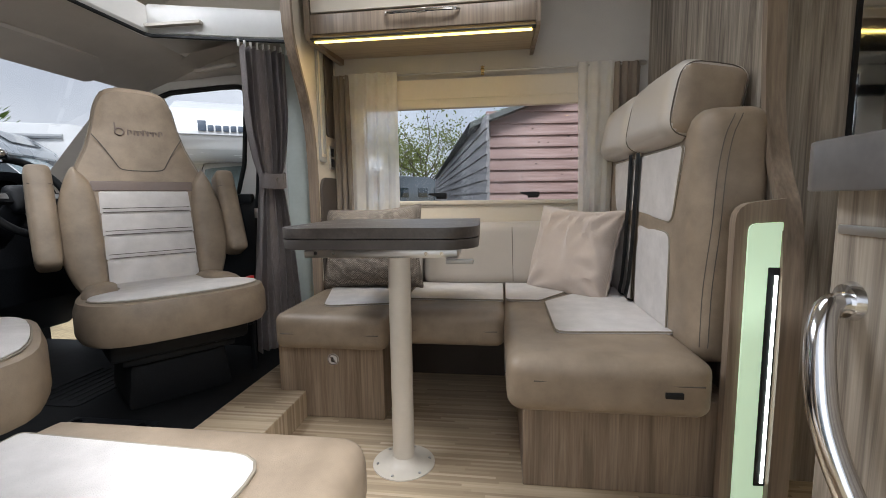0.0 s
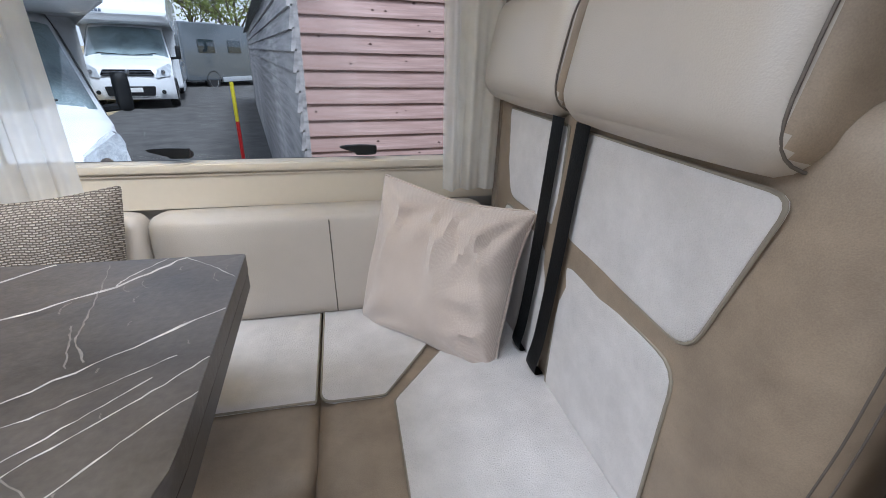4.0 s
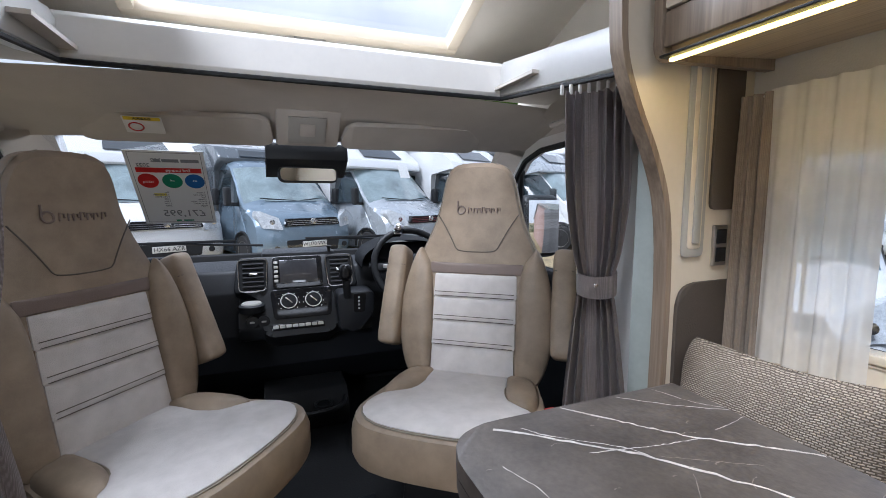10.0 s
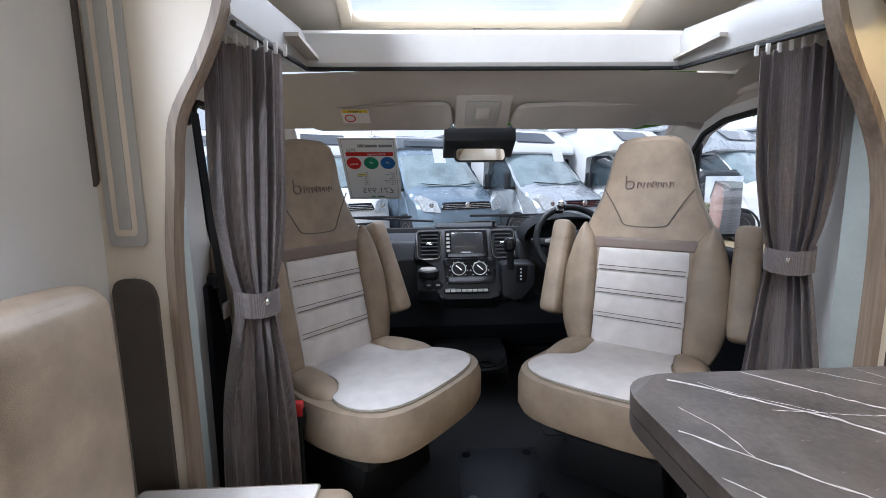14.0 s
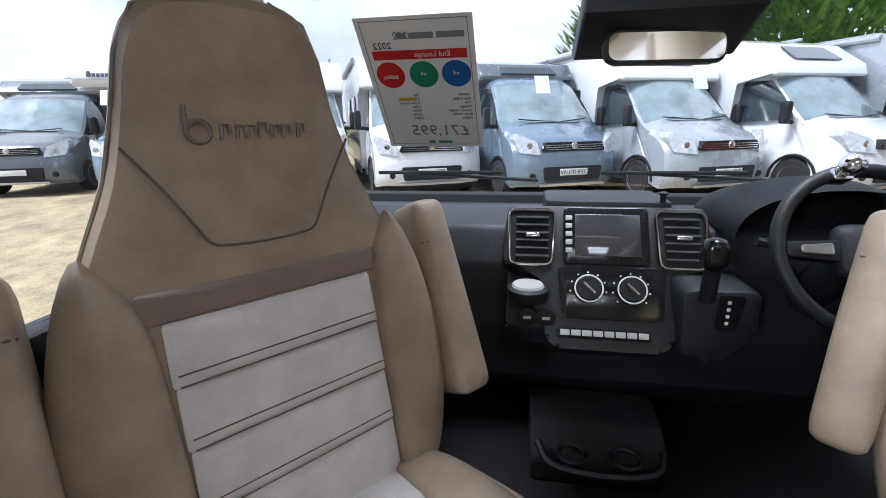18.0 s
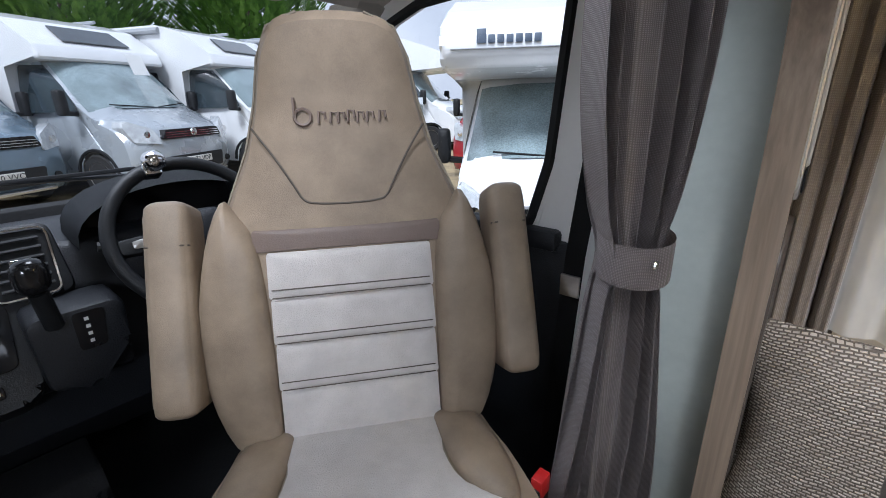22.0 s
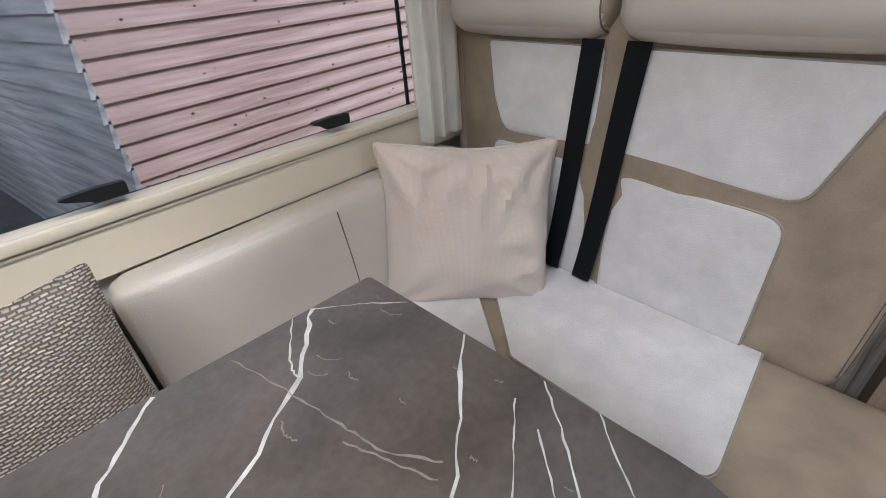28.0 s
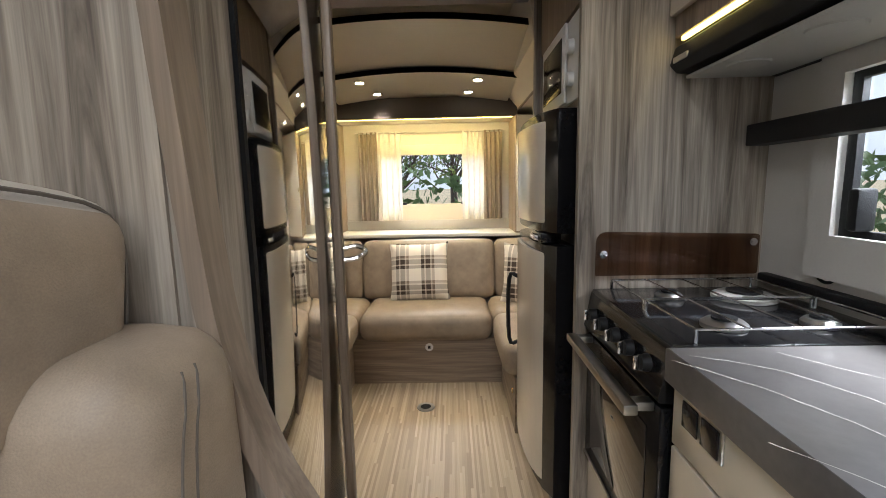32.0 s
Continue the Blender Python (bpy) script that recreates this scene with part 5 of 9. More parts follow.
# overhead locker
lk = thing("overhead_locker", (0, 0, 0), "cream overhead locker with tan trim and warm LED strip", "locker")
part("carcass", prism(rounded([(1.90, 1.60), (1.885, 1.66), (1.885, 2.20), (2.285, 2.20), (2.285, 1.63)], [0.02, 0.02, 0, 0, 0], 3), "x", -0.90, 0.075), M["locker_wood"], lk, "pale wood locker body", smooth=False)
part("side_cheek", prism(rounded([(1.862, 1.585), (1.850, 2.21), (2.287, 2.21), (2.287, 1.60)], [0.035, 0, 0, 0], 4), "x", 0.075, 0.093), M["edge_wood"], lk, smooth=False)
part("side_cheek", prism(rounded([(1.862, 1.585), (1.850, 2.21), (2.287, 2.21), (2.287, 1.60)], [0.035, 0, 0, 0], 4), "x", -0.925, -0.90), M["edge_wood"], lk, smooth=False)
part("lower_rail", box(-0.90, 0.075, 1.868, 1.884, 1.612, 1.695, 0.004), M["edge_wood"], lk, "tan lower rail")
dr = part("locker_door", box(-0.895, 0.07, 1.862, 1.882, 1.70, 2.16, 0.004), M["cream_gloss"], lk, "cream gloss flap door")
part("bottom_edge", box(-0.90, 0.075, 1.855, 1.884, 1.585, 1.592, 0.002), M["black_plastic"], lk)
part("led_strip", box(-0.885, 0.06, 1.872, 1.884, 1.576, 1.584, 0.001), M["led_warm"], lk, "glowing warm LED strip")
hd = part("handle", tube(smooth_path([(-0.56, 1.862, 1.672), (-0.53, 1.845, 1.672), (-0.40, 1.842, 1.672), (-0.27, 1.845, 1.672), (-0.24, 1.862, 1.672)], 5), 0.007, 8), M["chrome"], dr, "chrome bow handle")
part("handle_catch", box(-0.42, -0.38, 1.838, 1.852, 1.664, 1.682, 0.003), M["steel"], hd)


# window curtains
def curtain(name, x0, x1, y, z0, z1, folds, depth, material, label, parent=None, taper=0.0, axis="x", shift=0.0, seed=0, tie=None, n=90):
    """Pleated cloth that hangs from z1 to z0 between x0 and x1; tie = (height, width factor, lean)."""
    rng = random.Random(seed)
    ph = [rng.random() * 6.28 for _ in range(4)]
    rows = []
    for j in range(25):
        s = j / 24
        z = z1 + (z0 - z1) * s
        f, lean = 1.0 - taper * s, shift * s
        if tie:
            tz, tw, tl = tie
            g = math.exp(-((z - tz) / 0.16) ** 2)
            g = g if z > tz else math.exp(-((z - tz) / 0.30) ** 2)
            f *= 1 - (1 - tw) * g
            lean += tl * g
        mid = (x0 + x1) / 2 + lean
        row = []
        for i in range(n + 1):
            u = i / n
            w = math.sin(u * folds * 2 * math.pi + ph[0] + 0.7 * math.sin(s * 2 + ph[1])) + 0.35 * math.sin(u * folds * 4.3 * math.pi + ph[2] + s * 2.0)
            amp = depth * (0.55 + 0.45 * min(1, s * 4)) * (0.8 + 0.3 * math.sin(u * 7 + ph[3]))
            a = mid + (u - 0.5) * (x1 - x0) * f + 0.15 * amp * math.cos(u * folds * 2 * math.pi + ph[0])
            b = y + amp * w
            row.append((a, b, z) if axis == "x" else (b, a, z))
        rows.append(row)
    t = thing(name, (0, 0, 0), label, "curtain")
    part("cloth", sheet(rows), material, t)
    return t


rodt = thing("curtain_rod", (0, 0, 0), "thin brass curtain rod with central bracket over the window", "curtain rod")
part("rod", tube([(-0.99, 2.235, 1.522), (0.60, 2.235, 1.522)], 0.005, 8), M["steel"], rodt)
part("bracket", lathe([(0.006, -0.02), (0.011, -0.016), (0.006, -0.008), (0.012, 0.004), (0.006, 0.014), (0.010, 0.02), (0.0, 0.026)], "z", (-0.16, 2.235, 1.522), 12), M["brass"], rodt)
for x in (-0.995, 0.605):
    part("finial", lathe([(0.0, -0.02), (0.013, -0.012), (0.013, 0.008), (0.006, 0.02)], "x", (x, 2.235, 1.522), 12), M["steel"], rodt)
curtain("net_curtain", -0.865, -0.60, 2.222, 0.79, 1.535, 4, 0.014, M["net"], "sheer white net curtain at the bench window", shift=0.0, seed=3)
curtain("net_curtain", 0.305, 0.50, 2.222, 0.79, 1.535, 3, 0.016, M["net"], "sheer white net curtain at the bench window", seed=7, taper=0.15)
curtain("window_curtain", -0.95, -0.845, 2.225, 0.70, 1.53, 3, 0.018, M["brown_curtain"], "taupe side curtain at the bench window", seed=11)
curtain("window_curtain", 0.475, 0.60, 2.225, 0.72, 1.53, 3, 0.018, M["brown_curtain"], "taupe side curtain at the bench window", seed=12)

# nearside seat by the entrance
ns = thing("side_seat", (0, 0, 0), "taupe leather side seat beside the entrance", "seat")
part("plinth", box(-0.93, -0.40, 0.11, 0.60, 0.0, 0.335, 0.004), M["plinth_wood"], ns, smooth=False)
c = part("seat_cushion", soft(0.64, 0.545, 0.14, 0.045, 12, (0.006, 0.006, 0.0), wrinkle(0.0008, 8, 1)), M["tan_leather"], ns, "taupe leather seat cushion", m=Matrix.Translation((-0.62, 0.383, 0.405)))
top_panel(rounded([(-0.30, -0.24), (0.185, -0.24), (0.185, 0.165), (-0.30, 0.185)], [0.01, 0.02, 0.07, 0.01], 4), 0.073, M["pale_cloth"], c, label="pale woven cloth inset")
part("backrest", soft(0.30, 0.12, 0.56, 0.05, 12, (0.004, 0.012, 0.008)), M["tan_leather"], ns, "taupe leather backrest", m=Matrix.Translation((-0.652, 0.17, 0.745)))


# ---- cab ----
def swivel_chair(m, label):
    """A swivelled cab seat that faces -y in its own axes."""
    t = thing("captain_chair", m, label, "chair", "cab chairs")
    half = [(0.47, 0.17), (0.52, 0.24), (0.62, 0.278), (0.76, 0.292), (0.88, 0.279), (0.97, 0.245), (1.04, 0.215), (1.115, 0.182), (1.205, 0.157), (1.285, 0.140), (1.34, 0.114), (1.364, 0.06)]
    out = smooth_loop([(w, z) for z, w in half] + [(-w, z) for z, w in reversed(half)], 3)

    def lean(p):
        k = 0.018 * max(0.0, (p.z - 1.0)) / 0.4 + 0.045 * (max(0.0, p.z - 1.18) / 0.18) ** 1.5
        return Vector((p.x, p.y + 0.20 + (p.z - 0.5) * 0.20 - k + 0.10 * max(0, abs(p.x) - 0.12) ** 2 * 4, p.z))

    part("backrest", puffed(out, 0.060, 0.085, 8, 0.45, lean), M["tan_leather"], t, "tan leather backrest")

    def on_back(x, z, d=0.064):
        return lean(Vector((x, -d, z)))

    # cloth centre in four ribs
    zs = [0.475, 0.64, 0.737, 0.83, 0.922]
    for a, b in zip(zs, zs[1:]):
        o = rounded([(-0.163, a), (0.163, a), (0.160, b), (-0.160, b)], 0.006, 2)
        pnl = part("fabric_panel", puffed(o, 0.016, 0.01, 4, 0.7, lambda p: lean(Vector((p.x, p.y - 0.056, p.z)))), M["pale_cloth"], t, "pale woven cloth rib")
        for dz in (0.006, 0.022):
            part("seam", tube([on_back(x, a + dz, 0.0725) for x in (-0.155, 0.0, 0.155)], 0.0014, 4), M["stitch"], pnl)
    part("band", puffed(rounded([(-0.182, 0.924), (0.182, 0.924), (0.183, 0.966), (-0.183, 0.966)], 0.006, 2), 0.010, 0.01, 3, 0.7, lambda p: lean(Vector((p.x, p.y - 0.056, p.z)))), M["brown_leather"], t, "dark brown leather band")
    for s in (-1, 1):
        bo = smooth_loop([(s * 0.165, 0.50), (s * 0.19, 0.475), (s * 0.255, 0.52), (s * 0.295, 0.64), (s * 0.302, 0.78), (s * 0.274, 0.93), (s * 0.236, 1.02), (s * 0.212, 1.0), (s * 0.178, 0.94), (s * 0.166, 0.80)], 3)
        part("bolster", puffed(bo, 0.050, 0.02, 6, 0.3, lambda p: lean(Vector((p.x, p.y - 0.045, p.z)))), M["tan_leather"], t, "tan leather side bolster")
        part("edge_piping", tube([on_back(s * w * 1.0, z, 0.018) for z, w in [(zz, ww) for zz, ww in half[5:]]], 0.003, 5), M["piping"], t)
        # raised armrest
        arm = part("armrest", soft(0.080, 0.125, 0.415, 0.022, 10, (0.004, 0.004, 0.004), lambda p, u: Vector((p.x, p.y * (0.8 + 0.25 * (0.5 - p.z)), p.z))), M["tan_leather"], t, "folded-up tan leather armrest", m=Matrix.Translation((s * 0.334, 0.232, 0.820)) @ pose(0, 0, 0, -22, 0, 0))
        part("seam", tube([(0.0385 * -s, -0.05, 0.12), (0.0385 * -s, 0.05, 0.12)], 0.0018, 4), M["stitch"], arm)
        part("cap_seam", tube([(-0.034, -0.0545, 0.12), (0.034, -0.0545, 0.12)], 0.0016, 4), M["stitch"], arm)
        part("hinge", lathe([(0.0, -0.03), (0.03, -0.03), (0.03, 0.03), (0.0, 0.03)], "x", (s * 0.30, 0.27, 0.64), 16), M["black_plastic"], t)
    u = smooth_path([(-0.160, 1.16), (-0.125, 1.105), (-0.096, 1.052), (-0.080, 1.023), (-0.058, 1.014), (0.0, 1.011), (0.058, 1.014), (0.080, 1.023), (0.096, 1.052), (0.125, 1.105), (0.160, 1.16)], 4)
    part("head_seam", tube([on_back(p[0], p[1], 0.060) for p in [(q.x, q.y) for q in u]], 0.0022, 5), M["stitch"], t)
    # embroidered emblem as plain shapes
    em = part("emblem", tube([on_back(-0.066 + 0.015 * math.cos(a), 1.178 + 0.015 * math.sin(a), 0.0605) for a in [k * math.pi / 8 for k in range(16)]], 0.0034, 5, closed=True), M["brown_leather"], t, "dark embroidered emblem")
    part("stroke", tube([on_back(-0.081, 1.178, 0.061), on_back(-0.080, 1.214, 0.061)], 0.0032, 5), M["brown_leather"], em)
    for i, (x, h) in enumerate(((-0.038, 0.022), (-0.016, 0.02), (-0.002, 0.02), (0.016, 0.024), (0.034, 0.02), (0.052, 0.02), (0.075, 0.022))):
        part("stroke", tube([on_back(x, 1.166, 0.061), on_back(x + 0.002, 1.166 + h, 0.061), on_back(x + 0.012, 1.166 + h * 0.9, 0.061), on_back(x + 0.013, 1.166 + h * 0.35, 0.061)], 0.0028, 5), M["brown_leather"], em)
    # seat cushion
    o = smooth_loop([(-0.20, 0.22), (-0.272, 0.10), (-0.30, -0.08), (-0.29, -0.27), (-0.205, -0.365), (0.0, -0.385), (0.205, -0.365), (0.29, -0.27), (0.30, -0.08), (0.272, 0.10), (0.20, 0.22)], 3)
    one = puffed(o, 0.10, 0.065, 9, 0.8)
    for v in one.verts:
        v.co = Vector((v.co.x, v.co.z, 0.440 - v.co.y * (1 if v.co.y > 0 else 0.95) + 0.02 * max(0.0, min(1.0, (-v.co.z - 0.05) / 0.2))))
    under = BVHTree.FromBMesh(one)
    part("seat_cushion", one, M["tan_leather"], t, "tan leather seat cushion")

    def seat_top(x, y):
        hit = under.ray_cast(Vector((x, y, 1.0)), Vector((0, 0, -1)))[0]
        return hit.z if hit else 0.45

    o = smooth_loop([(-0.14, 0.19), (-0.145, 0.04), (-0.17, -0.05), (-0.25, -0.12), (-0.262, -0.25), (-0.18, -0.335), (0.0, -0.355), (0.18, -0.335), (0.262, -0.25), (0.25, -0.12), (0.17, -0.05), (0.145, 0.04), (0.14, 0.19)], 3)
    one = puffed(o, 0.010, 0.004, 8, 0.55)
    for v in one.verts:
        v.co = Vector((v.co.x, v.co.z, seat_top(v.co.x, v.co.z) + 0.002 - v.co.y))
    for turn in range(10):
        bmesh.ops.smooth_vert(one, verts=one.verts, factor=0.5, use_axis_x=False, use_axis_y=False, use_axis_z=True)
    for v in one.verts:
        v.co.z += 0.003
    cl = part("seat_fabric", one, M["pale_cloth"], t, "pale woven cloth seat top")
    part("piping", tube([(x * 1.006, z * 1.006, seat_top(x, z) + 0.003) for x, z in o], 0.0032, 5, closed=True), M["piping"], cl)
    for s in (-1, 1):
        o = smooth_loop([(s * 0.145, 0.17), (s * 0.235, 0.15), (s * 0.268, 0.02), (s * 0.262, -0.09), (s * 0.225, -0.115), (s * 0.172, -0.05), (s * 0.148, 0.05)], 3)
        one = puffed(o, 0.045, 0.01, 5, 0.2)
        for v in one.verts:
            v.co = Vector((v.co.x, v.co.z, seat_top(v.co.x, v.co.z) - 0.012 - v.co.y))
        part("seat_bolster", one, M["tan_leather"], t, "tan leather seat bolster")
    part("seat_pan", box(-0.23, 0.23, -0.24, 0.22, 0.315, 0.385, 0.02), M["black_plastic"], t, "black seat pan")
    part("swivel_plate", box(-0.19, 0.19, -0.19, 0.21, 0.28, 0.315, 0.01), M["black_plastic"], t)
    part("pedestal", prism(rounded([(-0.18, 0.10), (0.18, 0.10), (0.16, 0.28), (-0.16, 0.28)], 0.02, 2), "y", -0.15, 0.2, 0.01), M["rubber"], t, "black seat pedestal")
    part("swivel_lever", tube([(0.20, -0.02, 0.33), (0.26, -0.10, 0.33), (0.29, -0.12, 0.34)], 0.010, 6), M["black_plastic"], t)
    return t


SEAT = Matrix.Diagonal((1.045, 1.0, 1.015, 1.0))
swivel_chair(pose(-1.459, 1.574, 0.0, 0, 0, 52.0) @ SEAT, "tan and pale grey swivelled driver seat with armrests")
swivel_chair(pose(-1.502, 0.612, 0.0, 0, 0, 141.0) @ SEAT, "tan and pale grey swivelled passenger seat with armrests")
for (x, y) in ((-1.215, 1.79), (-1.225, 0.43)):
    bu = thing("belt_buckle", (x, y, 0.10), "red-button black seat belt buckle beside the cab chair", "buckle", "belt buckles")
    part("stalk", box(-0.010, 0.010, -0.012, 0.012, 0.0, 0.39, 0.005), M["black_plastic"], bu)
    part("housing", box(-0.012, 0.012, -0.022, 0.022, 0.37, 0.425, 0.006), M["black_plastic"], bu)
    part("button", box(-0.010, 0.014, -0.018, 0.018, 0.40, 0.445, 0.004), M["red"], bu, "red release button")

# dashboard
da = thing("dashboard", (0, 0, 0), "black moulded dashboard with centre stack", "dashboard")
prof = rounded([(-2.30, 0.42), (-2.26, 0.60), (-2.28, 0.80), (-2.34, 0.90), (-2.50, 0.928), (-3.02, 0.865), (-3.02, 0.20), (-2.55, 0.20)], [0.02, 0.03, 0.04, 0.04, 0.05, 0.0, 0.0, 0.1], 4)
part("body", prism(prof, "y", 0.15, 2.10), M["dash"], da, "black grained dash body")
part("passenger_shelf", box(-2.55, -2.285, 0.20, 0.70, 0.70, 0.745, 0.02), M["black_plastic"], da)
# the stack leans back: its foot stands towards the seats
STACK = Matrix.Translation((-2.315, 0, 0.966)) @ pose(0, 0, 0, 0, -33, 0) @ Matrix.Translation((2.204, 0, -0.975))
st = part("console_panel", prism(rounded([(0.775, 0.80), (0.90, 0.775), (0.90, 0.60), (0.93, 0.575), (1.19, 0.575), (1.225, 0.60), (1.225, 0.775), (1.345, 0.80), (1.335, 0.985), (0.79, 0.985)], [0.03, 0.02, 0.02, 0.02, 0.02, 0.02, 0.02, 0.03, 0.03, 0.03], 3), "x", -2.36, -2.215, 0.015), M["black_plastic"], da, "black centre stack", m=STACK)
XF = -2.214
fr = part("radio_frame", prism(rounded([(0.947, 0.805), (0.947, 0.972), (1.176, 0.972), (1.176, 0.805)], 0.015, 3), "x", XF, XF + 0.010, 0.003), M["black_gloss"], st, "gloss black radio surround")
part("screen", box(XF + 0.010, XF + 0.013, 0.978, 1.152, 0.828, 0.950, 0.002), mat("screen_glass", (0.05, 0.05, 0.055), 0.08, vary=0.2, scale=3, coat=1.0), st, "grey touchscreen")
for i in range(5):
    part("radio_key", box(XF + 0.010, XF + 0.013, 0.953, 0.971, 0.836 + 0.024 * i, 0.850 + 0.024 * i, 0.001), M["grey_plastic"], st)
for y0, y1 in ((0.800, 0.925), (1.200, 1.325)):
    vt = part("air_vent", prism(rounded([(y0, 0.80), (y0 - 0.005, 0.965), (y1, 0.965), (y1 - 0.01, 0.80)], 0.022, 3), "x", XF - 0.002, XF + 0.002, 0.001), M["rubber"], st, "black air vent with chrome rim")
    rim = rounded([(y0, 0.80), (y0 - 0.005, 0.965), (y1, 0.965), (y1 - 0.01, 0.80)], 0.022, 3)
    part("chrome_rim", tube([(XF + 0.007, a, b) for a, b in rim], 0.0042, 6, closed=True), M["chrome"], vt)
    for k in range(6):
        part("slat", box(XF + 0.004, XF + 0.012, y0 + 0.016, y1 - 0.018, 0.822 + 0.023 * k, 0.827 + 0.023 * k), M["slat_grey"], vt)
    part("vent_tab", box(XF + 0.010, XF + 0.018, (y0 + y1) / 2 - 0.02, (y0 + y1) / 2 + 0.02, 0.878, 0.890, 0.003), M["chrome"], vt)
hp = part("heater_panel", prism(rounded([(0.945, 0.655), (0.93, 0.80), (1.215, 0.80), (1.20, 0.655)], 0.02, 3), "x", XF, XF + 0.008, 0.003), M["black_gloss"], st, "gloss black heater panel")
for y in (1.012, 1.122):
    kn = part("heater_dial", lathe([(0.0, 0.0), (0.034, 0.0), (0.034, 0.012), (0.030, 0.018), (0.0, 0.018)], "x", (XF + 0.008, y, 0.735), 24), M["black_plastic"], hp, "round heater dial")
    part("dial_ring", tube([(XF + 0.022, y + 0.036 * math.cos(a), 0.735 + 0.036 * math.sin(a)) for a in [k * math.pi / 12 for k in range(24)]], 0.0022, 5, closed=True), M["white_plastic"], kn)
    part("dial_pointer", tube([(XF + 0.028, y - 0.014, 0.749), (XF + 0.028, y + 0.014, 0.721)], 0.006, 6), M["chrome"], kn)
    for k in range(9):
        a = math.radians(-40 + 32.5 * k)
        part("dial_mark", box(XF + 0.008, XF + 0.0092, y + 0.047 * math.cos(a) - 0.002, y + 0.047 * math.cos(a) + 0.002, 0.735 + 0.047 * math.sin(a) - 0.002, 0.735 + 0.047 * math.sin(a) + 0.002), M["white_plastic"], kn)
sr = part("switch_panel", box(XF - 0.01, XF + 0.012, 0.93, 1.165, 0.603, 0.630, 0.005), M["black_gloss"], st, "row of dash switches")
for k in range(8):
    part("switch", box(XF + 0.012, XF + 0.015, 0.938 + 0.028 * k, 0.962 + 0.028 * k, 0.609, 0.624, 0.002), M["grey_plastic"], sr)
part("ledge", prism(rounded([(-2.30, 0.56), (-2.17, 0.60), (-2.155, 0.66), (-2.19, 0.735), (-2.30, 0.80)], 0.02, 3), "y", 0.795, 1.40, 0.01), M["dash"], da)
cu = part("cup_holder", lathe([(0.0, 0.0), (0.052, 0.0), (0.056, 0.01), (0.056, 0.03), (0.048, 0.036), (0.0, 0.036)], "z", (-2.175, 0.852, 0.735), 24), M["black_plastic"], da, "round cup holder lid")
part("cup_lid", lathe([(0.0, 0.036), (0.044, 0.036), (0.040, 0.042), (0.0, 0.043)], "z", (-2.175, 0.852, 0.735), 24), M["grey_plastic"], cu)
for y in (0.852, 0.901):
    po_ = part("power_socket", lathe([(0.0, 0.0), (0.026, 0.0), (0.026, 0.012), (0.0, 0.014)], "x", (-2.150, y, 0.694), 18), M["black_plastic"], da, "12 V power socket cap")
    part("cap_mark", box(-2.137, -2.135, y - 0.010, y + 0.010, 0.690, 0.698), M["grey_plastic"], po_)
# gear selector
ge = thing("gear_selector", (0.045, -0.015, 0.004), "black gear selector with gloss knob on the dash", "gear lever")
part("console", prism(rounded([(1.245, 0.62), (1.235, 0.80), (1.42, 0.80), (1.41, 0.69), (1.33, 0.60)], 0.03, 3), "x", -2.30, -2.15, 0.015), M["dash"], ge)
part("shaft", tube([(-2.14, 1.285, 0.78), (-2.11, 1.275, 0.87)], 0.018, 10), M["black_plastic"], ge)
part("knob", soft(0.055, 0.06, 0.075, 0.026, 6), M["black_gloss"], ge, m=Matrix.Translation((-2.105, 1.272, 0.905)))
gp = part("gate_plate", prism(rounded([(1.315, 0.70), (1.315, 0.79), (1.375, 0.79), (1.365, 0.70)], 0.01, 2), "x", -2.149, -2.146), M["black_gloss"], ge)
for k in range(4):
    part("gate_mark", box(-2.1455, -2.1445, 1.335, 1.343, 0.715 + 0.018 * k, 0.723 + 0.018 * k), M["white_plastic"], gp)
# instrument binnacle and steering wheel
bi = thing("instrument_binnacle", (0, 0, 0), "black hooded instrument cluster behind the wheel", "instrument cluster")
grid = []
for i in range(17):
    a = math.pi * i / 16
    r = 0.235
    y, z = 1.60 - r * math.cos(a), 0.90 + 0.13 * math.sin(a) ** 0.8
    grid.append([(-2.22, y, z), (-2.40, y, z + 0.015), (-2.60, 1.60 + (y - 1.60) * 0.9, z - 0.03)])
part("hood", sheet(grid, thick=0.012), M["dash"], bi)
part("dial_panel", prism(rounded([(1.39, 0.89), (1.39, 1.00), (1.81, 1.00), (1.81, 0.89)], 0.06, 4), "x", -2.42, -2.40), M["black_gloss"], bi)
sw = thing("steering_wheel", pose(-2.10, 1.590, 0.915, 0, -28, 0), "black leather steering wheel with silver spokes and chrome knob", "steering wheel")
R = 0.188
part("rim", tube([(0.0, R * math.cos(a), R * math.sin(a)) for a in [k * math.pi / 20 for k in range(40)]], 0.0165, 10, closed=True), M["black_plastic"], sw, "black leather rim")
part("hub", soft(0.06, 0.15, 0.13, 0.03, 8, (0.01, 0, 0)), M["dash"], sw, "black hub", m=Matrix.Translation((-0.005, 0, -0.005)))
for s in (-1, 1):
    sp = part("spoke", prism(rounded([(s * 0.06, 0.02), (s * 0.175, 0.015), (s * 0.175, -0.02), (s * 0.06, -0.03)], 0.008, 2), "x", -0.018, 0.014, 0.004), M["black_plastic"], sw)
    part("spoke_trim", prism(rounded([(s * 0.085, 0.012), (s * 0.150, 0.006), (s * 0.150, -0.012), (s * 0.085, -0.016)], 0.006, 2), "x", 0.015, 0.019, 0.002), M["steel"], sp, "silver spoke trim with buttons")
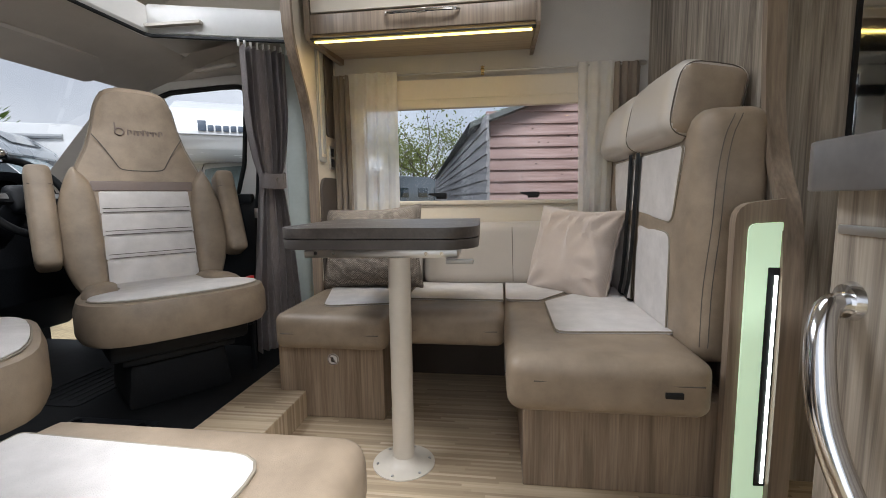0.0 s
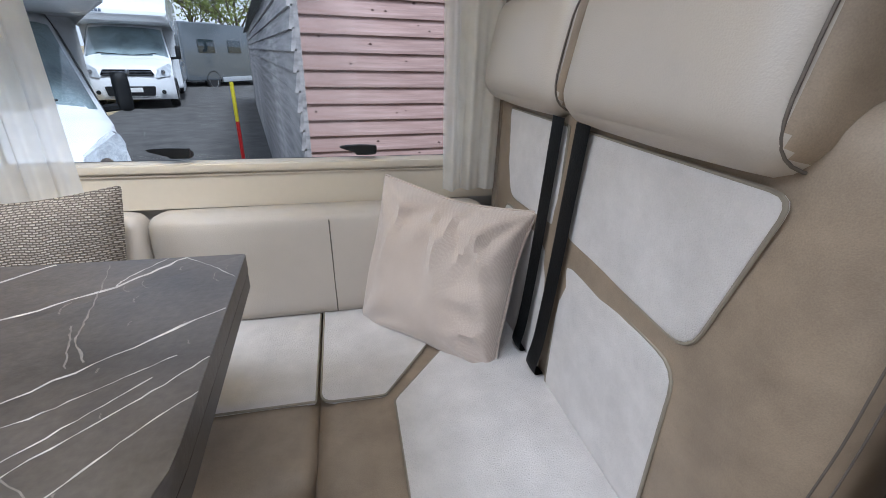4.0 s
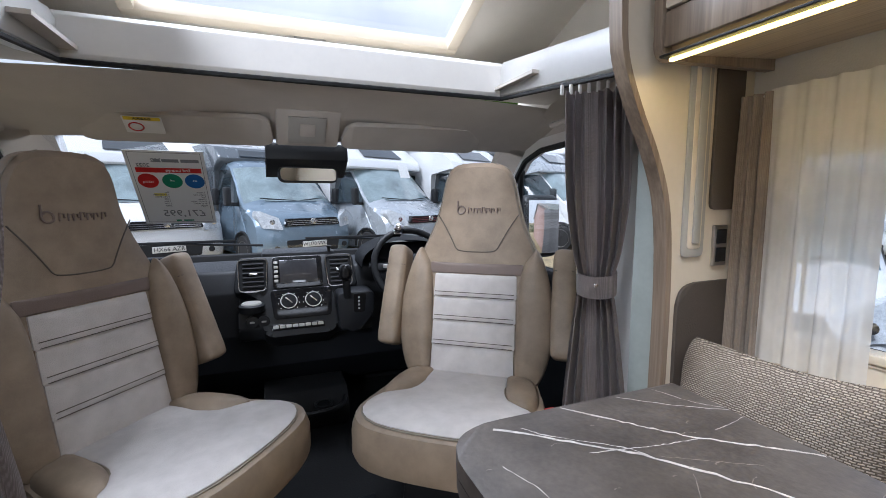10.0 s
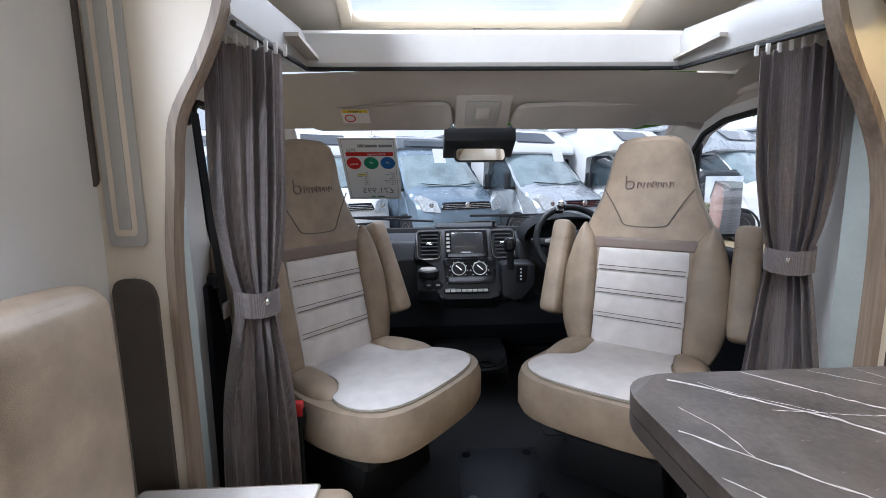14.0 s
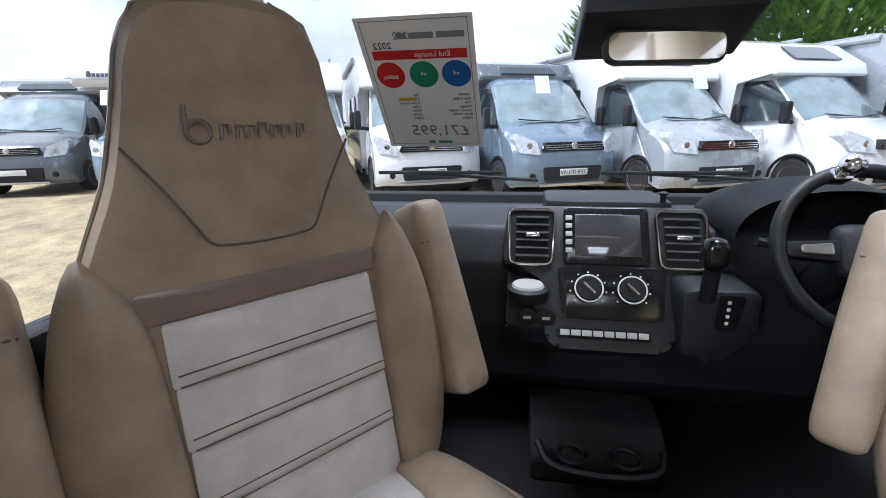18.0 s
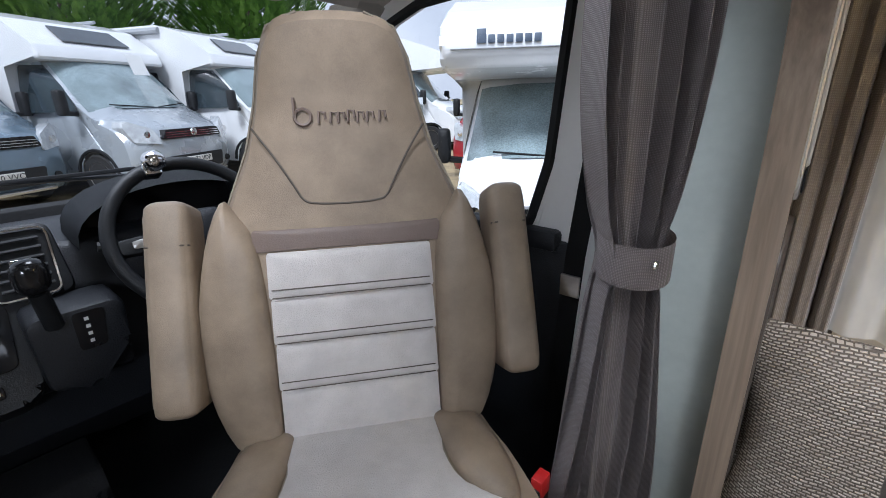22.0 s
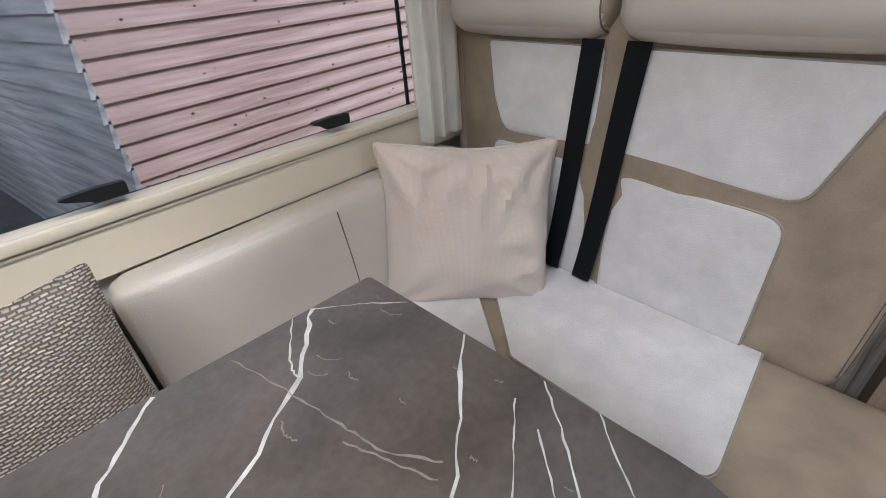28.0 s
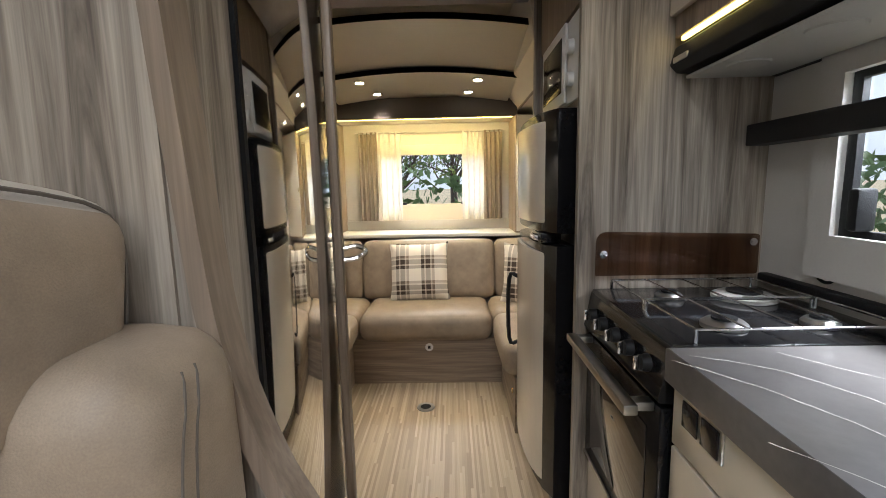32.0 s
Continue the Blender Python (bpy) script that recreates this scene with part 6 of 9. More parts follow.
part("lower_spoke", prism(rounded([(-0.035, -0.05), (0.035, -0.05), (0.025, -0.175), (-0.025, -0.175)], 0.01, 2), "x", -0.014, 0.010, 0.004), M["steel"], sw)
kb = part("wheel_knob", lathe([(0.0, -0.03), (0.016, -0.022), (0.026, 0.0), (0.022, 0.014), (0.012, 0.024), (0.0, 0.026)], "x", (0.055, -0.055, 0.178), 20), M["chrome"], sw, "chrome steering knob")
part("knob_clamp", box(-0.01, 0.03, -0.075, -0.035, 0.155, 0.185, 0.006), M["chrome"], kb)
for s, y in ((-1, -0.13), (1, 0.13)):
    part("stalk", tube([(-0.05, s * 0.05, 0.0), (-0.06, s * 0.2, 0.03)], [0.008, 0.012], 8), M["black_plastic"], sw)
part("column", tube([(-0.02, 0, -0.01), (-0.30, 0, -0.08)], 0.05, 14), M["dash"], sw)
# dash top tray, phone clip and wiper
tr = thing("dash_tray", (0, 0, 0), "black storage tray on the dash top", "tray")
part("tray", prism(rounded([(-2.56, 0.90), (-2.34, 0.90), (-2.33, 1.25), (-2.56, 1.25)], 0.03, 3), "z", 0.925, 0.978, 0.01), M["dash"], tr)
part("clip", lathe([(0.0, 0.0), (0.008, 0.0), (0.008, 0.02), (0.014, 0.028), (0.0, 0.034)], "z", (-2.34, 1.22, 0.975), 12), M["black_plastic"], tr)
for y0, y1 in ((0.30, 0.90), (1.25, 1.85)):
    wp = thing("wiper", (0, 0, 0), "black windscreen wiper resting at the glass base", "wiper", "windscreen wipers")
    part("arm", tube([(-2.98, y1, 0.955), (-2.93, y0, 0.995)], 0.008, 6), M["black_plastic"], wp)
    part("blade", box(-2.945, -2.93, y0 - 0.1, y0 + 0.45, 0.985, 1.0, 0.003), M["rubber"], wp)
lw = thing("lower_console", (0, 0, 0), "black lower console with bottle holders", "console")
part("moulding", prism(rounded([(-2.45, 0.10), (-2.20, 0.10), (-2.18, 0.20), (-2.28, 0.28), (-2.45, 0.30)], 0.03, 3), "y", 0.88, 1.28, 0.01), M["rubber"], lw)
part("rim", tube(smooth_path([(-2.19, 0.90, 0.26), (-2.12, 0.94, 0.24), (-2.10, 1.08, 0.235), (-2.12, 1.22, 0.24), (-2.19, 1.26, 0.26)], 4), 0.012, 6), M["black_plastic"], lw)
for y in (1.0, 1.15):
    part("bottle_ring", tube([(-2.16 + 0.04 * math.cos(a), y + 0.04 * math.sin(a), 0.25) for a in [k * math.pi / 8 for k in range(16)]], 0.007, 5, closed=True), M["black_plastic"], lw)
# floor mats and moulded details
for y0, y1 in ((0.95, 1.28),):
    cp = thing("floor_cover", (0, 0, 0), "black floor cover plate with corner screws", "floor mat")
    part("plate", box(-1.62, -1.28, y0, y1, 0.10, 0.106, 0.003), M["dash"], cp)
    for x in (-1.58, -1.32):
        for y in (y0 + 0.04, y1 - 0.04):
            part("screw_cup", lathe([(0.0, 0.106), (0.018, 0.106), (0.018, 0.109), (0.008, 0.108), (0.0, 0.108)], "z", (x, y, 0.0), 14), M["black_gloss"], cp)
for i, (x0, x1, y0, y1) in enumerate(((-1.98, -1.70, 1.35, 1.75), (-2.05, -1.70, 0.35, 0.85))):
    mt = thing("rubber_mat", (0, 0, 0), "black ribbed rubber footwell mat", "floor mat", "footwell mats")
    part("mat", prism(rounded([(x0, y0), (x1, y0), (x1, y1), (x0, y1)], 0.03, 3), "z", 0.10, 0.106, 0.003), M["rubber"], mt)
    for k in range(6):
        part("rib", box(x0 + 0.03 + 0.042 * k, x0 + 0.042 + 0.042 * k, y0 + 0.04, y1 - 0.04, 0.106, 0.110, 0.002), M["rubber"], mt)
# mirror, camera housing, dome lamp, visors
rm = thing("rear_view_mirror", pose(-2.105, 1.118, 1.350, 0, -8, 8), "black interior rear-view mirror on the windscreen", "mirror")
part("housing", prism(rounded([(-0.13, -0.034), (-0.13, 0.034), (0.13, 0.034), (0.13, -0.034)], 0.026, 4), "x", -0.022, 0.0, 0.008), M["black_plastic"], rm)
part("glass", prism(rounded([(-0.122, -0.028), (-0.122, 0.028), (0.122, 0.028), (0.122, -0.028)], 0.022, 4), "x", 0.0005, 0.003), M["mirror"], rm)
part("stem", tube([(-0.02, 0, 0.0), (-0.05, 0, 0.10)], 0.012, 8), M["black_plastic"], rm)
ch = thing("camera_housing", (0, 0, 0), "black camera housing behind the mirror", "camera housing")
part("housing", prism(rounded([(-2.30, 1.36), (-2.07, 1.485), (-2.05, 1.41), (-2.20, 1.34)], 0.01, 2), "y", 0.94, 1.285, 0.012), M["black_plastic"], ch)
dl = thing("dome_lamp", (0, 0, 0.028), "beige cab lamp console with clear lens", "ceiling light")
part("console", prism(rounded([(-2.06, 1.462), (-1.90, 1.585), (-1.87, 1.555), (-2.02, 1.435)], 0.01, 2), "y", 0.985, 1.235, 0.015), M["cab_plastic"], dl)
part("lens", prism(rounded([(-2.005, 1.458), (-1.905, 1.540), (-1.885, 1.532), (-1.995, 1.442)], 0.006, 2), "y", 1.03, 1.18, 0.006), M["grey_plastic"], dl)
part("switch", prism(rounded([(-1.965, 1.478), (-1.925, 1.512), (-1.905, 1.510), (-1.955, 1.466)], 0.004, 2), "y", 1.075, 1.135, 0.003), M["cab_plastic"], dl)
for y0, y1, lab in ((0.33, 0.98, "beige sun visor with airbag sticker"), (1.24, 1.89, "beige sun visor above the wheel")):
    sv = thing("sun_visor", (0, 0, 0.03), lab, "sun visor", "sun visors")
    o = rounded([(y0, 0.0), (y0 + 0.02, 0.15), (y1 - 0.02, 0.165), (y1, 0.0)], 0.04, 4)
    one = prism([(a, b) for a, b in o], "x", 0.0, 0.022, 0.008)
    for v in one.verts:
        v.co = Vector((-2.035 + v.co.z * 0.86 + v.co.x * 0.5, v.co.y, 1.448 + v.co.z * 0.52 - v.co.x * 0.86))
    part("flap", one, M["cab_plastic"], sv)
    part("thumb_slot", box(-2.0, -1.985, (y0 + y1) / 2 + 0.05, (y0 + y1) / 2 + 0.10, 1.452, 1.462, 0.003), M["brown_panel"], sv)
    if y0 < 1:
        sk = part("airbag_sticker", prism(rounded([(0.485, 0.06), (0.485, 0.15), (0.605, 0.15), (0.605, 0.06)], 0.004, 2), "x", 0.0, 0.001), M["white_plastic"], sv, "white airbag warning sticker", m=Matrix(((0.5, 0, 0.86, -2.022), (0, 1, 0, 0), (-0.86, 0, 0.52, 1.425), (0, 0, 0, 1))))
        part("yellow_band", box(0.001, 0.0016, 0.49, 0.60, 0.130, 0.147), mat("yellow", (0.75, 0.55, 0.02), 0.5), sk)
        part("red_ring", tube([(0.002, 0.52 + 0.022 * math.cos(a), 0.095 + 0.022 * math.sin(a)) for a in [k * math.pi / 8 for k in range(16)]], 0.003, 4, closed=True), M["red"], sk)
        lettering("AIRBAG", 0.016, pose(0.0022, 0.545, 0.1385, 90, 0, 90), M["black_plastic"], sk, "word")
# grab handles on the cant rails
for y in (0.21, 2.04):
    gh = thing("grab_handle", (0, 0, 0), "beige cab roof grab handle", "handle", "cab grab handles")
    part("bar", tube(smooth_path([(-1.58, y, 1.545), (-1.55, y + (0.03 if y < 1 else -0.03), 1.53), (-1.40, y + (0.03 if y < 1 else -0.03), 1.545), (-1.37, y, 1.56)], 4), 0.011, 8), M["cab_plastic"], gh)
# wing mirrors seen through the door glass
for s, y in ((1, 2.38), (-1, -0.14)):
    wm = thing("wing_mirror", (0, 0, 0), "black wing mirror outside the cab door", "mirror", "wing mirrors")
    part("shell", soft(0.12, 0.24, 0.36, 0.05, 8), M["black_plastic"], wm, m=Matrix.Translation((-2.2, y, 1.08)))
    part("arm", tube([(-2.22, y - s * 0.1, 0.98), (-2.22, y - s * 0.26, 0.96)], 0.03, 8), M["black_plastic"], wm)
    part("glass", box(-2.138, -2.135, y - 0.1, y + 0.1, 0.93, 1.23, 0.002), M["mirror"], wm)

# cab curtains, tied back
def tied(name, x, y, sgn, label, seed, tz=0.985):
    rng = random.Random(seed)
    ph = [rng.random() * 6.28 for _ in range(5)]
    t = thing(name, (0, 0, 0), label, "curtain", "cab curtains")
    path = smooth_path([(0.094, 1.56), (0.094, 1.45), (0.092, tz + 0.265), (0.072, tz + 0.095), (0.050, tz), (0.064, tz - 0.105), (0.092, 0.62), (0.106, 0.42), (0.112, 0.17)], 5)
    rows = []
    for p in path:
        w, z = p[0], p[1]
        row = []
        drop = (1.6 - z)
        for i in range(81):
            u = i / 80
            k = math.sin(u * 7 * 2 * math.pi + ph[0] + 1.0 * math.sin(z * 5 + ph[1])) + 0.4 * math.sin(u * 17 * math.pi + ph[2] + z * 4)
            amp = 0.021 * (0.6 + 0.5 * math.sin(u * 9 + ph[3])) * (0.7 + w / 0.12 * 0.5)
            along = (u - 0.5) * 2 * w
            row.append((x + along * 0.70 - amp * k * 0.75 - 0.006 * drop, y + sgn * (along * 0.75) + amp * k * sgn * 0.8 + sgn * 0.03 * drop, z))
        rows.append(row)
    part("cloth", sheet(rows, thick=0.002), M["grey_curtain"], t, "grey woven curtain cloth")
    ring = [(x + 0.060 * 0.68 * math.cos(a) - 0.052 * 0.73 * math.sin(a), y + sgn * (0.02 + 0.060 * 0.73 * math.cos(a) + 0.052 * 0.68 * math.sin(a)), tz + 0.01 * math.sin(a)) for a in [k * math.pi / 12 for k in range(24)]]
    band = sheet([[(px, py, pz + dz) for px, py, pz in ring + ring[:1]] for dz in (-0.034, 0.0, 0.034)], thick=0.003)
    tb_ = part("tie_back", band, M["grey_curtain"], t, "grey cloth tie-back band")
    part("popper", lathe([(0.0, 0.0), (0.008, 0.0), (0.007, 0.003), (0.0, 0.004)], "x", (x + 0.044, y - sgn * 0.02, tz), 12), M["chrome"], tb_)
    for k in range(9):
        u = (k + 0.5) / 9 - 0.5
        part("glider", box(x + u * 0.16 - 0.004, x + u * 0.16 + 0.004, y + sgn * u * 0.17 - 0.005, y + sgn * u * 0.17 + 0.005, 1.555, 1.585, 0.002), M["white_plastic"], t)
    return t


tied("cab_curtain", -1.125, 1.865, 1, "grey cloth cab curtain tied back by the driver seat", 4)
tied("cab_curtain", -1.115, 0.395, -1, "grey cloth cab curtain tied back by the passenger seat", 8, 0.905)
for y, s in ((2.06, 1), (0.19, -1)):
    sb = thing("cab_seat_belt", (0, 0, 0), "black cab seat belt hanging at the door pillar", "seat belt", "cab seat belts")
    part("webbing", sheet([[(-1.265, y, 1.42), (-1.220, y, 1.42)], [(-1.315, y - s * 0.01, 0.9), (-1.270, y - s * 0.01, 0.9)], [(-1.335, y - s * 0.04, 0.35), (-1.290, y - s * 0.04, 0.35)]], thick=0.003), M["black_plastic"], sb)
    part("guide", soft(0.05, 0.03, 0.09, 0.014, 5), M["black_plastic"], sb, m=Matrix.Translation((-1.243, y + s * 0.028, 1.43)))
    part("tongue", box(-1.320, -1.275, y - s * 0.016 - 0.004, y - s * 0.016 + 0.004, 0.80, 0.85, 0.002), M["steel"], sb)

# price notice hung inside the windscreen, seen from behind
pn = thing("price_notice", Matrix.Translation((0, 0, 0)), "white price notice with red band hanging inside the windscreen", "sign")
# its own axes: x across, y up, z towards the windscreen (its printed face)
across = Vector((0.02, 0.28, 0.0)).normalized()
upw = Vector((0.235, 0.0, 0.275)).normalized()
face = across.cross(upw).normalized()
centre = Vector((-2.215, 0.572, 1.285))
pn.matrix_basis = Matrix(((across.x, upw.x, face.x, centre.x), (across.y, upw.y, face.y, centre.y), (across.z, upw.z, face.z, centre.z), (0, 0, 0, 1)))
part("card", box(-0.140, 0.140, -0.195, 0.195, -0.0008, 0.0008), mat("card", (0.72, 0.74, 0.76), 0.35, vary=0.03), pn, "white laminated card")
INK, RED, BLUE, GREEN = mat("ink", (0.06, 0.08, 0.12), 0.5), M["red"], mat("blue_dot", (0.02, 0.13, 0.42), 0.4), mat("green_dot", (0.02, 0.25, 0.14), 0.4)
GREYINK, YEL = mat("grey_ink", (0.22, 0.24, 0.27), 0.5), mat("yellow_mark", (0.75, 0.65, 0.03), 0.5)


def mirrored(x, y, z=0.0012):
    """Print that reads from outside: turned over as seen from the cab."""
    return Matrix(((-1, 0, 0, x), (0, 1, 0, y), (0, 0, 1, z), (0, 0, 0, 1)))


band_ = part("red_band", box(-0.115, 0.120, 0.088, 0.112, 0.0008, 0.0012), RED, pn)
for x0, x1 in ((-0.015, 0.045), (0.052, 0.118), (-0.045, -0.02)):
    part("word_bar", box(x0, x1, 0.140, 0.155, 0.0008, 0.0014), GREYINK, pn)
lettering("282", 0.026, mirrored(-0.035, 0.148), GREYINK, pn, "number")
lettering("2022", 0.024, mirrored(-0.085, 0.124), INK, pn, "year")
lettering("End Lounge", 0.019, mirrored(0.035, 0.100, 0.0015), M["white_plastic"], pn, "word")
for x, c, tx in ((-0.082, RED, "3650kg"), (0.005, GREEN, "x4"), (0.088, BLUE, "x4")):
    dt = part("disc", lathe([(0.0, 0.0008), (0.037, 0.0008), (0.037, 0.0012), (0.0, 0.0012)], "z", (x, 0.045, 0.0), 28), c, pn)
    lettering(tx, 0.016 if len(tx) < 4 else 0.014, mirrored(x, 0.048 if len(tx) < 4 else 0.04, 0.0016), M["white_plastic"], pn, "figure")
for i, (l, r) in enumerate((("Fiat", "Chassis:"), ("2.2 Automatic", "Engine Size:"), ("Turbo Diesel", "Fuel"), ("1,900", "Mileage"), ("7.30m", "Overall Length"), ("2.30m", "Body Width"), ("2.88m", "Height"))):
    y = -0.015 - 0.0125 * i
    lettering(r, 0.0105, mirrored(0.118, y), GREYINK, pn, "word", align="LEFT")
    lettering(l, 0.0105, mirrored(-0.02, y), GREYINK, pn, "word", align="LEFT")
part("highlight", box(-0.075, -0.028, -0.0335, -0.0215, 0.0007, 0.00105), YEL, pn)
lettering("£71,995", 0.052, mirrored(0.02, -0.135), GREYINK, pn, "price")
for x in (-0.02, 0.01, 0.03):
    part("logo_bar", box(x, x + 0.02, -0.180, -0.172, 0.0008, 0.0013), GREEN, pn)
part("frame_line", holed(-0.128, 0.128, -0.186, 0.186, [(-0.126, 0.126, -0.184, 0.184)], 0.0008, 0.0011, "z"), GREYINK, pn, smooth=False)


# ---- kitchen ----
# the whole kitchen row is set out from KS along the side wall
KS = 0.085
KX0, KX1, KF = 0.300, 0.900, 0.590
ku = thing("kitchen_unit", (KS, 0, 0), "cream-fronted kitchen base unit with wood end panel", "cabinet")
part("carcass", box(KX0 + 0.012, KX1, Y_NEAR + 0.003, KF - 0.02, 0.08, 0.902), M["edge_wood"], ku, smooth=False)
part("end_panel", box(KX0, KX0 + 0.012, Y_NEAR + 0.003, KF + 0.004, 0.0, 0.902, 0.003), M["panel_wood"], ku, "wood-grain end panel", smooth=False)
part("plinth", box(KX0 + 0.012, 1.40, Y_NEAR + 0.003, KF - 0.035, 0.0, 0.08), M["edge_wood"], ku, smooth=False)
for z0, z1 in ((0.772, 0.898), (0.530, 0.766), (0.085, 0.524)):
    d = part("drawer_front", box(KX0 + 0.016, KX1 - 0.002, KF - 0.019, KF, z0, z1, 0.003), M["cream_gloss"], ku, "cream gloss drawer front")
    if z0 < 0.7:
        part("handle", prism([(KX0 + 0.095, KF), (KX0 + 0.095, KF + 0.032), (KX1 - 0.115, KF + 0.032), (KX1 - 0.115, KF), (KX1 - 0.133, KF), (KX1 - 0.133, KF + 0.018), (KX0 + 0.113, KF + 0.018), (KX0 + 0.113, KF)], "z", z1 - 0.045, z1 - 0.025), M["steel"], d, "brushed steel bar handle")
        lx = 0.63
        lz = 0.62 if z0 > 0.3 else 0.461
        lo = part("lock", box(lx - 0.019, lx + 0.019, KF, KF + 0.004, lz - 0.019, lz + 0.019, 0.002), M["steel"], d, "square push-button lock")
        part("button", lathe([(0.0, 0.0), (0.009, 0.0), (0.009, 0.004), (0.0, 0.005)], "y", (lx, KF + 0.004, lz), 14), M["brass"], lo)
    else:
        so = part("socket", box(0.738, 0.856, KF, KF + 0.006, 0.828, 0.888, 0.003), M["steel"], d, "double socket in a steel plate")
        for x in (0.768, 0.826):
            part("socket_insert", box(x - 0.024, x + 0.024, KF + 0.006, KF + 0.009, 0.834, 0.882, 0.003), M["black_gloss"], so)
gh = thing("entrance_grab_handle", (-0.020, 0, 0), "curved chrome grab handle on the kitchen end", "handle")
part("bar", tube(smooth_path([(0.404, 0.552, 0.748), (0.372, 0.545, 0.738), (0.350, 0.52, 0.69), (0.345, 0.49, 0.60), (0.365, 0.445, 0.50), (0.404, 0.40, 0.41)], 6), [0.013 + 0.004 * math.sin(math.pi * k / 30) for k in range(31)], 14), M["chrome"], gh)
for y, z in ((0.552, 0.748), (0.40, 0.41)):
    part("mount", lathe([(0.0, 0.0), (0.026, 0.0), (0.022, -0.010), (0.0, -0.012)], "x", (0.4045, y, z), 18), M["chrome"], gh)
sp = thing("end_strip", (-0.020, 0, 0), "steel trim strip on the kitchen end panel", "trim")
part("strip", box(0.3995, 0.4045, 0.30, 0.58, 0.834, 0.846, 0.001), M["steel"], sp)

wt = thing("worktop", (KS, 0, 0), "dark grey marble-effect worktop with white veins", "worktop")
wo = rounded([(KX0 - 0.045, Y_NEAR + 0.003), (KX0 - 0.045, KF + 0.012), (0.912, KF + 0.012), (0.912, Y_NEAR + 0.003)], [0, 0.03, 0.0, 0], 4)
ktop = part("slab", prism(wo, "z", 0.890, 0.955, 0.003), mat("grey_stone", (0.165, 0.155, 0.15), 0.32, vary=0.25, scale=7), wt)
KTZ = TZ
for i, (pts_, w) in enumerate((([(0.87, 0.58), (0.80, 0.47), (0.66, 0.40), (0.48, 0.36)], 0.0014), ([(0.85, 0.62), (0.72, 0.53), (0.58, 0.48), (0.42, 0.50)], 0.0016), ([(0.88, 0.42), (0.76, 0.33), (0.68, 0.22)], 0.0010), ([(0.60, 0.63), (0.52, 0.57), (0.42, 0.55)], 0.0012))):
    one = vein(pts_, w, None, seed=90 + i)
    for v in one.verts:
        v.co.z = 0.9557
    part("vein", one, M["vein"], ktop, smooth=False)
sk = thing("sink", (KS - 0.14, 0, 0), "round stainless sink bowl set in the worktop", "sink")
part("bowl", lathe([(0.165, 0.957), (0.172, 0.961), (0.160, 0.962), (0.150, 0.957), (0.140, 0.957), (0.0, 0.9565)], "z", (0.60, 0.34, 0.0), 36), M["steel"], sk)
part("basin", lathe([(0.145, 0.9625), (0.143, 0.9635), (0.03, 0.963), (0.0, 0.963)], "z", (0.60, 0.34, 0.0), 36), M["black_gloss"], sk)
tp = thing("tap", (KS - 0.09, 0, 0), "chrome swivel tap behind the sink", "tap")
part("base", lathe([(0.0, 0.955), (0.028, 0.955), (0.026, 0.975), (0.02, 1.03), (0.0, 1.035)], "z", (0.84, 0.19, 0.0), 20), M["chrome"], tp)
part("spout", tube(smooth_path([(0.84, 0.19, 1.01), (0.82, 0.215, 1.06), (0.75, 0.27, 1.065), (0.69, 0.30, 1.03)], 5), 0.012, 10), M["chrome"], tp)
part("lever", tube([(0.84, 0.19, 1.035), (0.86, 0.16, 1.075)], 0.008, 8), M["chrome"], tp)

# cooker
ck = thing("cooker", (KS, -0.02, 0.012), "black gas hob and oven with steel handle", "cooker")
OX0, OX1 = 0.914, 1.392
part("body", box(OX0, OX1, Y_NEAR + 0.024, 0.585, 0.42, 0.905, 0.004), M["black_plastic"], ck)
part("control_panel", prism(rounded([(0.585, 0.825), (0.632, 0.83), (0.612, 0.935), (0.585, 0.94)], 0.006, 2), "x", OX0, OX1), M["black_gloss"], ck, "gloss black control panel")
ht = part("hob", box(OX0, OX1, Y_NEAR + 0.024, 0.612, 0.906, 0.945, 0.008), M["black_gloss"], ck, "gloss black hob top")
for i in range(5):
    x = 0.98 + 0.085 * i
    kb = part("control_knob", lathe([(0.0, 0.0), (0.019, 0.0), (0.017, 0.018), (0.0, 0.020)], "y", (x, 0.622, 0.885), 16), M["black_plastic"], ck)
    part("knob_grip", box(x - 0.004, x + 0.004, 0.642, 0.654, 0.870, 0.900, 0.003), M["chrome"], kb)
for x, y, r in ((1.02, 0.45, 0.045), (1.26, 0.45, 0.035), (1.02, 0.25, 0.035), (1.25, 0.26, 0.075)):
    bn = part("burner", lathe([(0.0, 0.946), (r, 0.946), (r, 0.955), (r * 0.8, 0.962), (0.0, 0.963)], "z", (x, y, 0.0), 24), M["steel"] if r < 0.07 else M["grey_plastic"], ht, "round burner cap")
    part("burner_ring", lathe([(r * 0.55, 0.963), (r * 0.55, 0.968), (0.0, 0.969)], "z", (x, y, 0.0), 20), M["black_plastic"], bn)
for x0, x1 in ((0.925, 1.145), (1.155, 1.375)):
    tv = part("pan_support", tube([(x0, 0.16, 0.972), (x1, 0.16, 0.972), (x1, 0.56, 0.972), (x0, 0.56, 0.972)], 0.003, 6, closed=True), M["chrome"], ht, "chrome wire pan support")
    for y in (0.26, 0.36, 0.46):
        part("wire", tube([(x0, y, 0.972), (x1, y, 0.972)], 0.0026, 6), M["chrome"], tv)
    for x, y in ((x0, 0.16), (x1, 0.16), (x0, 0.56), (x1, 0.56)):
        part("foot", tube([(x, y, 0.972), (x, y, 0.946)], 0.004, 6), M["chrome"], tv)
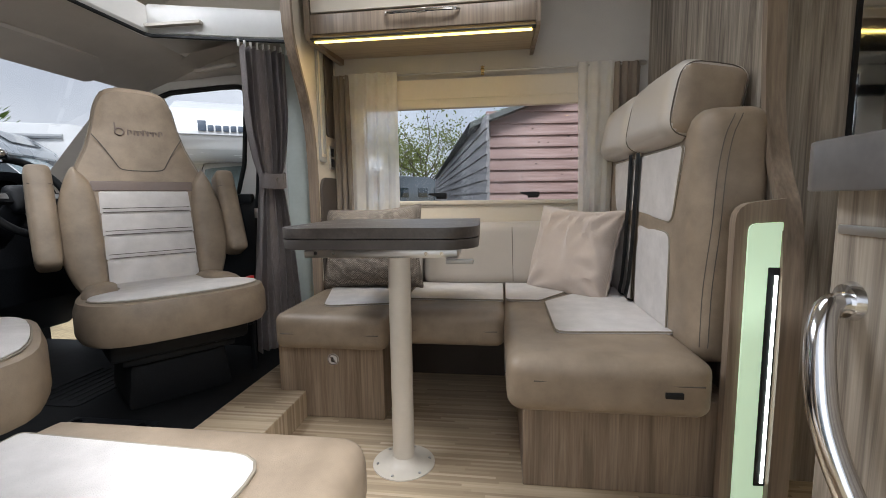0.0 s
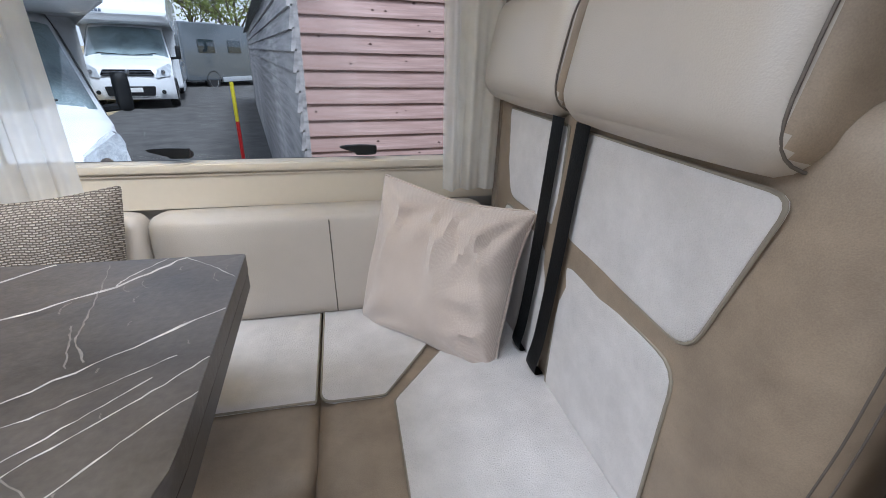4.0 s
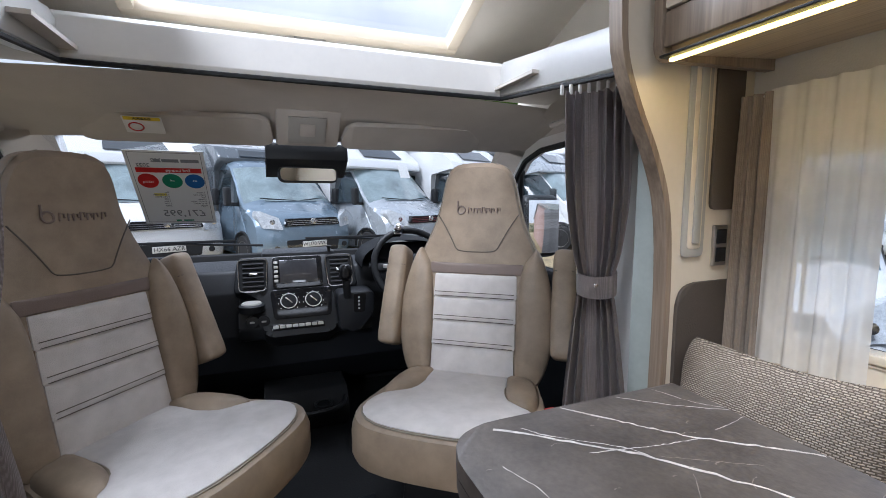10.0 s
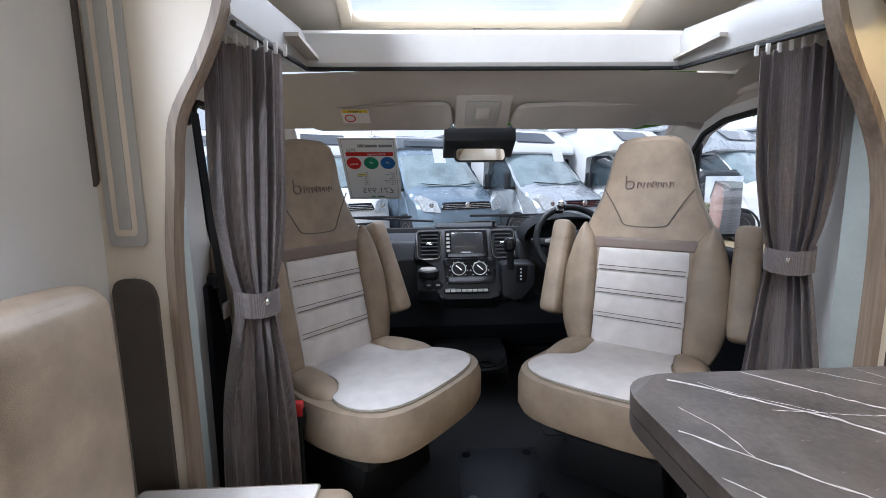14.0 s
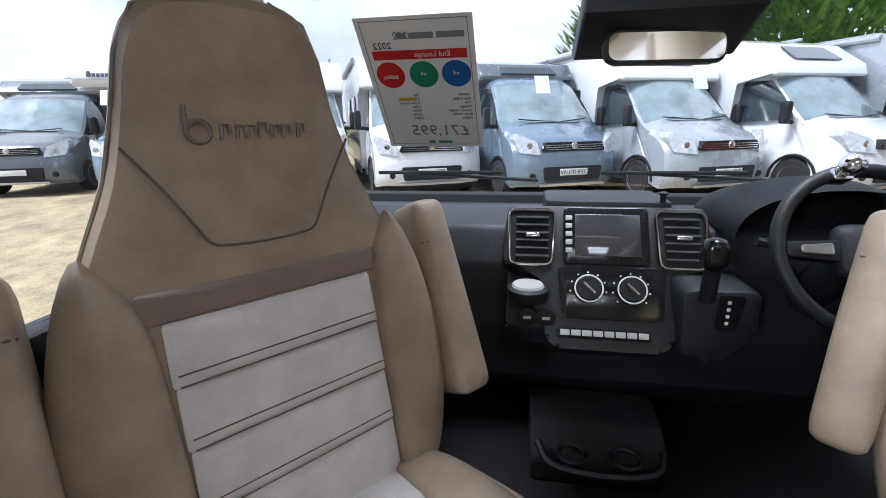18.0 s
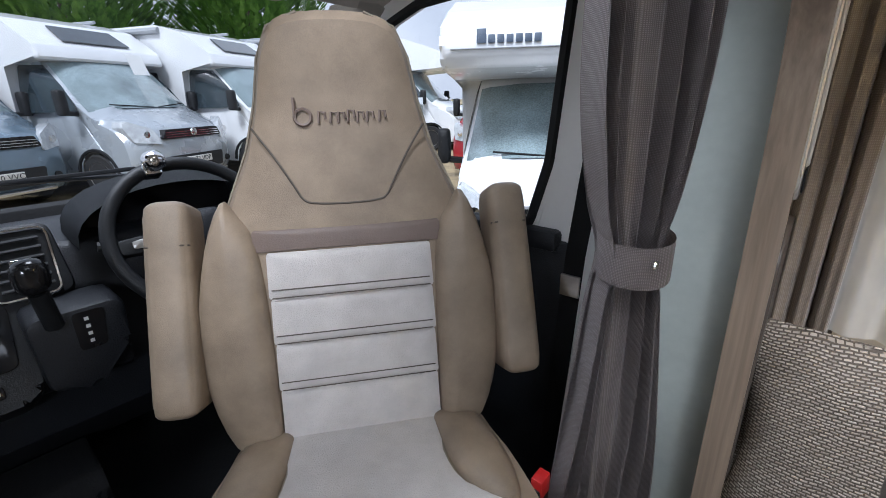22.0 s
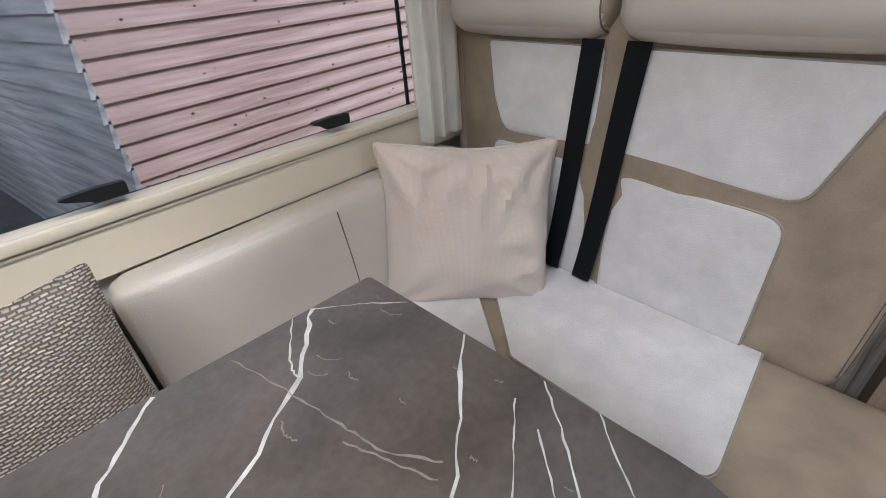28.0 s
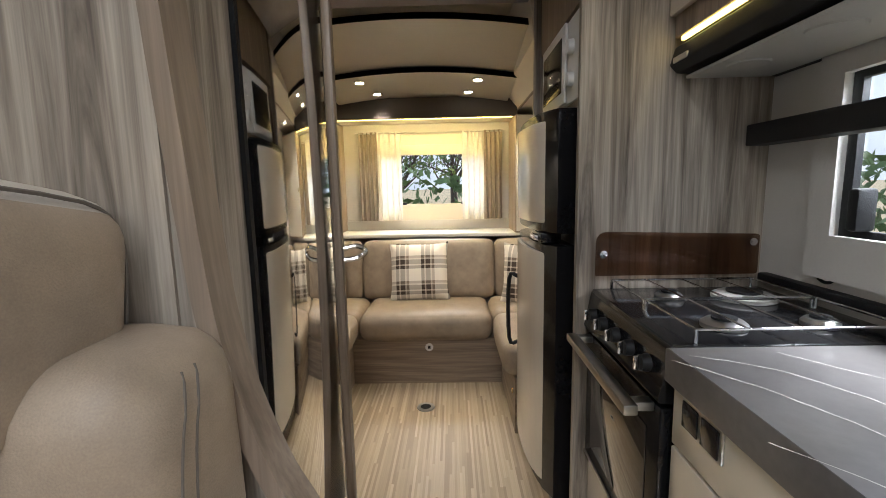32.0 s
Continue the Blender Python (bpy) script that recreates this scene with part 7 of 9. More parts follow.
od = part("oven_door", box(OX0 + 0.006, OX1 - 0.006, 0.586, 0.622, 0.43, 0.815, 0.006), M["black_gloss"], ck, "black glass oven door")
part("oven_window", box(OX0 + 0.06, OX1 - 0.06, 0.6225, 0.6245, 0.48, 0.75, 0.001), M["oven_glass"], od)
part("door_trim", box(OX0 + 0.012, OX1 - 0.012, 0.6222, 0.626, 0.432, 0.442, 0.001), M["steel"], od)
hb = part("handle", box(OX0 + 0.015, OX1 - 0.025, 0.660, 0.690, 0.795, 0.818, 0.004), M["steel"], od, "broad brushed steel handle")
for x in (OX0 + 0.03, OX1 - 0.06):
    part("handle_end", box(x, x + 0.03, 0.622, 0.660, 0.797, 0.816, 0.002), M["steel"], hb)
pl = part("lower_panel", box(OX0, OX1 - 0.004, 0.575, 0.610, 0.085, 0.418, 0.003), M["cream_gloss"], ck, "cream panel below the oven")
part("lock", box(0.94, 0.975, 0.610, 0.614, 0.345, 0.38, 0.002), M["steel"], pl)
# tall panel, splash guard
tpn = structure("kitchen_tall_panel", box(1.487, 1.512, Y_NEAR, 0.635, 0.0, 2.26), M["panel_wood"], "wood-grain tall panel beside the cooker", "panel", smooth=False)
sg2 = thing("splash_guard", (KS, -0.025, 0.03), "smoked glass splash guard on chrome studs", "splash guard")
part("sheet_glass", prism(rounded([(0.145, 0.966), (0.145, 1.082), (0.61, 1.096), (0.61, 0.966)], [0.01, 0.01, 0.035, 0.0], 4), "x", 1.380, 1.386), M["smoked"], sg2, "smoked brown glass", smooth=False)
for y, z in ((0.165, 1.06), (0.59, 1.03)):
    part("stud", lathe([(0.0, -0.008), (0.011, -0.006), (0.011, 0.020), (0.0, 0.020)], "x", (1.380, y, z), 14), M["chrome"], sg2)
part("hob_rail", box(OX0, 1.375, Y_NEAR + 0.004, Y_NEAR + 0.05, 0.946, 0.972, 0.006), M["black_plastic"], sg2)
# hood with locker above
hd2 = thing("cooker_hood", (KS, 0, 0.045), "black slanted cooker hood with lights", "cooker hood")
part("shell", prism(rounded([(Y_NEAR + 0.003, 1.50), (0.375, 1.515), (0.395, 1.535), (0.38, 1.585), (Y_NEAR + 0.003, 1.585)], [0, 0.01, 0.01, 0.01, 0], 3), "x", 0.78, 1.39), M["black_plastic"], hd2)
part("underside", box(0.82, 1.36, 0.14, 0.365, 1.494, 1.502, 0.002), M["grey_plastic"], hd2, "grey hood underside")
for x in (1.22, 0.98):
    part("lamp_lens", lathe([(0.0, 1.488), (0.045, 1.490), (0.048, 1.495), (0.0, 1.495)], "z", (x, 0.29, 0.0), 20), M["grey_plastic"], hd2)
part("switch", box(1.30, 1.37, 0.388, 0.397, 1.535, 1.55, 0.002), M["steel"], hd2)
kl = thing("kitchen_locker", (KS, 0, 0.045), "cream overhead kitchen locker with steel handle", "locker")
part("carcass", box(0.42, 1.39, Y_NEAR + 0.003, 0.385, 1.605, 2.22, 0.003), M["edge_wood"], kl, smooth=False)
for x0, x1 in ((0.425, 0.90), (0.906, 1.386)):
    d = part("locker_door", box(x0, x1, 0.386, 0.404, 1.66, 2.2, 0.004), M["cream_gloss"], kl, "cream gloss flap door")
    part("handle", tube(smooth_path([(x0 + 0.12, 0.404, 1.70), (x0 + 0.14, 0.424, 1.70), (x1 - 0.14, 0.424, 1.70), (x1 - 0.12, 0.404, 1.70)], 4), 0.008, 8), M["steel"], d)
part("led_strip", box(0.45, 1.36, 0.372, 0.382, 1.592, 1.603, 0.001), M["led_warm"], kl, "glowing warm LED strip")
bs = thing("wall_shelf", (KS, 0, 0.07), "matt black shelf along the kitchen window", "shelf")
part("board", box(0.44, 1.375, Y_NEAR + 0.023, Y_NEAR + 0.085, 1.288, 1.345, 0.004), M["black_plastic"], bs)
vv = thing("air_valve", (0, 0, 0.06), "round black vent knob on the kitchen wall", "vent")
part("rim", tube([(1.243 + 0.032 * math.cos(a), Y_NEAR + 0.012, 0.99 + 0.032 * math.sin(a)) for a in [k * math.pi / 12 for k in range(24)]], 0.004, 6, closed=True), M["black_plastic"], vv)
for a in (0.5, 2.1):
    part("cross_bar", tube([(1.243 + 0.03 * math.cos(a), Y_NEAR + 0.012, 0.99 + 0.03 * math.sin(a)), (1.243 - 0.03 * math.cos(a), Y_NEAR + 0.012, 0.99 - 0.03 * math.sin(a))], 0.003, 5), M["black_plastic"], vv)
part("stem", tube([(1.243, Y_NEAR, 0.99), (1.243, Y_NEAR + 0.014, 0.99)], 0.006, 8), M["black_plastic"], vv)

# fridge and microwave
fd = thing("fridge", (KS + 0.09, 0, 0), "cream and black bow-fronted fridge freezer", "fridge")
part("cabinet", box(1.43, 2.085, Y_NEAR + 0.003, 0.60, 0.16, 1.505, 0.004), M["black_plastic"], fd, "black fridge body")


def bow(x0, x1, z0, z1, y0, depth, material, name, parent, label="", inset=0.0):
    grid_f = []
    for i in range(13):
        u = i / 12
        x = x0 + (x1 - x0) * u
        b = y0 + depth * (1 - (2 * u - 1) ** 2) ** 0.6
        grid_f.append((x, b))
    pts2 = [(x0, 0.60)] + grid_f + [(x1, 0.60)]
    return part(name, prism(pts2, "z", z0, z1, 0.006), material, parent, label)


for z0, z1 in ((1.105, 1.50), (0.165, 1.065)):
    dd = bow(1.435, 2.08, z0, z1, 0.665, 0.052, M["black_gloss"], "fridge_door", fd, "gloss black door frame")
    bow(1.475, 2.045, z0 + 0.03, z1 - 0.03, 0.681, 0.050, M["cream_gloss"], "door_panel", dd, "cream gloss door panel")
cl = part("lock_bar", box(1.50, 1.66, 0.635, 0.705, 1.068, 1.102, 0.005), M["black_gloss"], fd)
part("catch", box(1.52, 1.60, 0.705, 0.722, 1.076, 1.094, 0.003), M["chrome"], cl)
part("door_handle", tube(smooth_path([(2.075, 0.69, 0.835), (2.085, 0.735, 0.825), (2.085, 0.735, 0.53), (2.075, 0.69, 0.515)], 4), 0.010, 8), M["black_plastic"], fd, "black vertical handle")
structure("fridge_surround", box(1.515, 2.275, Y_NEAR, 0.625, 0.0, 0.158), M["edge_wood"], "wood plinth below the fridge", "plinth", smooth=False)
vr = thing("floor_vent", (KS + 0.09, 0, 0), "round grey vent in the fridge plinth", "vent")
part("ring", lathe([(0.03, 0.0), (0.03, 0.006), (0.020, 0.008), (0.019, 0.0)], "y", (1.66, 0.626, 0.085), 20), M["grey_plastic"], vr)
mw = thing("microwave", (KS + 0.09, 0, 0), "white microwave oven above the fridge", "microwave")
part("body", box(1.45, 1.93, 0.20, 0.605, 1.53, 1.80, 0.010), M["white_plastic"], mw, "white microwave body")
part("door", box(1.57, 1.925, 0.606, 0.618, 1.536, 1.795, 0.006), M["white_plastic"], mw)
part("window", box(1.60, 1.895, 0.6185, 0.621, 1.575, 1.755, 0.002), M["black_gloss"], mw, "dark microwave window")
for z in (1.70, 1.60):
    part("dial", lathe([(0.0, 0.0), (0.024, 0.0), (0.021, 0.018), (0.0, 0.020)], "y", (1.51, 0.606, z), 18), M["white_plastic"], mw, "white dial")
structure("microwave_shelf", box(1.515, 2.275, Y_NEAR, 0.60, 1.508, 1.528), M["edge_wood"], "wood shelf under the microwave", "shelf", smooth=False)
structure("tall_unit_side", box(2.277, 2.302, Y_NEAR, 0.62, 0.0, 2.26), M["panel_wood"], "wood-grain side of the tall unit", "panel", smooth=False)
structure("tall_unit_top", box(1.515, 2.275, Y_NEAR, 0.59, 1.83, 2.26), M["edge_wood"], "wood-grain top locker above the microwave", "locker", smooth=False)

# ---- rear lounge ----
fdn = thing("floor_drain", (2.585, 1.175, 0.0), "round steel table socket set in the lounge floor", "drain")
part("flange", lathe([(0.0, 0.0), (0.052, 0.0), (0.050, 0.005), (0.034, 0.006), (0.0, 0.006)], "z", sides=28), M["steel"], fdn)
part("hole", lathe([(0.0, 0.0062), (0.030, 0.0062), (0.0, 0.0068)], "z", sides=20), M["black_plastic"], fdn)
so_ = thing("rear_sofa", (0, 0, 0), "taupe leather U-shaped rear sofa on wood plinths", "sofa")
part("rear_plinth", box(2.905, 3.75, 0.70, 1.66, 0.0, 0.30, 0.003), M["wood_y"], so_, "wood-grain sofa plinth", smooth=False)
part("near_plinth", box(2.305, 3.75, Y_NEAR + 0.003, 0.70, 0.0, 0.30, 0.003), M["wood_x"], so_, smooth=False)
part("off_plinth", box(1.47, 3.75, 1.66, Y_OFF - 0.003, 0.0, 0.30, 0.003), M["wood_x"], so_, smooth=False)
for (x0, x1, y0, y1) in ((2.84, 3.36, 0.765, 1.605), (2.305, 2.93, 0.16, 0.755), (2.94, 3.36, 0.16, 0.755), (1.48, 2.35, 1.615, 2.23), (2.36, 2.93, 1.615, 2.23), (2.94, 3.36, 1.615, 2.23)):
    part("seat_cushion", soft(x1 - x0, y1 - y0, 0.175, 0.06, 12, (0.008, 0.008, 0.012), wrinkle(0.003, 6, x0 + y0)), M["tan_leather"], so_, "taupe leather seat cushion", m=Matrix.Translation(((x0 + x1) / 2, (y0 + y1) / 2, 0.385)))
for (y0, y1) in ((0.20, 0.70), (0.705, 1.665), (1.67, 2.20)):
    part("back_cushion", soft(0.15, y1 - y0, 0.43, 0.05, 12, (0.014, 0.004, 0.008), wrinkle(0.004, 6, y0)), M["tan_leather"], so_, "taupe leather back cushion", m=Matrix.Translation((3.40, (y0 + y1) / 2, 0.665)) @ pose(0, 0, 0, 0, 9, 0))
for (x0, x1, y) in ((2.315, 3.30, 0.19), (1.50, 3.30, 2.20)):
    part("back_cushion", soft(x1 - x0, 0.14, 0.43, 0.05, 12, (0.004, 0.014, 0.008), wrinkle(0.004, 6, y)), M["tan_leather"], so_, "taupe leather back cushion", m=Matrix.Translation(((x0 + x1) / 2, y, 0.665)))
bt = part("sticker", lathe([(0.0, 0.0), (0.026, 0.0), (0.026, -0.002), (0.0, -0.003)], "x", (2.903, 1.166, 0.245), 20), M["white_plastic"], so_, "round white sticker")
part("sticker_mark", box(2.8985, 2.9005, 1.158, 1.174, 0.236, 0.256, 0.0005), M["black_plastic"], bt)
for k, (x, y) in enumerate(((2.4, 0.7005), (2.2, 1.6595))):
    part("button_lock", lathe([(0.0, 0.0), (0.014, 0.0), (0.012, 0.004 if k == 0 else -0.004), (0.0, 0.005 if k == 0 else -0.005)], "y", (x, y, 0.19), 14), M["brass"], so_)
for c, u in (((3.27, 1.245, 0.668), (0.0, -1.0, 0.02)), ((3.10, 0.475, 0.665), (-0.45, -0.95, 0.0)), ((3.08, 1.97, 0.66), (0.5, -0.9, 0.03))):
    uu = Vector(u).normalized()
    dn = Vector((-0.28 * abs(uu.y), 0.28 * uu.x * (1 if c[1] < 1 else 1), -0.95))
    pillow("plaid_cushion", c, uu, dn, 0.42, 0.42, 0.065, M["plaid"], "brown and cream checked cushion on the rear sofa", group="checked cushions", seed=c[1])
sh = thing("window_shelf", (0, 0, 0), "pale shelf behind the rear sofa", "shelf")
part("board", box(3.44, 3.795, 0.105, 2.285, 0.895, 0.922, 0.006), M["wall_white"], sh)
part("upstand", box(3.775, 3.797, 0.50, 1.88, 0.922, 1.0, 0.003), M["wall_vinyl"], sh)
for y0, y1, ykn in ((1.865, 2.285, 1.90), (0.105, 0.545, 0.51)):
    rc = thing("corner_cupboard", (0, 0, 0), "cream corner cupboard beside the rear window", "cupboard", "corner cupboards")
    part("carcass", box(3.40, 3.79, y0, y1, 0.923, 1.76, 0.003), M["edge_wood"], rc, smooth=False)
    d = part("cupboard_door", box(3.380, 3.399, y0 + 0.006, y1 - 0.006, 0.935, 1.75, 0.004), M["cream_gloss"], rc, "cream gloss door")
    part("lock", box(3.376, 3.380, ykn - 0.014, ykn + 0.014, 1.29, 1.32, 0.002), M["brass"], d)
# side lockers of the lounge with spot lamps below
for y0, y1, sgn in ((0.105, 0.52, 1), (1.88, 2.285, -1)):
    lo2 = thing("lounge_locker", (0, 0, 0), "cream curved overhead lounge locker with spotlights", "locker", "lounge lockers")
    ye = y1 if sgn > 0 else y0
    o = [(y0 if sgn > 0 else y1, 1.80), (ye, 1.80), (ye + sgn * 0.10, 1.92), (ye + sgn * 0.13, 2.255), (y0 if sgn > 0 else y1, 2.255)]
    part("body", prism(o, "x", 2.305, 3.78, 0.0), M["cream"], lo2, smooth=False)
    part("lower_edge", tube([(2.305, ye, 1.80), (3.78, ye, 1.80)], 0.008, 6), M["edge_wood"], lo2)
    for x in (2.45, 3.10):
        sp2 = part("spotlight", lathe([(0.0, 1.790), (0.034, 1.790), (0.036, 1.799), (0.0, 1.799)], "z", (x, ye - sgn * 0.14, 0.0), 18), M["chrome"], lo2, "round recessed spotlight")
        part("lens", lathe([(0.0, 1.7885), (0.026, 1.7885), (0.0, 1.7897)], "z", (x, ye - sgn * 0.14, 0.0), 16), M["spot_glow"], sp2)
# dropped ceiling boards with curved brown edges
dc = thing("lounge_ceiling_panel", (0, 0, 0), "cream dropped ceiling panel with brown curved edges", "ceiling panel", kind="structure")
for x0, x1, z0, z1 in ((2.95, 3.45, 1.905, 1.955), (2.40, 2.95, 1.985, 2.06)):
    grid = []
    for k in range(17):
        y = 0.60 + 1.20 * k / 16
        s = (k / 8 - 1)
        grid.append([(x0, y, z1 - 0.05 * s * s), (x1, y, z0 - 0.05 * s * s)])
    part("panel", sheet(grid, thick=0.012), M["cream"], dc, "cream curved ceiling panel")
    grid = []
    for k in range(17):
        y = 0.58 + 1.24 * k / 16
        s = (k / 8 - 1)
        grid.append([(x0 - 0.012, y, z1 - 0.05 * s * s + 0.020), (x0 - 0.012, y, z1 - 0.05 * s * s - 0.010)])
    part("edge_board", sheet(grid, thick=0.014), M["brown_panel"], dc, "dark brown curved edge board")
for x, y, z in ((3.05, 0.83, 1.925), (3.30, 0.88, 1.905), (3.05, 1.57, 1.925), (3.30, 1.50, 1.905)):
    s_ = part("spotlight", lathe([(0.0, -0.008), (0.034, -0.008), (0.036, 0.0), (0.0, 0.0)], "z", (x, y, z), 18), M["chrome"], dc, "round recessed spotlight")
    part("lens", lathe([(0.0, -0.011), (0.027, -0.0105), (0.0, -0.0085)], "z", (x, y, z), 16), M["spot_glow"], s_)
vb = thing("rear_valance", (0, 0, 0), "dark brown valance with a warm LED strip over the rear window", "valance")
part("board", box(3.43, 3.45, 0.53, 1.88, 1.755, 1.90, 0.003), M["brown_panel"], vb)
part("soffit", box(3.45, 3.795, 0.53, 1.88, 1.765, 1.78, 0.002), M["cream"], vb)
part("led_strip", box(3.46, 3.475, 0.56, 1.85, 1.752, 1.764, 0.001), M["led_warm"], vb, "glowing warm LED strip")
cb = thing("drop_down_bed", (0, 0, 0), "drop-down bed raised under the lounge ceiling, brown curved front", "bed")
grid = []
for k in range(17):
    y = 0.62 + 0.70 * k / 16
    s = (y - 1.2) / 0.7
    grid.append([(1.60, y, 2.25), (1.60, y, 2.07 - 0.035 * s * s)])
part("front_board", sheet(grid, thick=0.02), M["edge_wood"], cb)
part("mattress_base", box(1.62, 2.38, 0.62, 1.80, 2.10, 2.24, 0.01), M["grey_curtain"], cb, "dark grey cloth underside")
part("rail", box(1.585, 1.60, 0.95, 1.10, 2.10, 2.12, 0.004), M["chrome"], cb)
for y0, y1, seed, m_, nm, lab in ((0.735, 0.92, 21, "net", "net_curtain", "sheer white net curtain at the rear window"), (1.40, 1.60, 22, "net", "net_curtain", "sheer white net curtain at the rear window"), (0.60, 0.745, 23, "brown_curtain", "window_curtain", "taupe curtain at the rear window"), (1.59, 1.735, 24, "brown_curtain", "window_curtain", "taupe curtain at the rear window")):
    curtain(nm, y0, y1, 3.735, 1.005, 1.70, 4, 0.014, M[m_], lab, axis="y", seed=seed)
rr_ = thing("curtain_rod", (0, 0, 0), "thin steel curtain rod above the rear window", "curtain rod")
part("rod", tube([(3.735, 0.58, 1.69), (3.735, 1.76, 1.69)], 0.005, 8), M["steel"], rr_)
# warm light from the strips and spots that show lit
lamp("rear_strip_light", "AREA", look((3.47, 1.2, 1.745), (3.72, 1.2, 1.2)), 7.0, (1.0, 0.74, 0.28), size=1.25, size_y=0.03)
lamp("locker_strip_light", "AREA", look((-0.41, 1.868, 1.568), (-0.41, 1.95, 1.0)), 1.6, (1.0, 0.72, 0.3), size=0.95, size_y=0.015)
for x, y, z in ((3.05, 0.83, 1.90), (3.30, 1.50, 1.88), (2.45, 0.38, 1.775), (2.45, 2.02, 1.775)):
    lamp("spot_light", "SPOT", look((x, y, z), (x, y, 0)), 20.0, (1.0, 0.89, 0.72), spot_size=radians(110), radius=0.03)


# ---- outside ----
def gz(x, y):
    """The ground's height: it rises gently towards the parked row."""
    k = max(0.0, min(1.0, (-x - 3.5) / 5.4))
    return -0.50 + 0.35 * k * k * (3 - 2 * k)


gravel = mat("gravel", (0.50, 0.40, 0.235), 0.95, vary=0.45, scale=2.5, bump=1.0, bump_scale=38, second=(0.31, 0.25, 0.155))
tarmac = mat("tarmac", (0.13, 0.125, 0.12), 0.9, vary=0.4, scale=3.0, bump=0.8, bump_scale=60)
xs = [-400, -120, -60, -40, -30, -24, -20, -17, -15, -13.5, -12.5, -11.5, -10.5, -9.5, -8.5, -7.5, -6.5, -5.5, -4.5, -3.5, -2, 0, 5, 20, 100, 400]
ys = [-400, -80, -30, -12, -5, 0, 2.6, 5, 12, 30, 80, 400]
structure("ground", sheet([[(x, y, gz(x, y)) for x in xs] for y in ys]), gravel, "pale yellow gravel yard", "ground")
lane = [[(x + 0.02, y, gz(x, y) + 0.012) for x, y in ((-3.9 - 0.14 * (yy - 3), yy), (0.2 - 0.16 * (yy - 3), yy))] for yy in (2.7, 5, 9, 14, 22, 40)]
structure("lane", sheet(lane), tarmac, "grey tarmac lane beside the shed", "road")

PAINT = {"white": mat("white_paint", (0.74, 0.76, 0.78), 0.25, vary=0.04, scale=2, coat=0.6), "silver": mat("silver_paint", (0.42, 0.46, 0.50), 0.28, metal=0.3, vary=0.05, scale=2, coat=0.6), "blue": mat("blue_paint", (0.115, 0.19, 0.28), 0.25, metal=0.3, vary=0.08, scale=2, coat=0.7), "grey": mat("grey_paint", (0.13, 0.15, 0.17), 0.25, metal=0.3, vary=0.08, coat=0.7), "steelblue": mat("steel_blue_paint", (0.19, 0.26, 0.33), 0.25, metal=0.3, vary=0.08, coat=0.7), "redcar": mat("red_paint", (0.35, 0.02, 0.03), 0.25, coat=0.7)}
# pale windscreen colour that carries the sky's reflection
screen = mat("van_sky_glass", (0.34, 0.44, 0.47), 0.08, vary=0.5, scale=1.4, coat=1.0)
dark_glass = mat("dark_van_glass", (0.03, 0.045, 0.055), 0.06, vary=0.4, scale=2, coat=1.0)
lampglass = mat("headlamp", (0.62, 0.66, 0.70), 0.12, vary=0.3, scale=12, coat=1.0)
tyre_m = mat("tyre", (0.02, 0.02, 0.021), 0.85, vary=0.2)
plate_m = mat("plate", (0.74, 0.74, 0.72), 0.4)
paper = mat("paper", (0.78, 0.80, 0.80), 0.6, vary=0.05)
decal = mat("decal_red", (0.45, 0.04, 0.03), 0.4)
decal_grey = mat("decal_grey", (0.10, 0.13, 0.18), 0.35)
roofgrey = mat("roof_grey", (0.33, 0.35, 0.37), 0.35, vary=0.05)


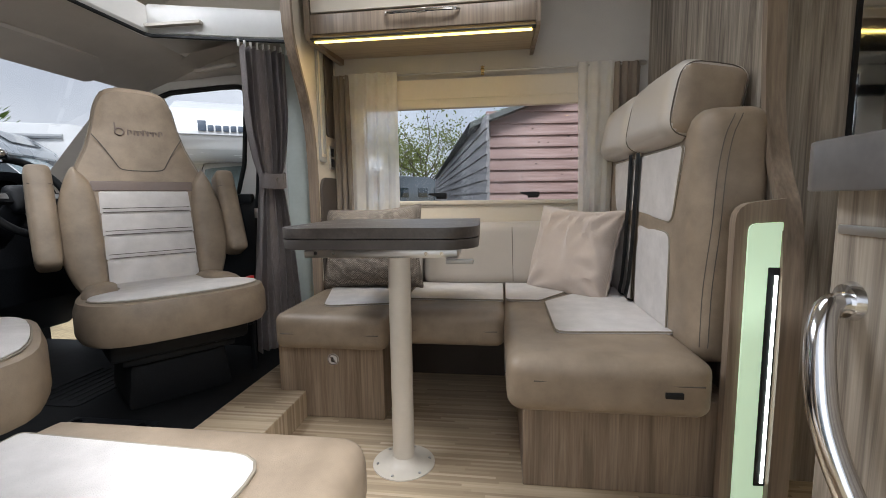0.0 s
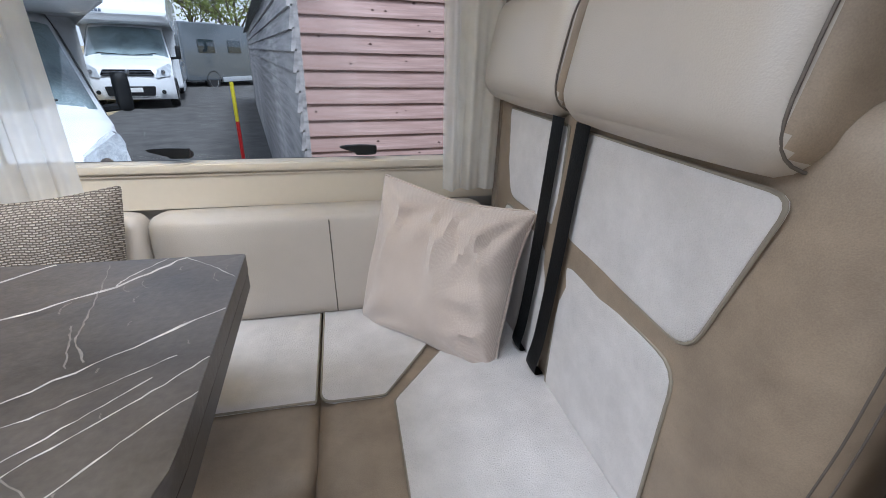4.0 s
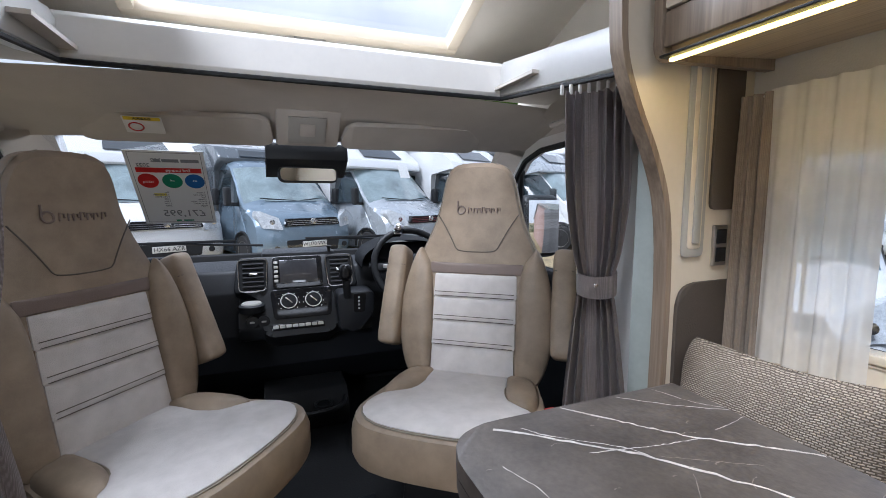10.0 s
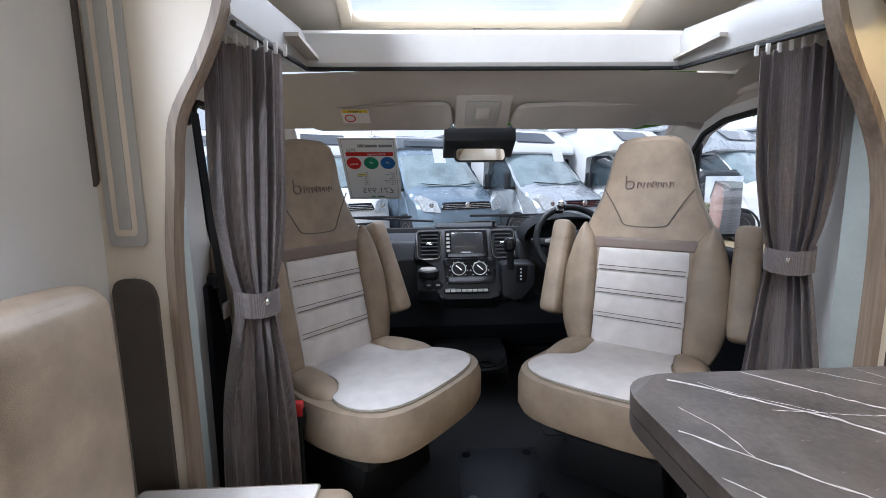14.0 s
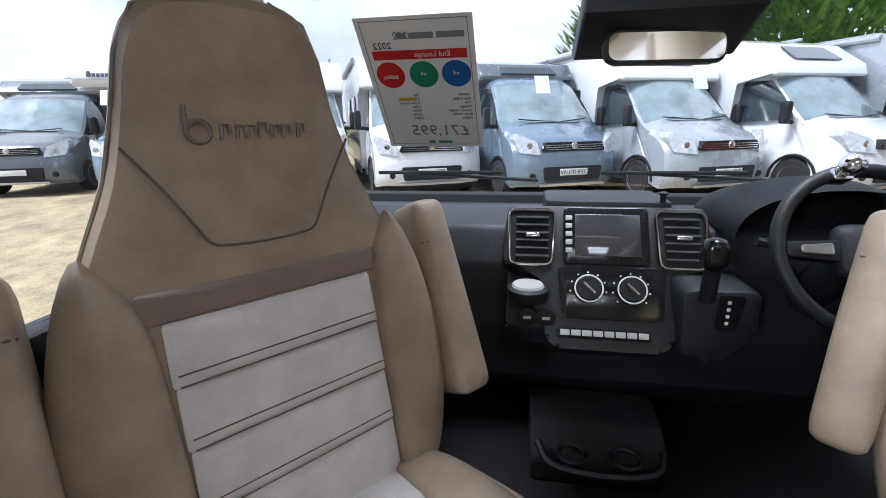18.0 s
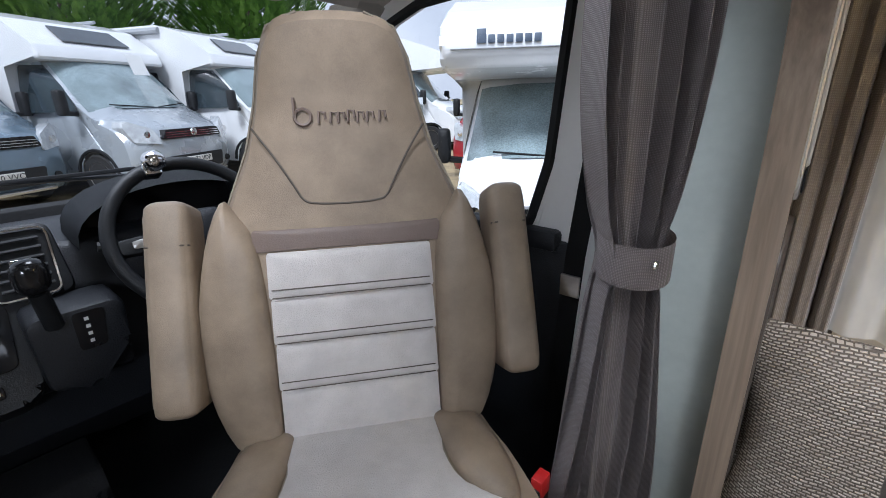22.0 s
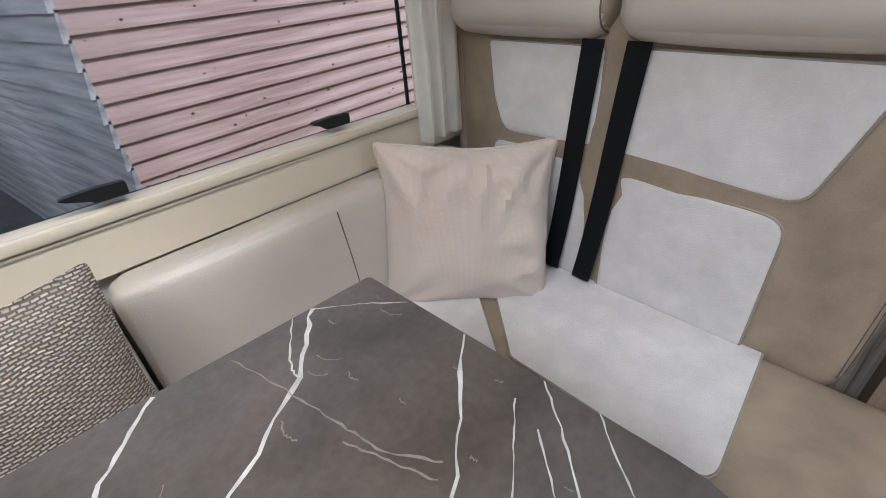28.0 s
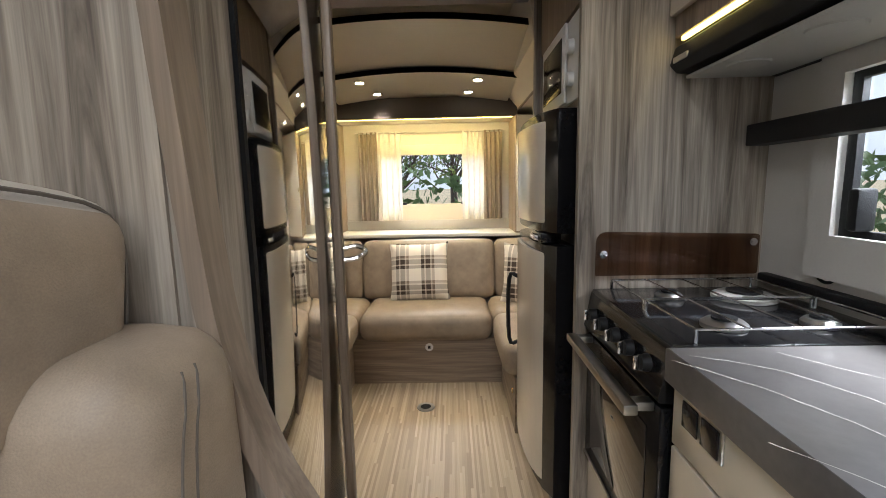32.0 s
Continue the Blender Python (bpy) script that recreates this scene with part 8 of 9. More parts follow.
def motorhome(m, cab_colour, body_colour, style, label, plate="", paper_in=False, stripe=None, blind=False):
    """A van-based motorhome that faces -y, its front bumper at y = 0 and its wheels on z = 0."""
    t = thing("motorhome", m, label, "motorhome", "parked motorhomes")
    P, B = PAINT[cab_colour], PAINT[body_colour]
    W = 1.0
    prof = smooth_path([(0.10, 0.26), (0.015, 0.40), (0.0, 0.62), (0.05, 0.90), (0.16, 1.06), (0.45, 1.19), (0.74, 1.30)], 3)
    low = [(p[0], p[1]) for p in prof]
    # cab shell lofted across the width, tapered at the nose
    secs = []
    for s in (-1.0, -0.97, -0.86, -0.6, -0.2, 0.2, 0.6, 0.86, 0.97, 1.0):
        pull = 0.22 * abs(s) ** 5
        lift = -0.05 * abs(s) ** 4
        full = low + [(0.95, 1.48), (1.28, 1.82), (1.52, 2.06), (1.75, 2.17), (2.30, 2.22)]
        drop = 0.0 if abs(s) < 0.9 else 0.02
        secs.append([(s * (W - (0.16 * max(0, (z - 1.25)) if z > 1.25 else 0)), y + pull * (1.2 if z < 1.2 else 0.7), z + lift * (1 if z > 0.9 else 0) - drop) for y, z in full])
    shell = part("cab", sheet(secs), P, t, "painted van cab")
    for s in (-1, 1):
        so = [(p[1], p[2]) for p in secs[0]] + [(2.30, 0.32), (1.28, 0.30), (1.22, 0.52), (1.10, 0.68), (0.92, 0.74), (0.74, 0.68), (0.62, 0.52), (0.58, 0.30)]
        one = bmesh.new()
        f = one.faces.new([one.verts.new((s * (W - (0.16 * max(0, (z - 1.25)) if z > 1.25 else 0) - 0.001), y, z)) for y, z in so])
        bmesh.ops.triangulate(one, faces=[f])
        part("cab_side", one, P, shell, smooth=False)
        one = bmesh.new()
        win_o = rounded([(1.02, 1.30), (1.30, 1.66), (1.62, 1.96), (2.16, 1.98), (2.18, 1.28)], 0.06, 3)
        f = one.faces.new([one.verts.new((s * (W - 0.16 * max(0, z - 1.25) + 0.004), y, z)) for y, z in win_o])
        part("side_window", one, dark_glass, shell, smooth=False)
        hl = rounded([(0.60, 0.80), (0.66, 1.02), (0.95, 1.16), (0.985, 1.06), (0.93, 0.84)], 0.03, 3)
        one = bmesh.new()
        fr_, bk_ = [], []
        for x, z in hl:
            px = min(x, 0.995)
            yy = 0.03 + (z - 0.75) * 0.32 + 0.36 * max(0, px - 0.62) ** 1.5 * 2.4
            fr_.append(one.verts.new((s * px, yy - 0.035, z)))
            bk_.append(one.verts.new((s * px, yy + 0.16, z)))
        one.faces.new(fr_)
        for i in range(len(fr_)):
            one.faces.new((fr_[i], fr_[(i + 1) % len(fr_)], bk_[(i + 1) % len(fr_)], bk_[i]))
        hlp = part("headlight", one, lampglass, t, "clear headlight")
        part("bulb", lathe([(0.0, -0.012), (0.05, -0.008), (0.05, 0.0), (0.0, 0.0)], "y", (s * 0.79, 0.075, 0.95), 12), M["chrome"], hlp)
        part("fog_lamp", lathe([(0.0, -0.02), (0.05, -0.015), (0.055, 0.02), (0.0, 0.02)], "y", (s * 0.72, 0.05, 0.45), 12), M["black_plastic"], t)
        mi = part("wing_mirror", soft(0.13, 0.16, 0.36, 0.05, 5), M["black_plastic"], t, "black wing mirror", m=Matrix.Translation((s * 1.19, 1.05, 1.42)))
        part("mirror_arm", tube([(-s * 0.04, 0.02, -0.14), (-s * 0.24, 0.05, -0.16)], 0.035, 6), M["black_plastic"], mi)
        for yw in (0.92, 4.6):
            w = part("wheel", lathe([(0.0, -0.10), (0.24, -0.10), (0.31, -0.11), (0.34, -0.07), (0.34, 0.07), (0.31, 0.11), (0.24, 0.10), (0.0, 0.10)], "x", (0, 0, 0), 22), tyre_m, t, "black tyre", m=Matrix.Translation((s * 0.90, yw, 0.34)))
            rm_ = part("rim", lathe([(0.0, s * 0.085), (0.06, s * 0.095), (0.20, s * 0.090), (0.225, s * 0.105), (0.225, s * 0.09), (0.0, s * 0.08)], "x", (0, 0, 0), 20), M["steel"], w, "alloy rim")
            for k in range(5):
                a = k * 2 * math.pi / 5 + 0.3
                part("spoke_gap", lathe([(0.0, s * 0.100), (0.045, s * 0.098), (0.0, s * 0.094)], "x", (0, 0.13 * math.cos(a), 0.13 * math.sin(a)), 8), tyre_m, rm_)
            part("arch", tube([(s * (W + 0.002), yw + 0.40 * math.cos(a), 0.34 + 0.40 * math.sin(a)) for a in [math.pi * k / 10 for k in range(11)]], 0.025, 5), M["black_plastic"], t)
    # windscreen
    ws_ = []
    for s in (-1, -0.9, -0.5, 0, 0.5, 0.9, 1):
        pull = 0.22 * abs(s) ** 5 * 0.7
        ws_.append([(s * (0.945 - 0.15 * (z - 1.3)), y + pull - 0.012, z + 0.012 - 0.05 * abs(s) ** 4) for y, z in ((0.765, 1.32), (0.95, 1.49), (1.28, 1.83), (1.47, 2.02))])
    wsn = part("windscreen", sheet(ws_), screen, t, "windscreen with the sky's pale reflection put in its colour")
    for s in (-1, 1):
        part("wiper", tube([(s * 0.05 + 0.1, 0.765, 1.335), (s * 0.05 + 0.62 * (1 if s > 0 else -1), 0.80, 1.385)], 0.010, 5), M["black_plastic"], wsn)
    if paper_in:
        part("price_sheet", prism([(-0.62, 1.36), (-0.62, 1.58), (-0.36, 1.58), (-0.36, 1.36)], "y", 0.0, 0.004), paper, wsn, "white price sheet", m=Matrix(((1, 0, 0, 0), (0, 1, 0.95, -0.43), (0, 0, 1, 0.04), (0, 0, 0, 1))))
    if blind:
        part("blind", sheet([[(x, 0.985 + 0.006, 1.50), (x, 1.44, 1.985)] for x in (-0.78, 0.78)]), M["cream"], wsn)
    gr = part("grille", prism(rounded([(-0.60, 0.86), (-0.52, 1.005), (0.52, 1.005), (0.60, 0.86)], 0.03, 3), "y", 0.0, 0.12), M["black_gloss"], t, "black grille with chrome bars")
    for k in range(3):
        part("bar", box(-0.54, 0.54, -0.012, 0.012, 0.885 + 0.035 * k, 0.895 + 0.035 * k), M["chrome"], gr)
    part("badge", lathe([(0.0, -0.03), (0.055, -0.025), (0.062, -0.012), (0.0, -0.012)], "y", (0, 0.0, 0.945), 18), M["chrome"], gr, "round plain badge")
    part("bumper_grille", prism(rounded([(-0.52, 0.36), (-0.56, 0.60), (0.56, 0.60), (0.52, 0.36)], 0.04, 3), "y", -0.012, 0.10), M["black_plastic"], t)
    pp = part("number_plate", box(-0.26, 0.26, -0.044, -0.030, 0.455, 0.565, 0.004), plate_m, t, "white front number plate")
    if plate:
        lettering(plate, 0.105, pose(0, -0.0455, 0.508, 90, 0, 0), M["black_plastic"], pp, "registration")
    part("skid", box(-0.62, 0.62, -0.02, 0.06, 0.27, 0.315, 0.01), M["steel"], t)
    # living body
    bw = 1.06 if style == "lowprofile" else 1.12
    if style == "van":
        bp = [(1.75, 2.17), (2.1, 2.46), (2.6, 2.55), (5.9, 2.55), (5.98, 0.40), (2.20, 0.34), (2.20, 2.0)]
        bw = 1.015
    elif style == "luton":
        bp = [(0.50, 2.14), (0.36, 2.25), (0.40, 2.44), (0.95, 2.66), (1.60, 2.86), (2.40, 2.97), (6.8, 2.98), (6.86, 0.42), (2.22, 0.38), (2.22, 2.08), (1.4, 2.08)]
    else:
        bp = [(1.38, 2.02), (1.50, 2.24), (2.05, 2.62), (2.6, 2.76), (6.7, 2.76), (6.8, 0.42), (2.22, 0.38), (2.22, 2.0)]
    one = prism(rounded(bp, 0.10, 3), "x", -bw, bw, 0.07, 3)
    bd = part("body", one, B, t, "coachbuilt body")
    if style == "luton":
        # plain dark mark and a grey crease line on the overcab's brow
        mk = part("brow_mark", box(-0.80, -0.72, 0.350, 0.366, 2.32, 2.43, 0.004), decal_grey, bd, "dark plain mark on the overcab")
        for k in range(6):
            part("mark_bar", box(-0.705 + 0.075 * k, -0.648 + 0.075 * k, 0.350, 0.366, 2.32, 2.385, 0.004), decal_grey, mk)
        part("crease_line", box(-1.02, 1.02, 0.352, 0.37, 2.278, 2.286, 0.002), roofgrey, bd)
    if style == "lowprofile":
        part("roof_window", prism([(-0.55, 0.0), (0.55, 0.0), (0.5, 0.42), (-0.5, 0.42)], "y", -0.01, 0.01), dark_glass, bd, m=Matrix(((1, 0, 0, 0), (0, 0.55, 0.82, 1.56), (0, -0.82, 0.57, 2.315), (0, 0, 0, 1))))
    if style == "van":
        part("roof_window", prism([(-0.6, 0.0), (0.6, 0.0), (0.55, 0.22), (-0.55, 0.22)], "y", -0.01, 0.01), dark_glass, bd, m=Matrix(((1, 0, 0, 0), (0, 0.6, 0.77, 1.83), (0, -0.77, 0.62, 2.255), (0, 0, 0, 1))))
    for s in (-1, 1):
        for y0, y1, z0, z1 in ((2.75, 3.55, 1.45, 1.95), (4.3, 5.2, 1.45, 1.95)):
            w = part("side_window", prism(rounded([(y0, z0), (y0, z1), (y1, z1), (y1, z0)], 0.05, 3), "x", s * bw, s * (bw + 0.02), 0.006), dark_glass, bd, "dark tinted window")
        if stripe:
            part("decal", prism([(2.3, 0.85), (2.3, 1.0), (4.4, 1.12), (6.2, 1.0), (6.2, 0.93), (4.4, 0.98)], "x", s * (bw + 0.001), s * (bw + 0.004)), stripe, bd)
            part("decal", prism([(2.5, 1.2), (3.0, 2.0), (3.25, 2.0), (2.75, 1.2)], "x", s * (bw + 0.001), s * (bw + 0.0035)), stripe, bd)
        part("skirt", box(s * bw - 0.02, s * bw + 0.012, 2.3, 4.1, 0.30, 0.50, 0.008), roofgrey, bd)
    part("roof_rail", tube([(bw - 0.2, 2.6, (2.98 if style == "luton" else 2.82 if style == "lowprofile" else 2.61)), (bw - 0.2, 5.6, (2.98 if style == "luton" else 2.82 if style == "lowprofile" else 2.61))], 0.03, 6), roofgrey, bd)
    part("roof_vent", box(-0.3, 0.3, 3.2, 3.8, (2.90 if style == "luton" else 2.75 if style == "lowprofile" else 2.54), (3.02 if style == "luton" else 2.86 if style == "lowprofile" else 2.64), 0.03), roofgrey, bd)
    if style != "van":
        part("awning", tube([(-bw - 0.02, 2.5, 2.66), (-bw - 0.02, 6.2, 2.66)], 0.06, 8), roofgrey, bd)
    return t


def park(x, y, turn, *a, **k):
    return motorhome(pose(x, y, gz(x, y), 0, 0, turn), *a, **k)


XP, ROW = -8.9, 115
park(XP, -0.72, ROW, "white", "white", "lowprofile", "white low-profile motorhome with black grille", plate="HX66 AZR", stripe=decal_grey)
park(XP, 1.73, ROW, "steelblue", "grey", "van", "blue-grey panel van camper with red flash", plate="WU70 VVC", stripe=decal, paper_in=True)
park(XP, 4.15, ROW, "silver", "white", "lowprofile", "white and silver low-profile motorhome", plate="WJ72 VDP", stripe=decal_grey, paper_in=True)
park(XP, 6.60, ROW, "white", "white", "lowprofile", "white low-profile motorhome beside the silver one", stripe=None)
park(XP, 9.10, ROW, "white", "silver", "lowprofile", "white motorhome further along the row", stripe=decal_grey)
park(XP, 11.7, ROW, "white", "white", "luton", "white overcab motorhome at the row's end")
park(XP, -3.35, ROW, "white", "white", "lowprofile", "white motorhome behind the price notice", stripe=decal_grey, paper_in=True)
park(XP + 0.1, -6.6, 112, "steelblue", "white", "luton", "blue and white overcab motorhome with stickers", plate="PO16 ECY", stripe=decal, paper_in=True)
park(XP + 0.4, -9.4, 112, "grey", "grey", "van", "dark grey panel van camper")
# second row, further off
park(-19.0, -13.0, 110, "white", "white", "luton", "white overcab motorhome in the second row")
park(-19.0, 17.0, 100, "white", "white", "lowprofile", "white motorhome in the second row")
# beside the lane
motorhome(pose(-2.44, 4.52, -0.67, 0, 0, 32), "white", "white", "luton", "white overcab motorhome parked beside the lane", stripe=decal_grey)
park(-5.2, 14.6, 14, "white", "white", "luton", "white motorhome further down the lane", stripe=decal_grey)
park(-5.6, 8.2, 20, "redcar", "white", "lowprofile", "white motorhome with red cab beyond the lane")
park(-3.6, 27.0, 150, "grey", "grey", "van", "dark van down the lane")

# timber shed
shed_pink = wood("shed_pink", (0.31, 0.19, 0.165), (0.58, 0.42, 0.38), "x", 0.45, 0.8)
shed_grey = wood("shed_grey", (0.20, 0.195, 0.20), (0.48, 0.46, 0.455), "x", 0.45, 0.85)
knot_m = mat("knot", (0.10, 0.05, 0.04), 0.8, vary=0.3)
SHED = pose(-0.205, 4.22, -0.60, 0, 0, 6.0)
sd = thing("timber_shed", SHED, "weathered timber shed with pink-brown and grey boards", "shed")
FW, SIDE, EAVE = 5.2, 13.0, 2.20
rng = random.Random(11)
fwall = part("front_wall", box(0.0, FW, 0.03, 0.08, 0.0, EAVE + 0.1), M["brown_panel"], sd, smooth=False)
swall = part("side_wall", prism([(0.0, 0.08), (-0.05, 0.08), (-0.05 - 0.075 * SIDE, SIDE), (-0.075 * SIDE, SIDE)], "z", 0.0, EAVE), M["brown_panel"], sd, smooth=False)
H = 0.108


def board(length, h):
    """A feather-edged board along x, thicker at its foot."""
    one = bmesh.new()
    v = [one.verts.new(p) for x in (0, length) for p in ((x, 0.0, 0.0), (x, -0.030, 0.0), (x, -0.030, 0.012), (x, -0.010, h), (x, 0.0, h))]
    for i in range(5):
        j = (i + 1) % 5
        one.faces.new((v[i], v[j], v[5 + j], v[5 + i]))
    one.faces.new(v[:5])
    one.faces.new(v[5:])
    return one


fb = mesh(board(FW, H + 0.012), "board", shed_pink, False)
sb_ = mesh(board(SIDE * 1.04, H + 0.012), "board", shed_grey, False)
fy = math.degrees(math.atan2(SIDE, -0.075 * SIDE))
for k in range(20):
    z = 0.02 + k * H
    o = new("board", fb)
    o.parent, o.matrix_basis = fwall, pose(0.0, 0.03, z, 0, rng.uniform(-0.05, 0.05), 0)
    o = new("board", sb_)
    o.parent, o.matrix_basis = swall, pose(-0.075 * SIDE - 0.05, SIDE, z, 0, 0, fy + 180)
    for q in range(7):
        kx, kz = rng.uniform(0.05, 3.4), z + rng.uniform(0.02, 0.09)
        kn_ = part("knot", lathe([(0.0, -0.004), (0.012 * rng.uniform(0.5, 1.2), -0.003), (0.0, 0.0)], "y", (0, 0, 0), 8), knot_m, fwall, m=Matrix.Translation((kx, 0.004 + 0.020 * (kz - z) / H - 0.003, kz)))
part("corner_post", box(-0.06, 0.03, -0.02, 0.05, 0.0, EAVE + 0.02, 0.004), shed_grey, sd, smooth=False)
# gable boards above the eaves
for k in range(8):
    z = 0.02 + (20 + k) * H
    x0 = max(0.0, (z - EAVE) / 0.36)
    if FW - 2 * x0 < 0.4:
        break
    part("gable_board", board(FW - 2 * x0, H + 0.012), shed_pink, fwall, m=Matrix.Translation((x0, 0.03, z)), smooth=False)
rl = part("roof", prism([(-0.16, EAVE - 0.02), (FW / 2, EAVE + 0.36 * FW / 2 + 0.05), (FW + 0.16, EAVE - 0.02), (FW + 0.16, EAVE - 0.07), (FW / 2, EAVE + 0.36 * FW / 2), (-0.16, EAVE - 0.07)], "y", -0.12, 0.35), mat("felt", (0.16, 0.17, 0.16), 0.9, vary=0.3, bump=0.5), sd, "grey roof felt", smooth=False)
one = bmesh.new()
one.faces.new([one.verts.new(p) for p in ((-0.16, -0.12, EAVE - 0.02), (FW / 2, -0.12, EAVE + 0.36 * FW / 2 + 0.05), (FW / 2 - 0.075 * SIDE, SIDE, EAVE + 0.36 * FW / 2 + 0.05), (-0.16 - 0.075 * SIDE, SIDE, EAVE - 0.02))])
part("roof_slope", one, mat("felt_green", (0.15, 0.17, 0.155), 0.9, vary=0.3, bump=0.5), sd, "grey-green roof felt", smooth=False)
# striped post by the shed
bp_ = thing("marker_post", (-1.32, 7.6, gz(-1.3, 7.6)), "red and yellow marker post on a white and red foot", "post")
part("foot", lathe([(0.0, 0.0), (0.17, 0.0), (0.16, 0.05), (0.08, 0.11), (0.0, 0.12)], "z", sides=18), paper, bp_)
part("foot_band", lathe([(0.125, 0.075), (0.128, 0.08), (0.085, 0.112), (0.08, 0.108)], "z", sides=18), M["red"], bp_)
part("pole", tube([(0, 0, 0.1), (0, 0, 0.75)], 0.025, 8), M["red"], bp_, "red lower pole")
part("upper_pole", tube([(0, 0, 0.75), (0, 0, 1.25)], 0.025, 8), YEL, bp_, "yellow upper pole")

# trees
leaf_c = mat("conifer_leaf", (0.22, 0.40, 0.06), 0.7, vary=0.5, scale=3.0, second=(0.08, 0.20, 0.03))
leaf_y = mat("spring_leaf", (0.26, 0.30, 0.06), 0.7, vary=0.4, scale=2.0, second=(0.12, 0.17, 0.04))
leaf_d = mat("dark_leaf", (0.17, 0.27, 0.10), 0.7, vary=0.5, scale=2.0, second=(0.08, 0.14, 0.05))
bark = mat("bark", (0.10, 0.08, 0.06), 0.9, vary=0.4, scale=10, bump=0.8)


def conifer(x, y, h, w, seed, label):
    rng = random.Random(seed)
    t = thing("conifer_tree", (x, y, gz(x, y)), label, "tree", "conifers")
    part("trunk", tube([(0, 0, 0), (0, 0, h * 0.5), (0, 0, h * 0.95)], [0.22, 0.14, 0.03], 8), bark, t)
    V, F = [], []
    for i in range(15000):
        s = rng.random() ** 0.85
        z = h * (0.04 + 0.96 * s)
        r = w * (1 - s ** 2.6) ** 0.6 * (0.72 + 0.32 * rng.random()) * (1 + 0.10 * math.sin(7 * z + seed) * math.sin(5 * i))
        a = rng.random() * 6.283
        r *= 1 + 0.10 * math.sin(5 * a + 2.3 * z)
        c = Vector((r * math.cos(a), r * math.sin(a), z))
        out = Vector((math.cos(a), math.sin(a), 0.9)).normalized()
        side = Vector((-math.sin(a), math.cos(a), rng.uniform(-0.5, 0.5)))
        l, b = rng.uniform(0.16, 0.36), rng.uniform(0.05, 0.11)
        n = len(V)
        V += [c - side * b, c + out * l, c + side * b, c - out * l * 0.3]
        F.append((n, n + 1, n + 2, n + 3))
    data = bpy.data.meshes.new("crown")
    data.from_pydata([tuple(v) for v in V], [], F)
    data.materials.append(leaf_c)
    o = new("crown", data)
    o.parent = t
    return t


def tree(x, y, h, w, seed, leaf, density, label):
    rng = random.Random(seed)
    t = thing("tree", (x, y, gz(x, y)), label, "tree", "trees")
    part("trunk", tube([(0, 0, 0), (0.1, 0.05, h * 0.3), (0.0, 0.1, h * 0.55)], [0.18, 0.13, 0.07], 8), bark, t)
    tips = []
    limbs = bmesh.new()
    for i in range(16):
        a, e = rng.random() * 6.283, rng.uniform(0.3, 1.2)
        p0 = Vector((0, 0, h * rng.uniform(0.25, 0.6)))
        d = Vector((math.cos(a) * math.cos(e), math.sin(a) * math.cos(e), math.sin(e)))
        L = w * rng.uniform(0.7, 1.25)
        p1 = p0 + d * L * 0.5
        p2 = p1 + (d + Vector((rng.uniform(-0.4, 0.4), rng.uniform(-0.4, 0.4), 0.3))) * L * 0.5
        tube([p0, p1, p2], [0.05, 0.03, 0.012], 5, bm=limbs)
        tips += [p1, p2]
        for q in range(4):
            p3 = p1.lerp(p2, rng.random()) + Vector((rng.uniform(-1, 1), rng.uniform(-1, 1), rng.uniform(0, 1))) * w * 0.35
            tube([p1.lerp(p2, rng.random()), p3], [0.014, 0.005], 4, bm=limbs)
            tips.append(p3)
    part("limbs", limbs, bark, t)
    V, F = [], []
    for i in range(density):
        c = rng.choice(tips) + Vector((rng.gauss(0, 1), rng.gauss(0, 1), rng.gauss(0, 0.8))) * w * 0.14
        u = Vector((rng.gauss(0, 1), rng.gauss(0, 1), rng.gauss(0, 1))).normalized()
        v = u.cross(Vector((rng.gauss(0, 1), rng.gauss(0, 1), 0.3))).normalized()
        l = rng.uniform(0.05, 0.12) * (w / 2.2) ** 0.5
        n = len(V)
        V += [c, c + u * l + v * l * 0.5, c + u * 2 * l, c + u * l - v * l * 0.5]
        F.append((n, n + 1, n + 2, n + 3))
    data = bpy.data.meshes.new("crown")
    data.from_pydata([tuple(v) for v in V], [], F)
    data.materials.append(leaf)
    o = new("crown", data)
    o.parent = t
    return t


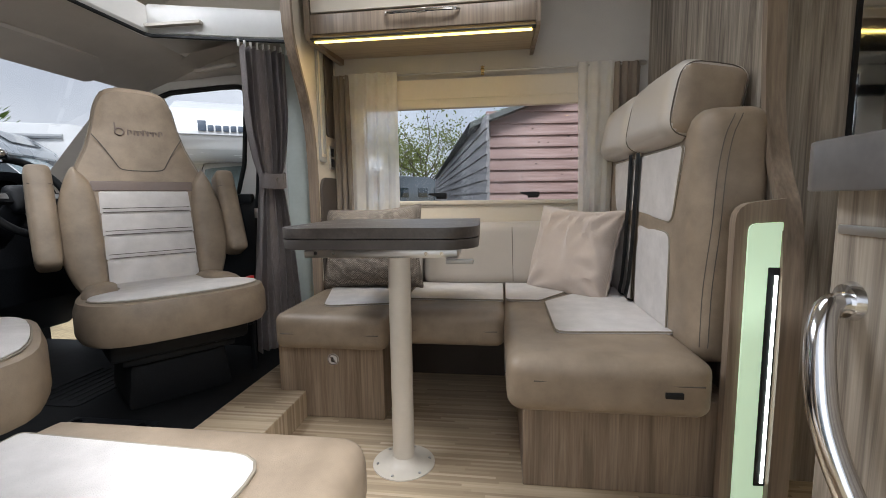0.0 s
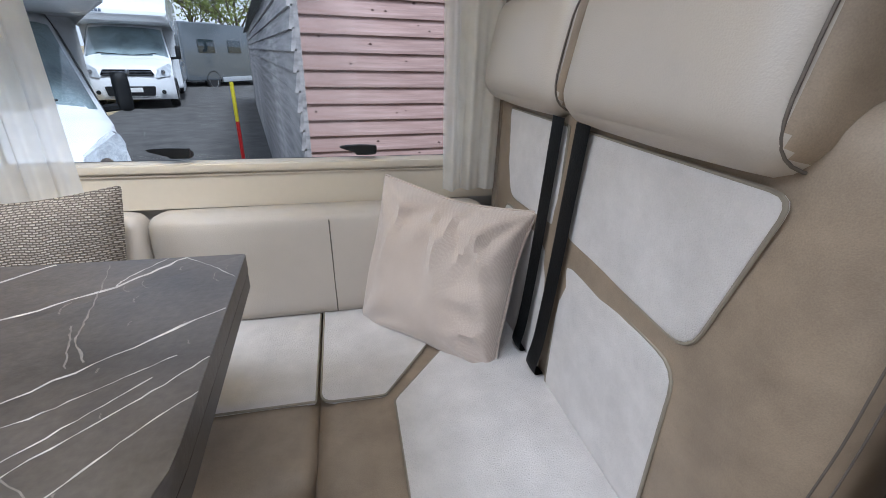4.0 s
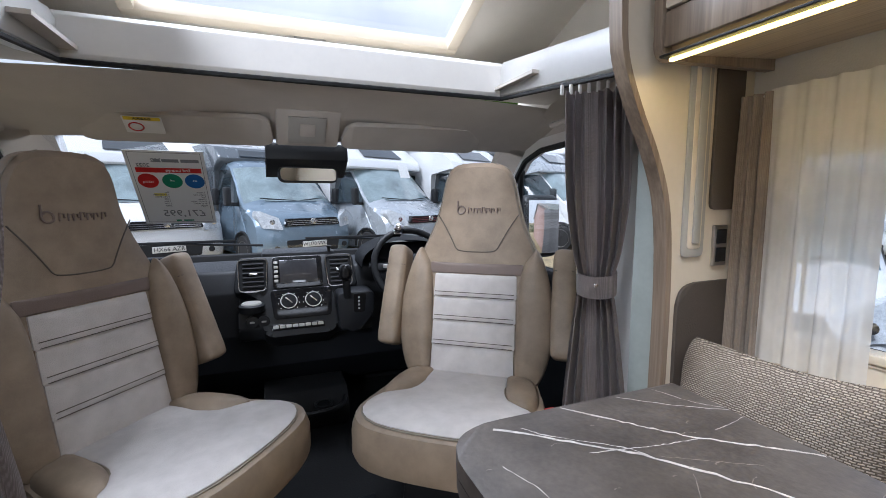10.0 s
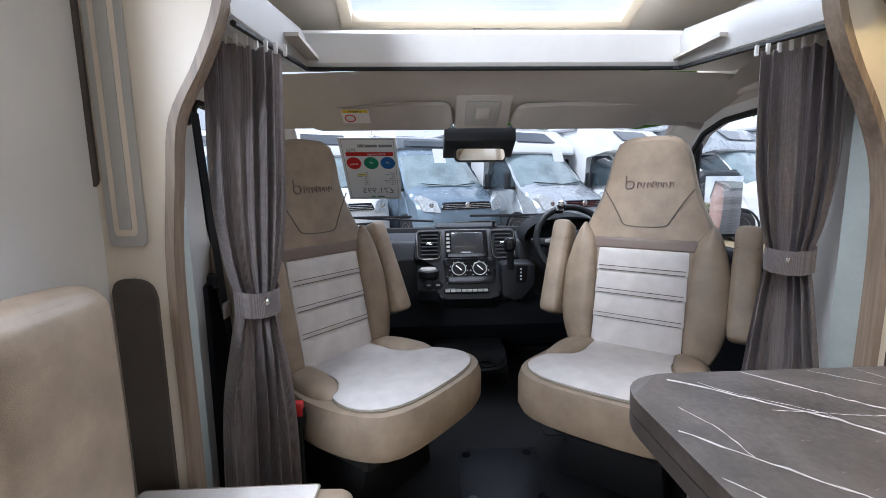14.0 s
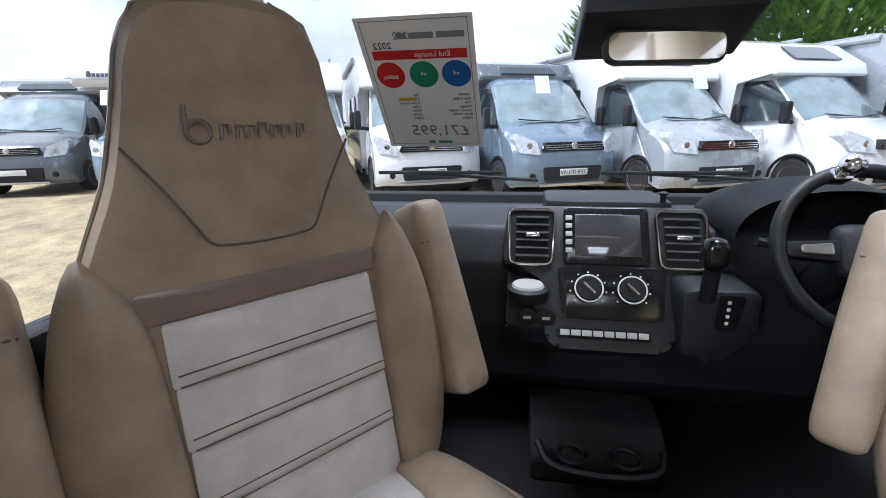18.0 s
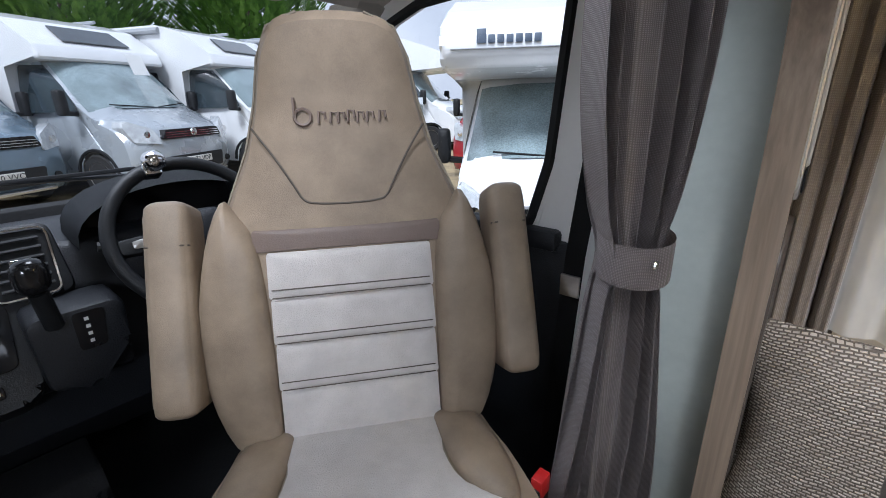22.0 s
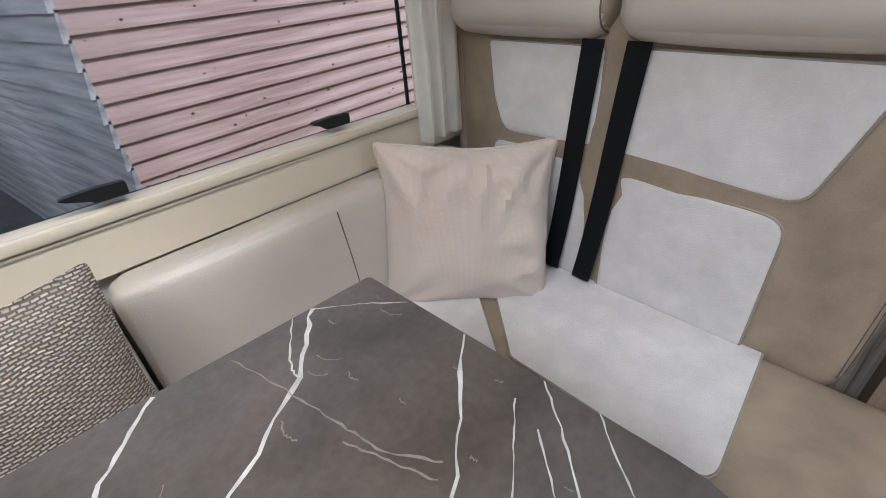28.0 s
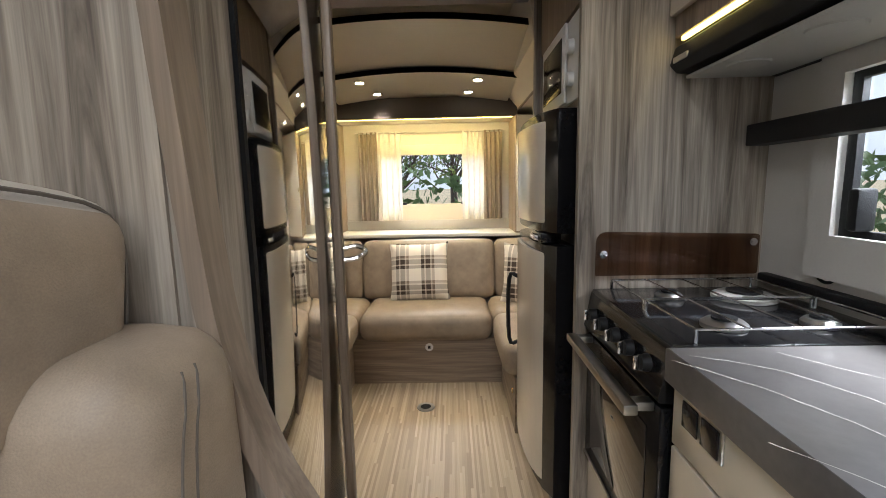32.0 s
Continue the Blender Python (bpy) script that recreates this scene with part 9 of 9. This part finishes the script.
for i, (x, y, h, w) in enumerate(((-20.0, 5.2, 8.0, 2.9), (-20.0, 11.3, 7.6, 3.5), (-21.0, 2.6, 3.6, 1.3), (-22.0, 15.6, 4.6, 1.6))):
    conifer(x, y, h, w, 30 + i, "dense bright green clipped conifer behind the vans")
for i, (x, y, h, w, leaf, dens) in enumerate(((-5.2, 30.0, 6.0, 2.6, leaf_y, 2600), (-2.0, 33.0, 6.5, 2.8, leaf_y, 2600), (-8.0, 32.0, 6.0, 2.6, leaf_y, 2200), (0.6, 24.0, 7.5, 1.6, leaf_d, 5200), (-44.0, -5.5, 5.5, 2.6, leaf_y, 90), (-46.0, 0.0, 5.0, 2.6, leaf_y, 90), (-45.0, -12.0, 6.0, 2.8, leaf_y, 90), (-40.0, -19.0, 6.5, 3.0, leaf_y, 120), (12.5, 2.6, 5.2, 2.2, leaf_d, 1700), (12.0, -0.6, 4.8, 2.0, leaf_d, 1700), (17.5, 0.9, 5.5, 2.4, leaf_y, 900), (20.0, 3.4, 5.5, 2.4, leaf_d, 1500))):
    tree(x, y, h, w, 60 + i, leaf, dens, "spring tree with thin yellow-green leaves" if leaf is leaf_y else "dark green leafy tree")
# low hedge and far tree line
rng = random.Random(77)
V, F = [], []
for i in range(9000):
    x, y = (-27 + rng.uniform(-0.6, 0.6), rng.uniform(-40, 45)) if i % 3 else (9.0 + rng.uniform(-0.4, 0.4), rng.uniform(-10, 14))
    z = rng.random() * (1.7 + 0.5 * math.sin(y * 0.7)) + gz(x, y)
    u = Vector((rng.gauss(0, 1), rng.gauss(0, 1), rng.gauss(0, 1))).normalized() * rng.uniform(0.08, 0.2)
    v = u.cross(Vector((0.3, 1, 0.2))).normalized() * 0.08
    n = len(V)
    c = Vector((x, y, z))
    V += [tuple(c - v), tuple(c + u), tuple(c + v), tuple(c - u)]
    F.append((n, n + 1, n + 2, n + 3))
data = bpy.data.meshes.new("hedge")
data.from_pydata(V, [], F)
data.materials.append(leaf_d)
tagged(new("hedge", data), "rough dark green boundary hedge", "hedge", kind="stuff")
# neighbour on the kitchen side: a pale vehicle flank seen through the kitchen window
park(2.6, -5.2, 178, "white", "white", "luton", "white motorhome parked behind the kitchen side", stripe=decal_grey)
for x, y, h in ((-24.5, 13.5, 5.0), (-26.0, 6.0, 5.4)):
    lp_ = thing("yard_lamp", (x, y, gz(x, y)), "slim grey yard lamp post", "lamp post", "yard lamps")
    part("mast", tube([(0, 0, 0), (0, 0, h)], 0.05, 8), roofgrey, lp_)
    part("head", lathe([(0.0, h + 0.12), (0.3, h), (0.1, h - 0.05), (0.0, h - 0.05)], "z", sides=12), roofgrey, lp_)
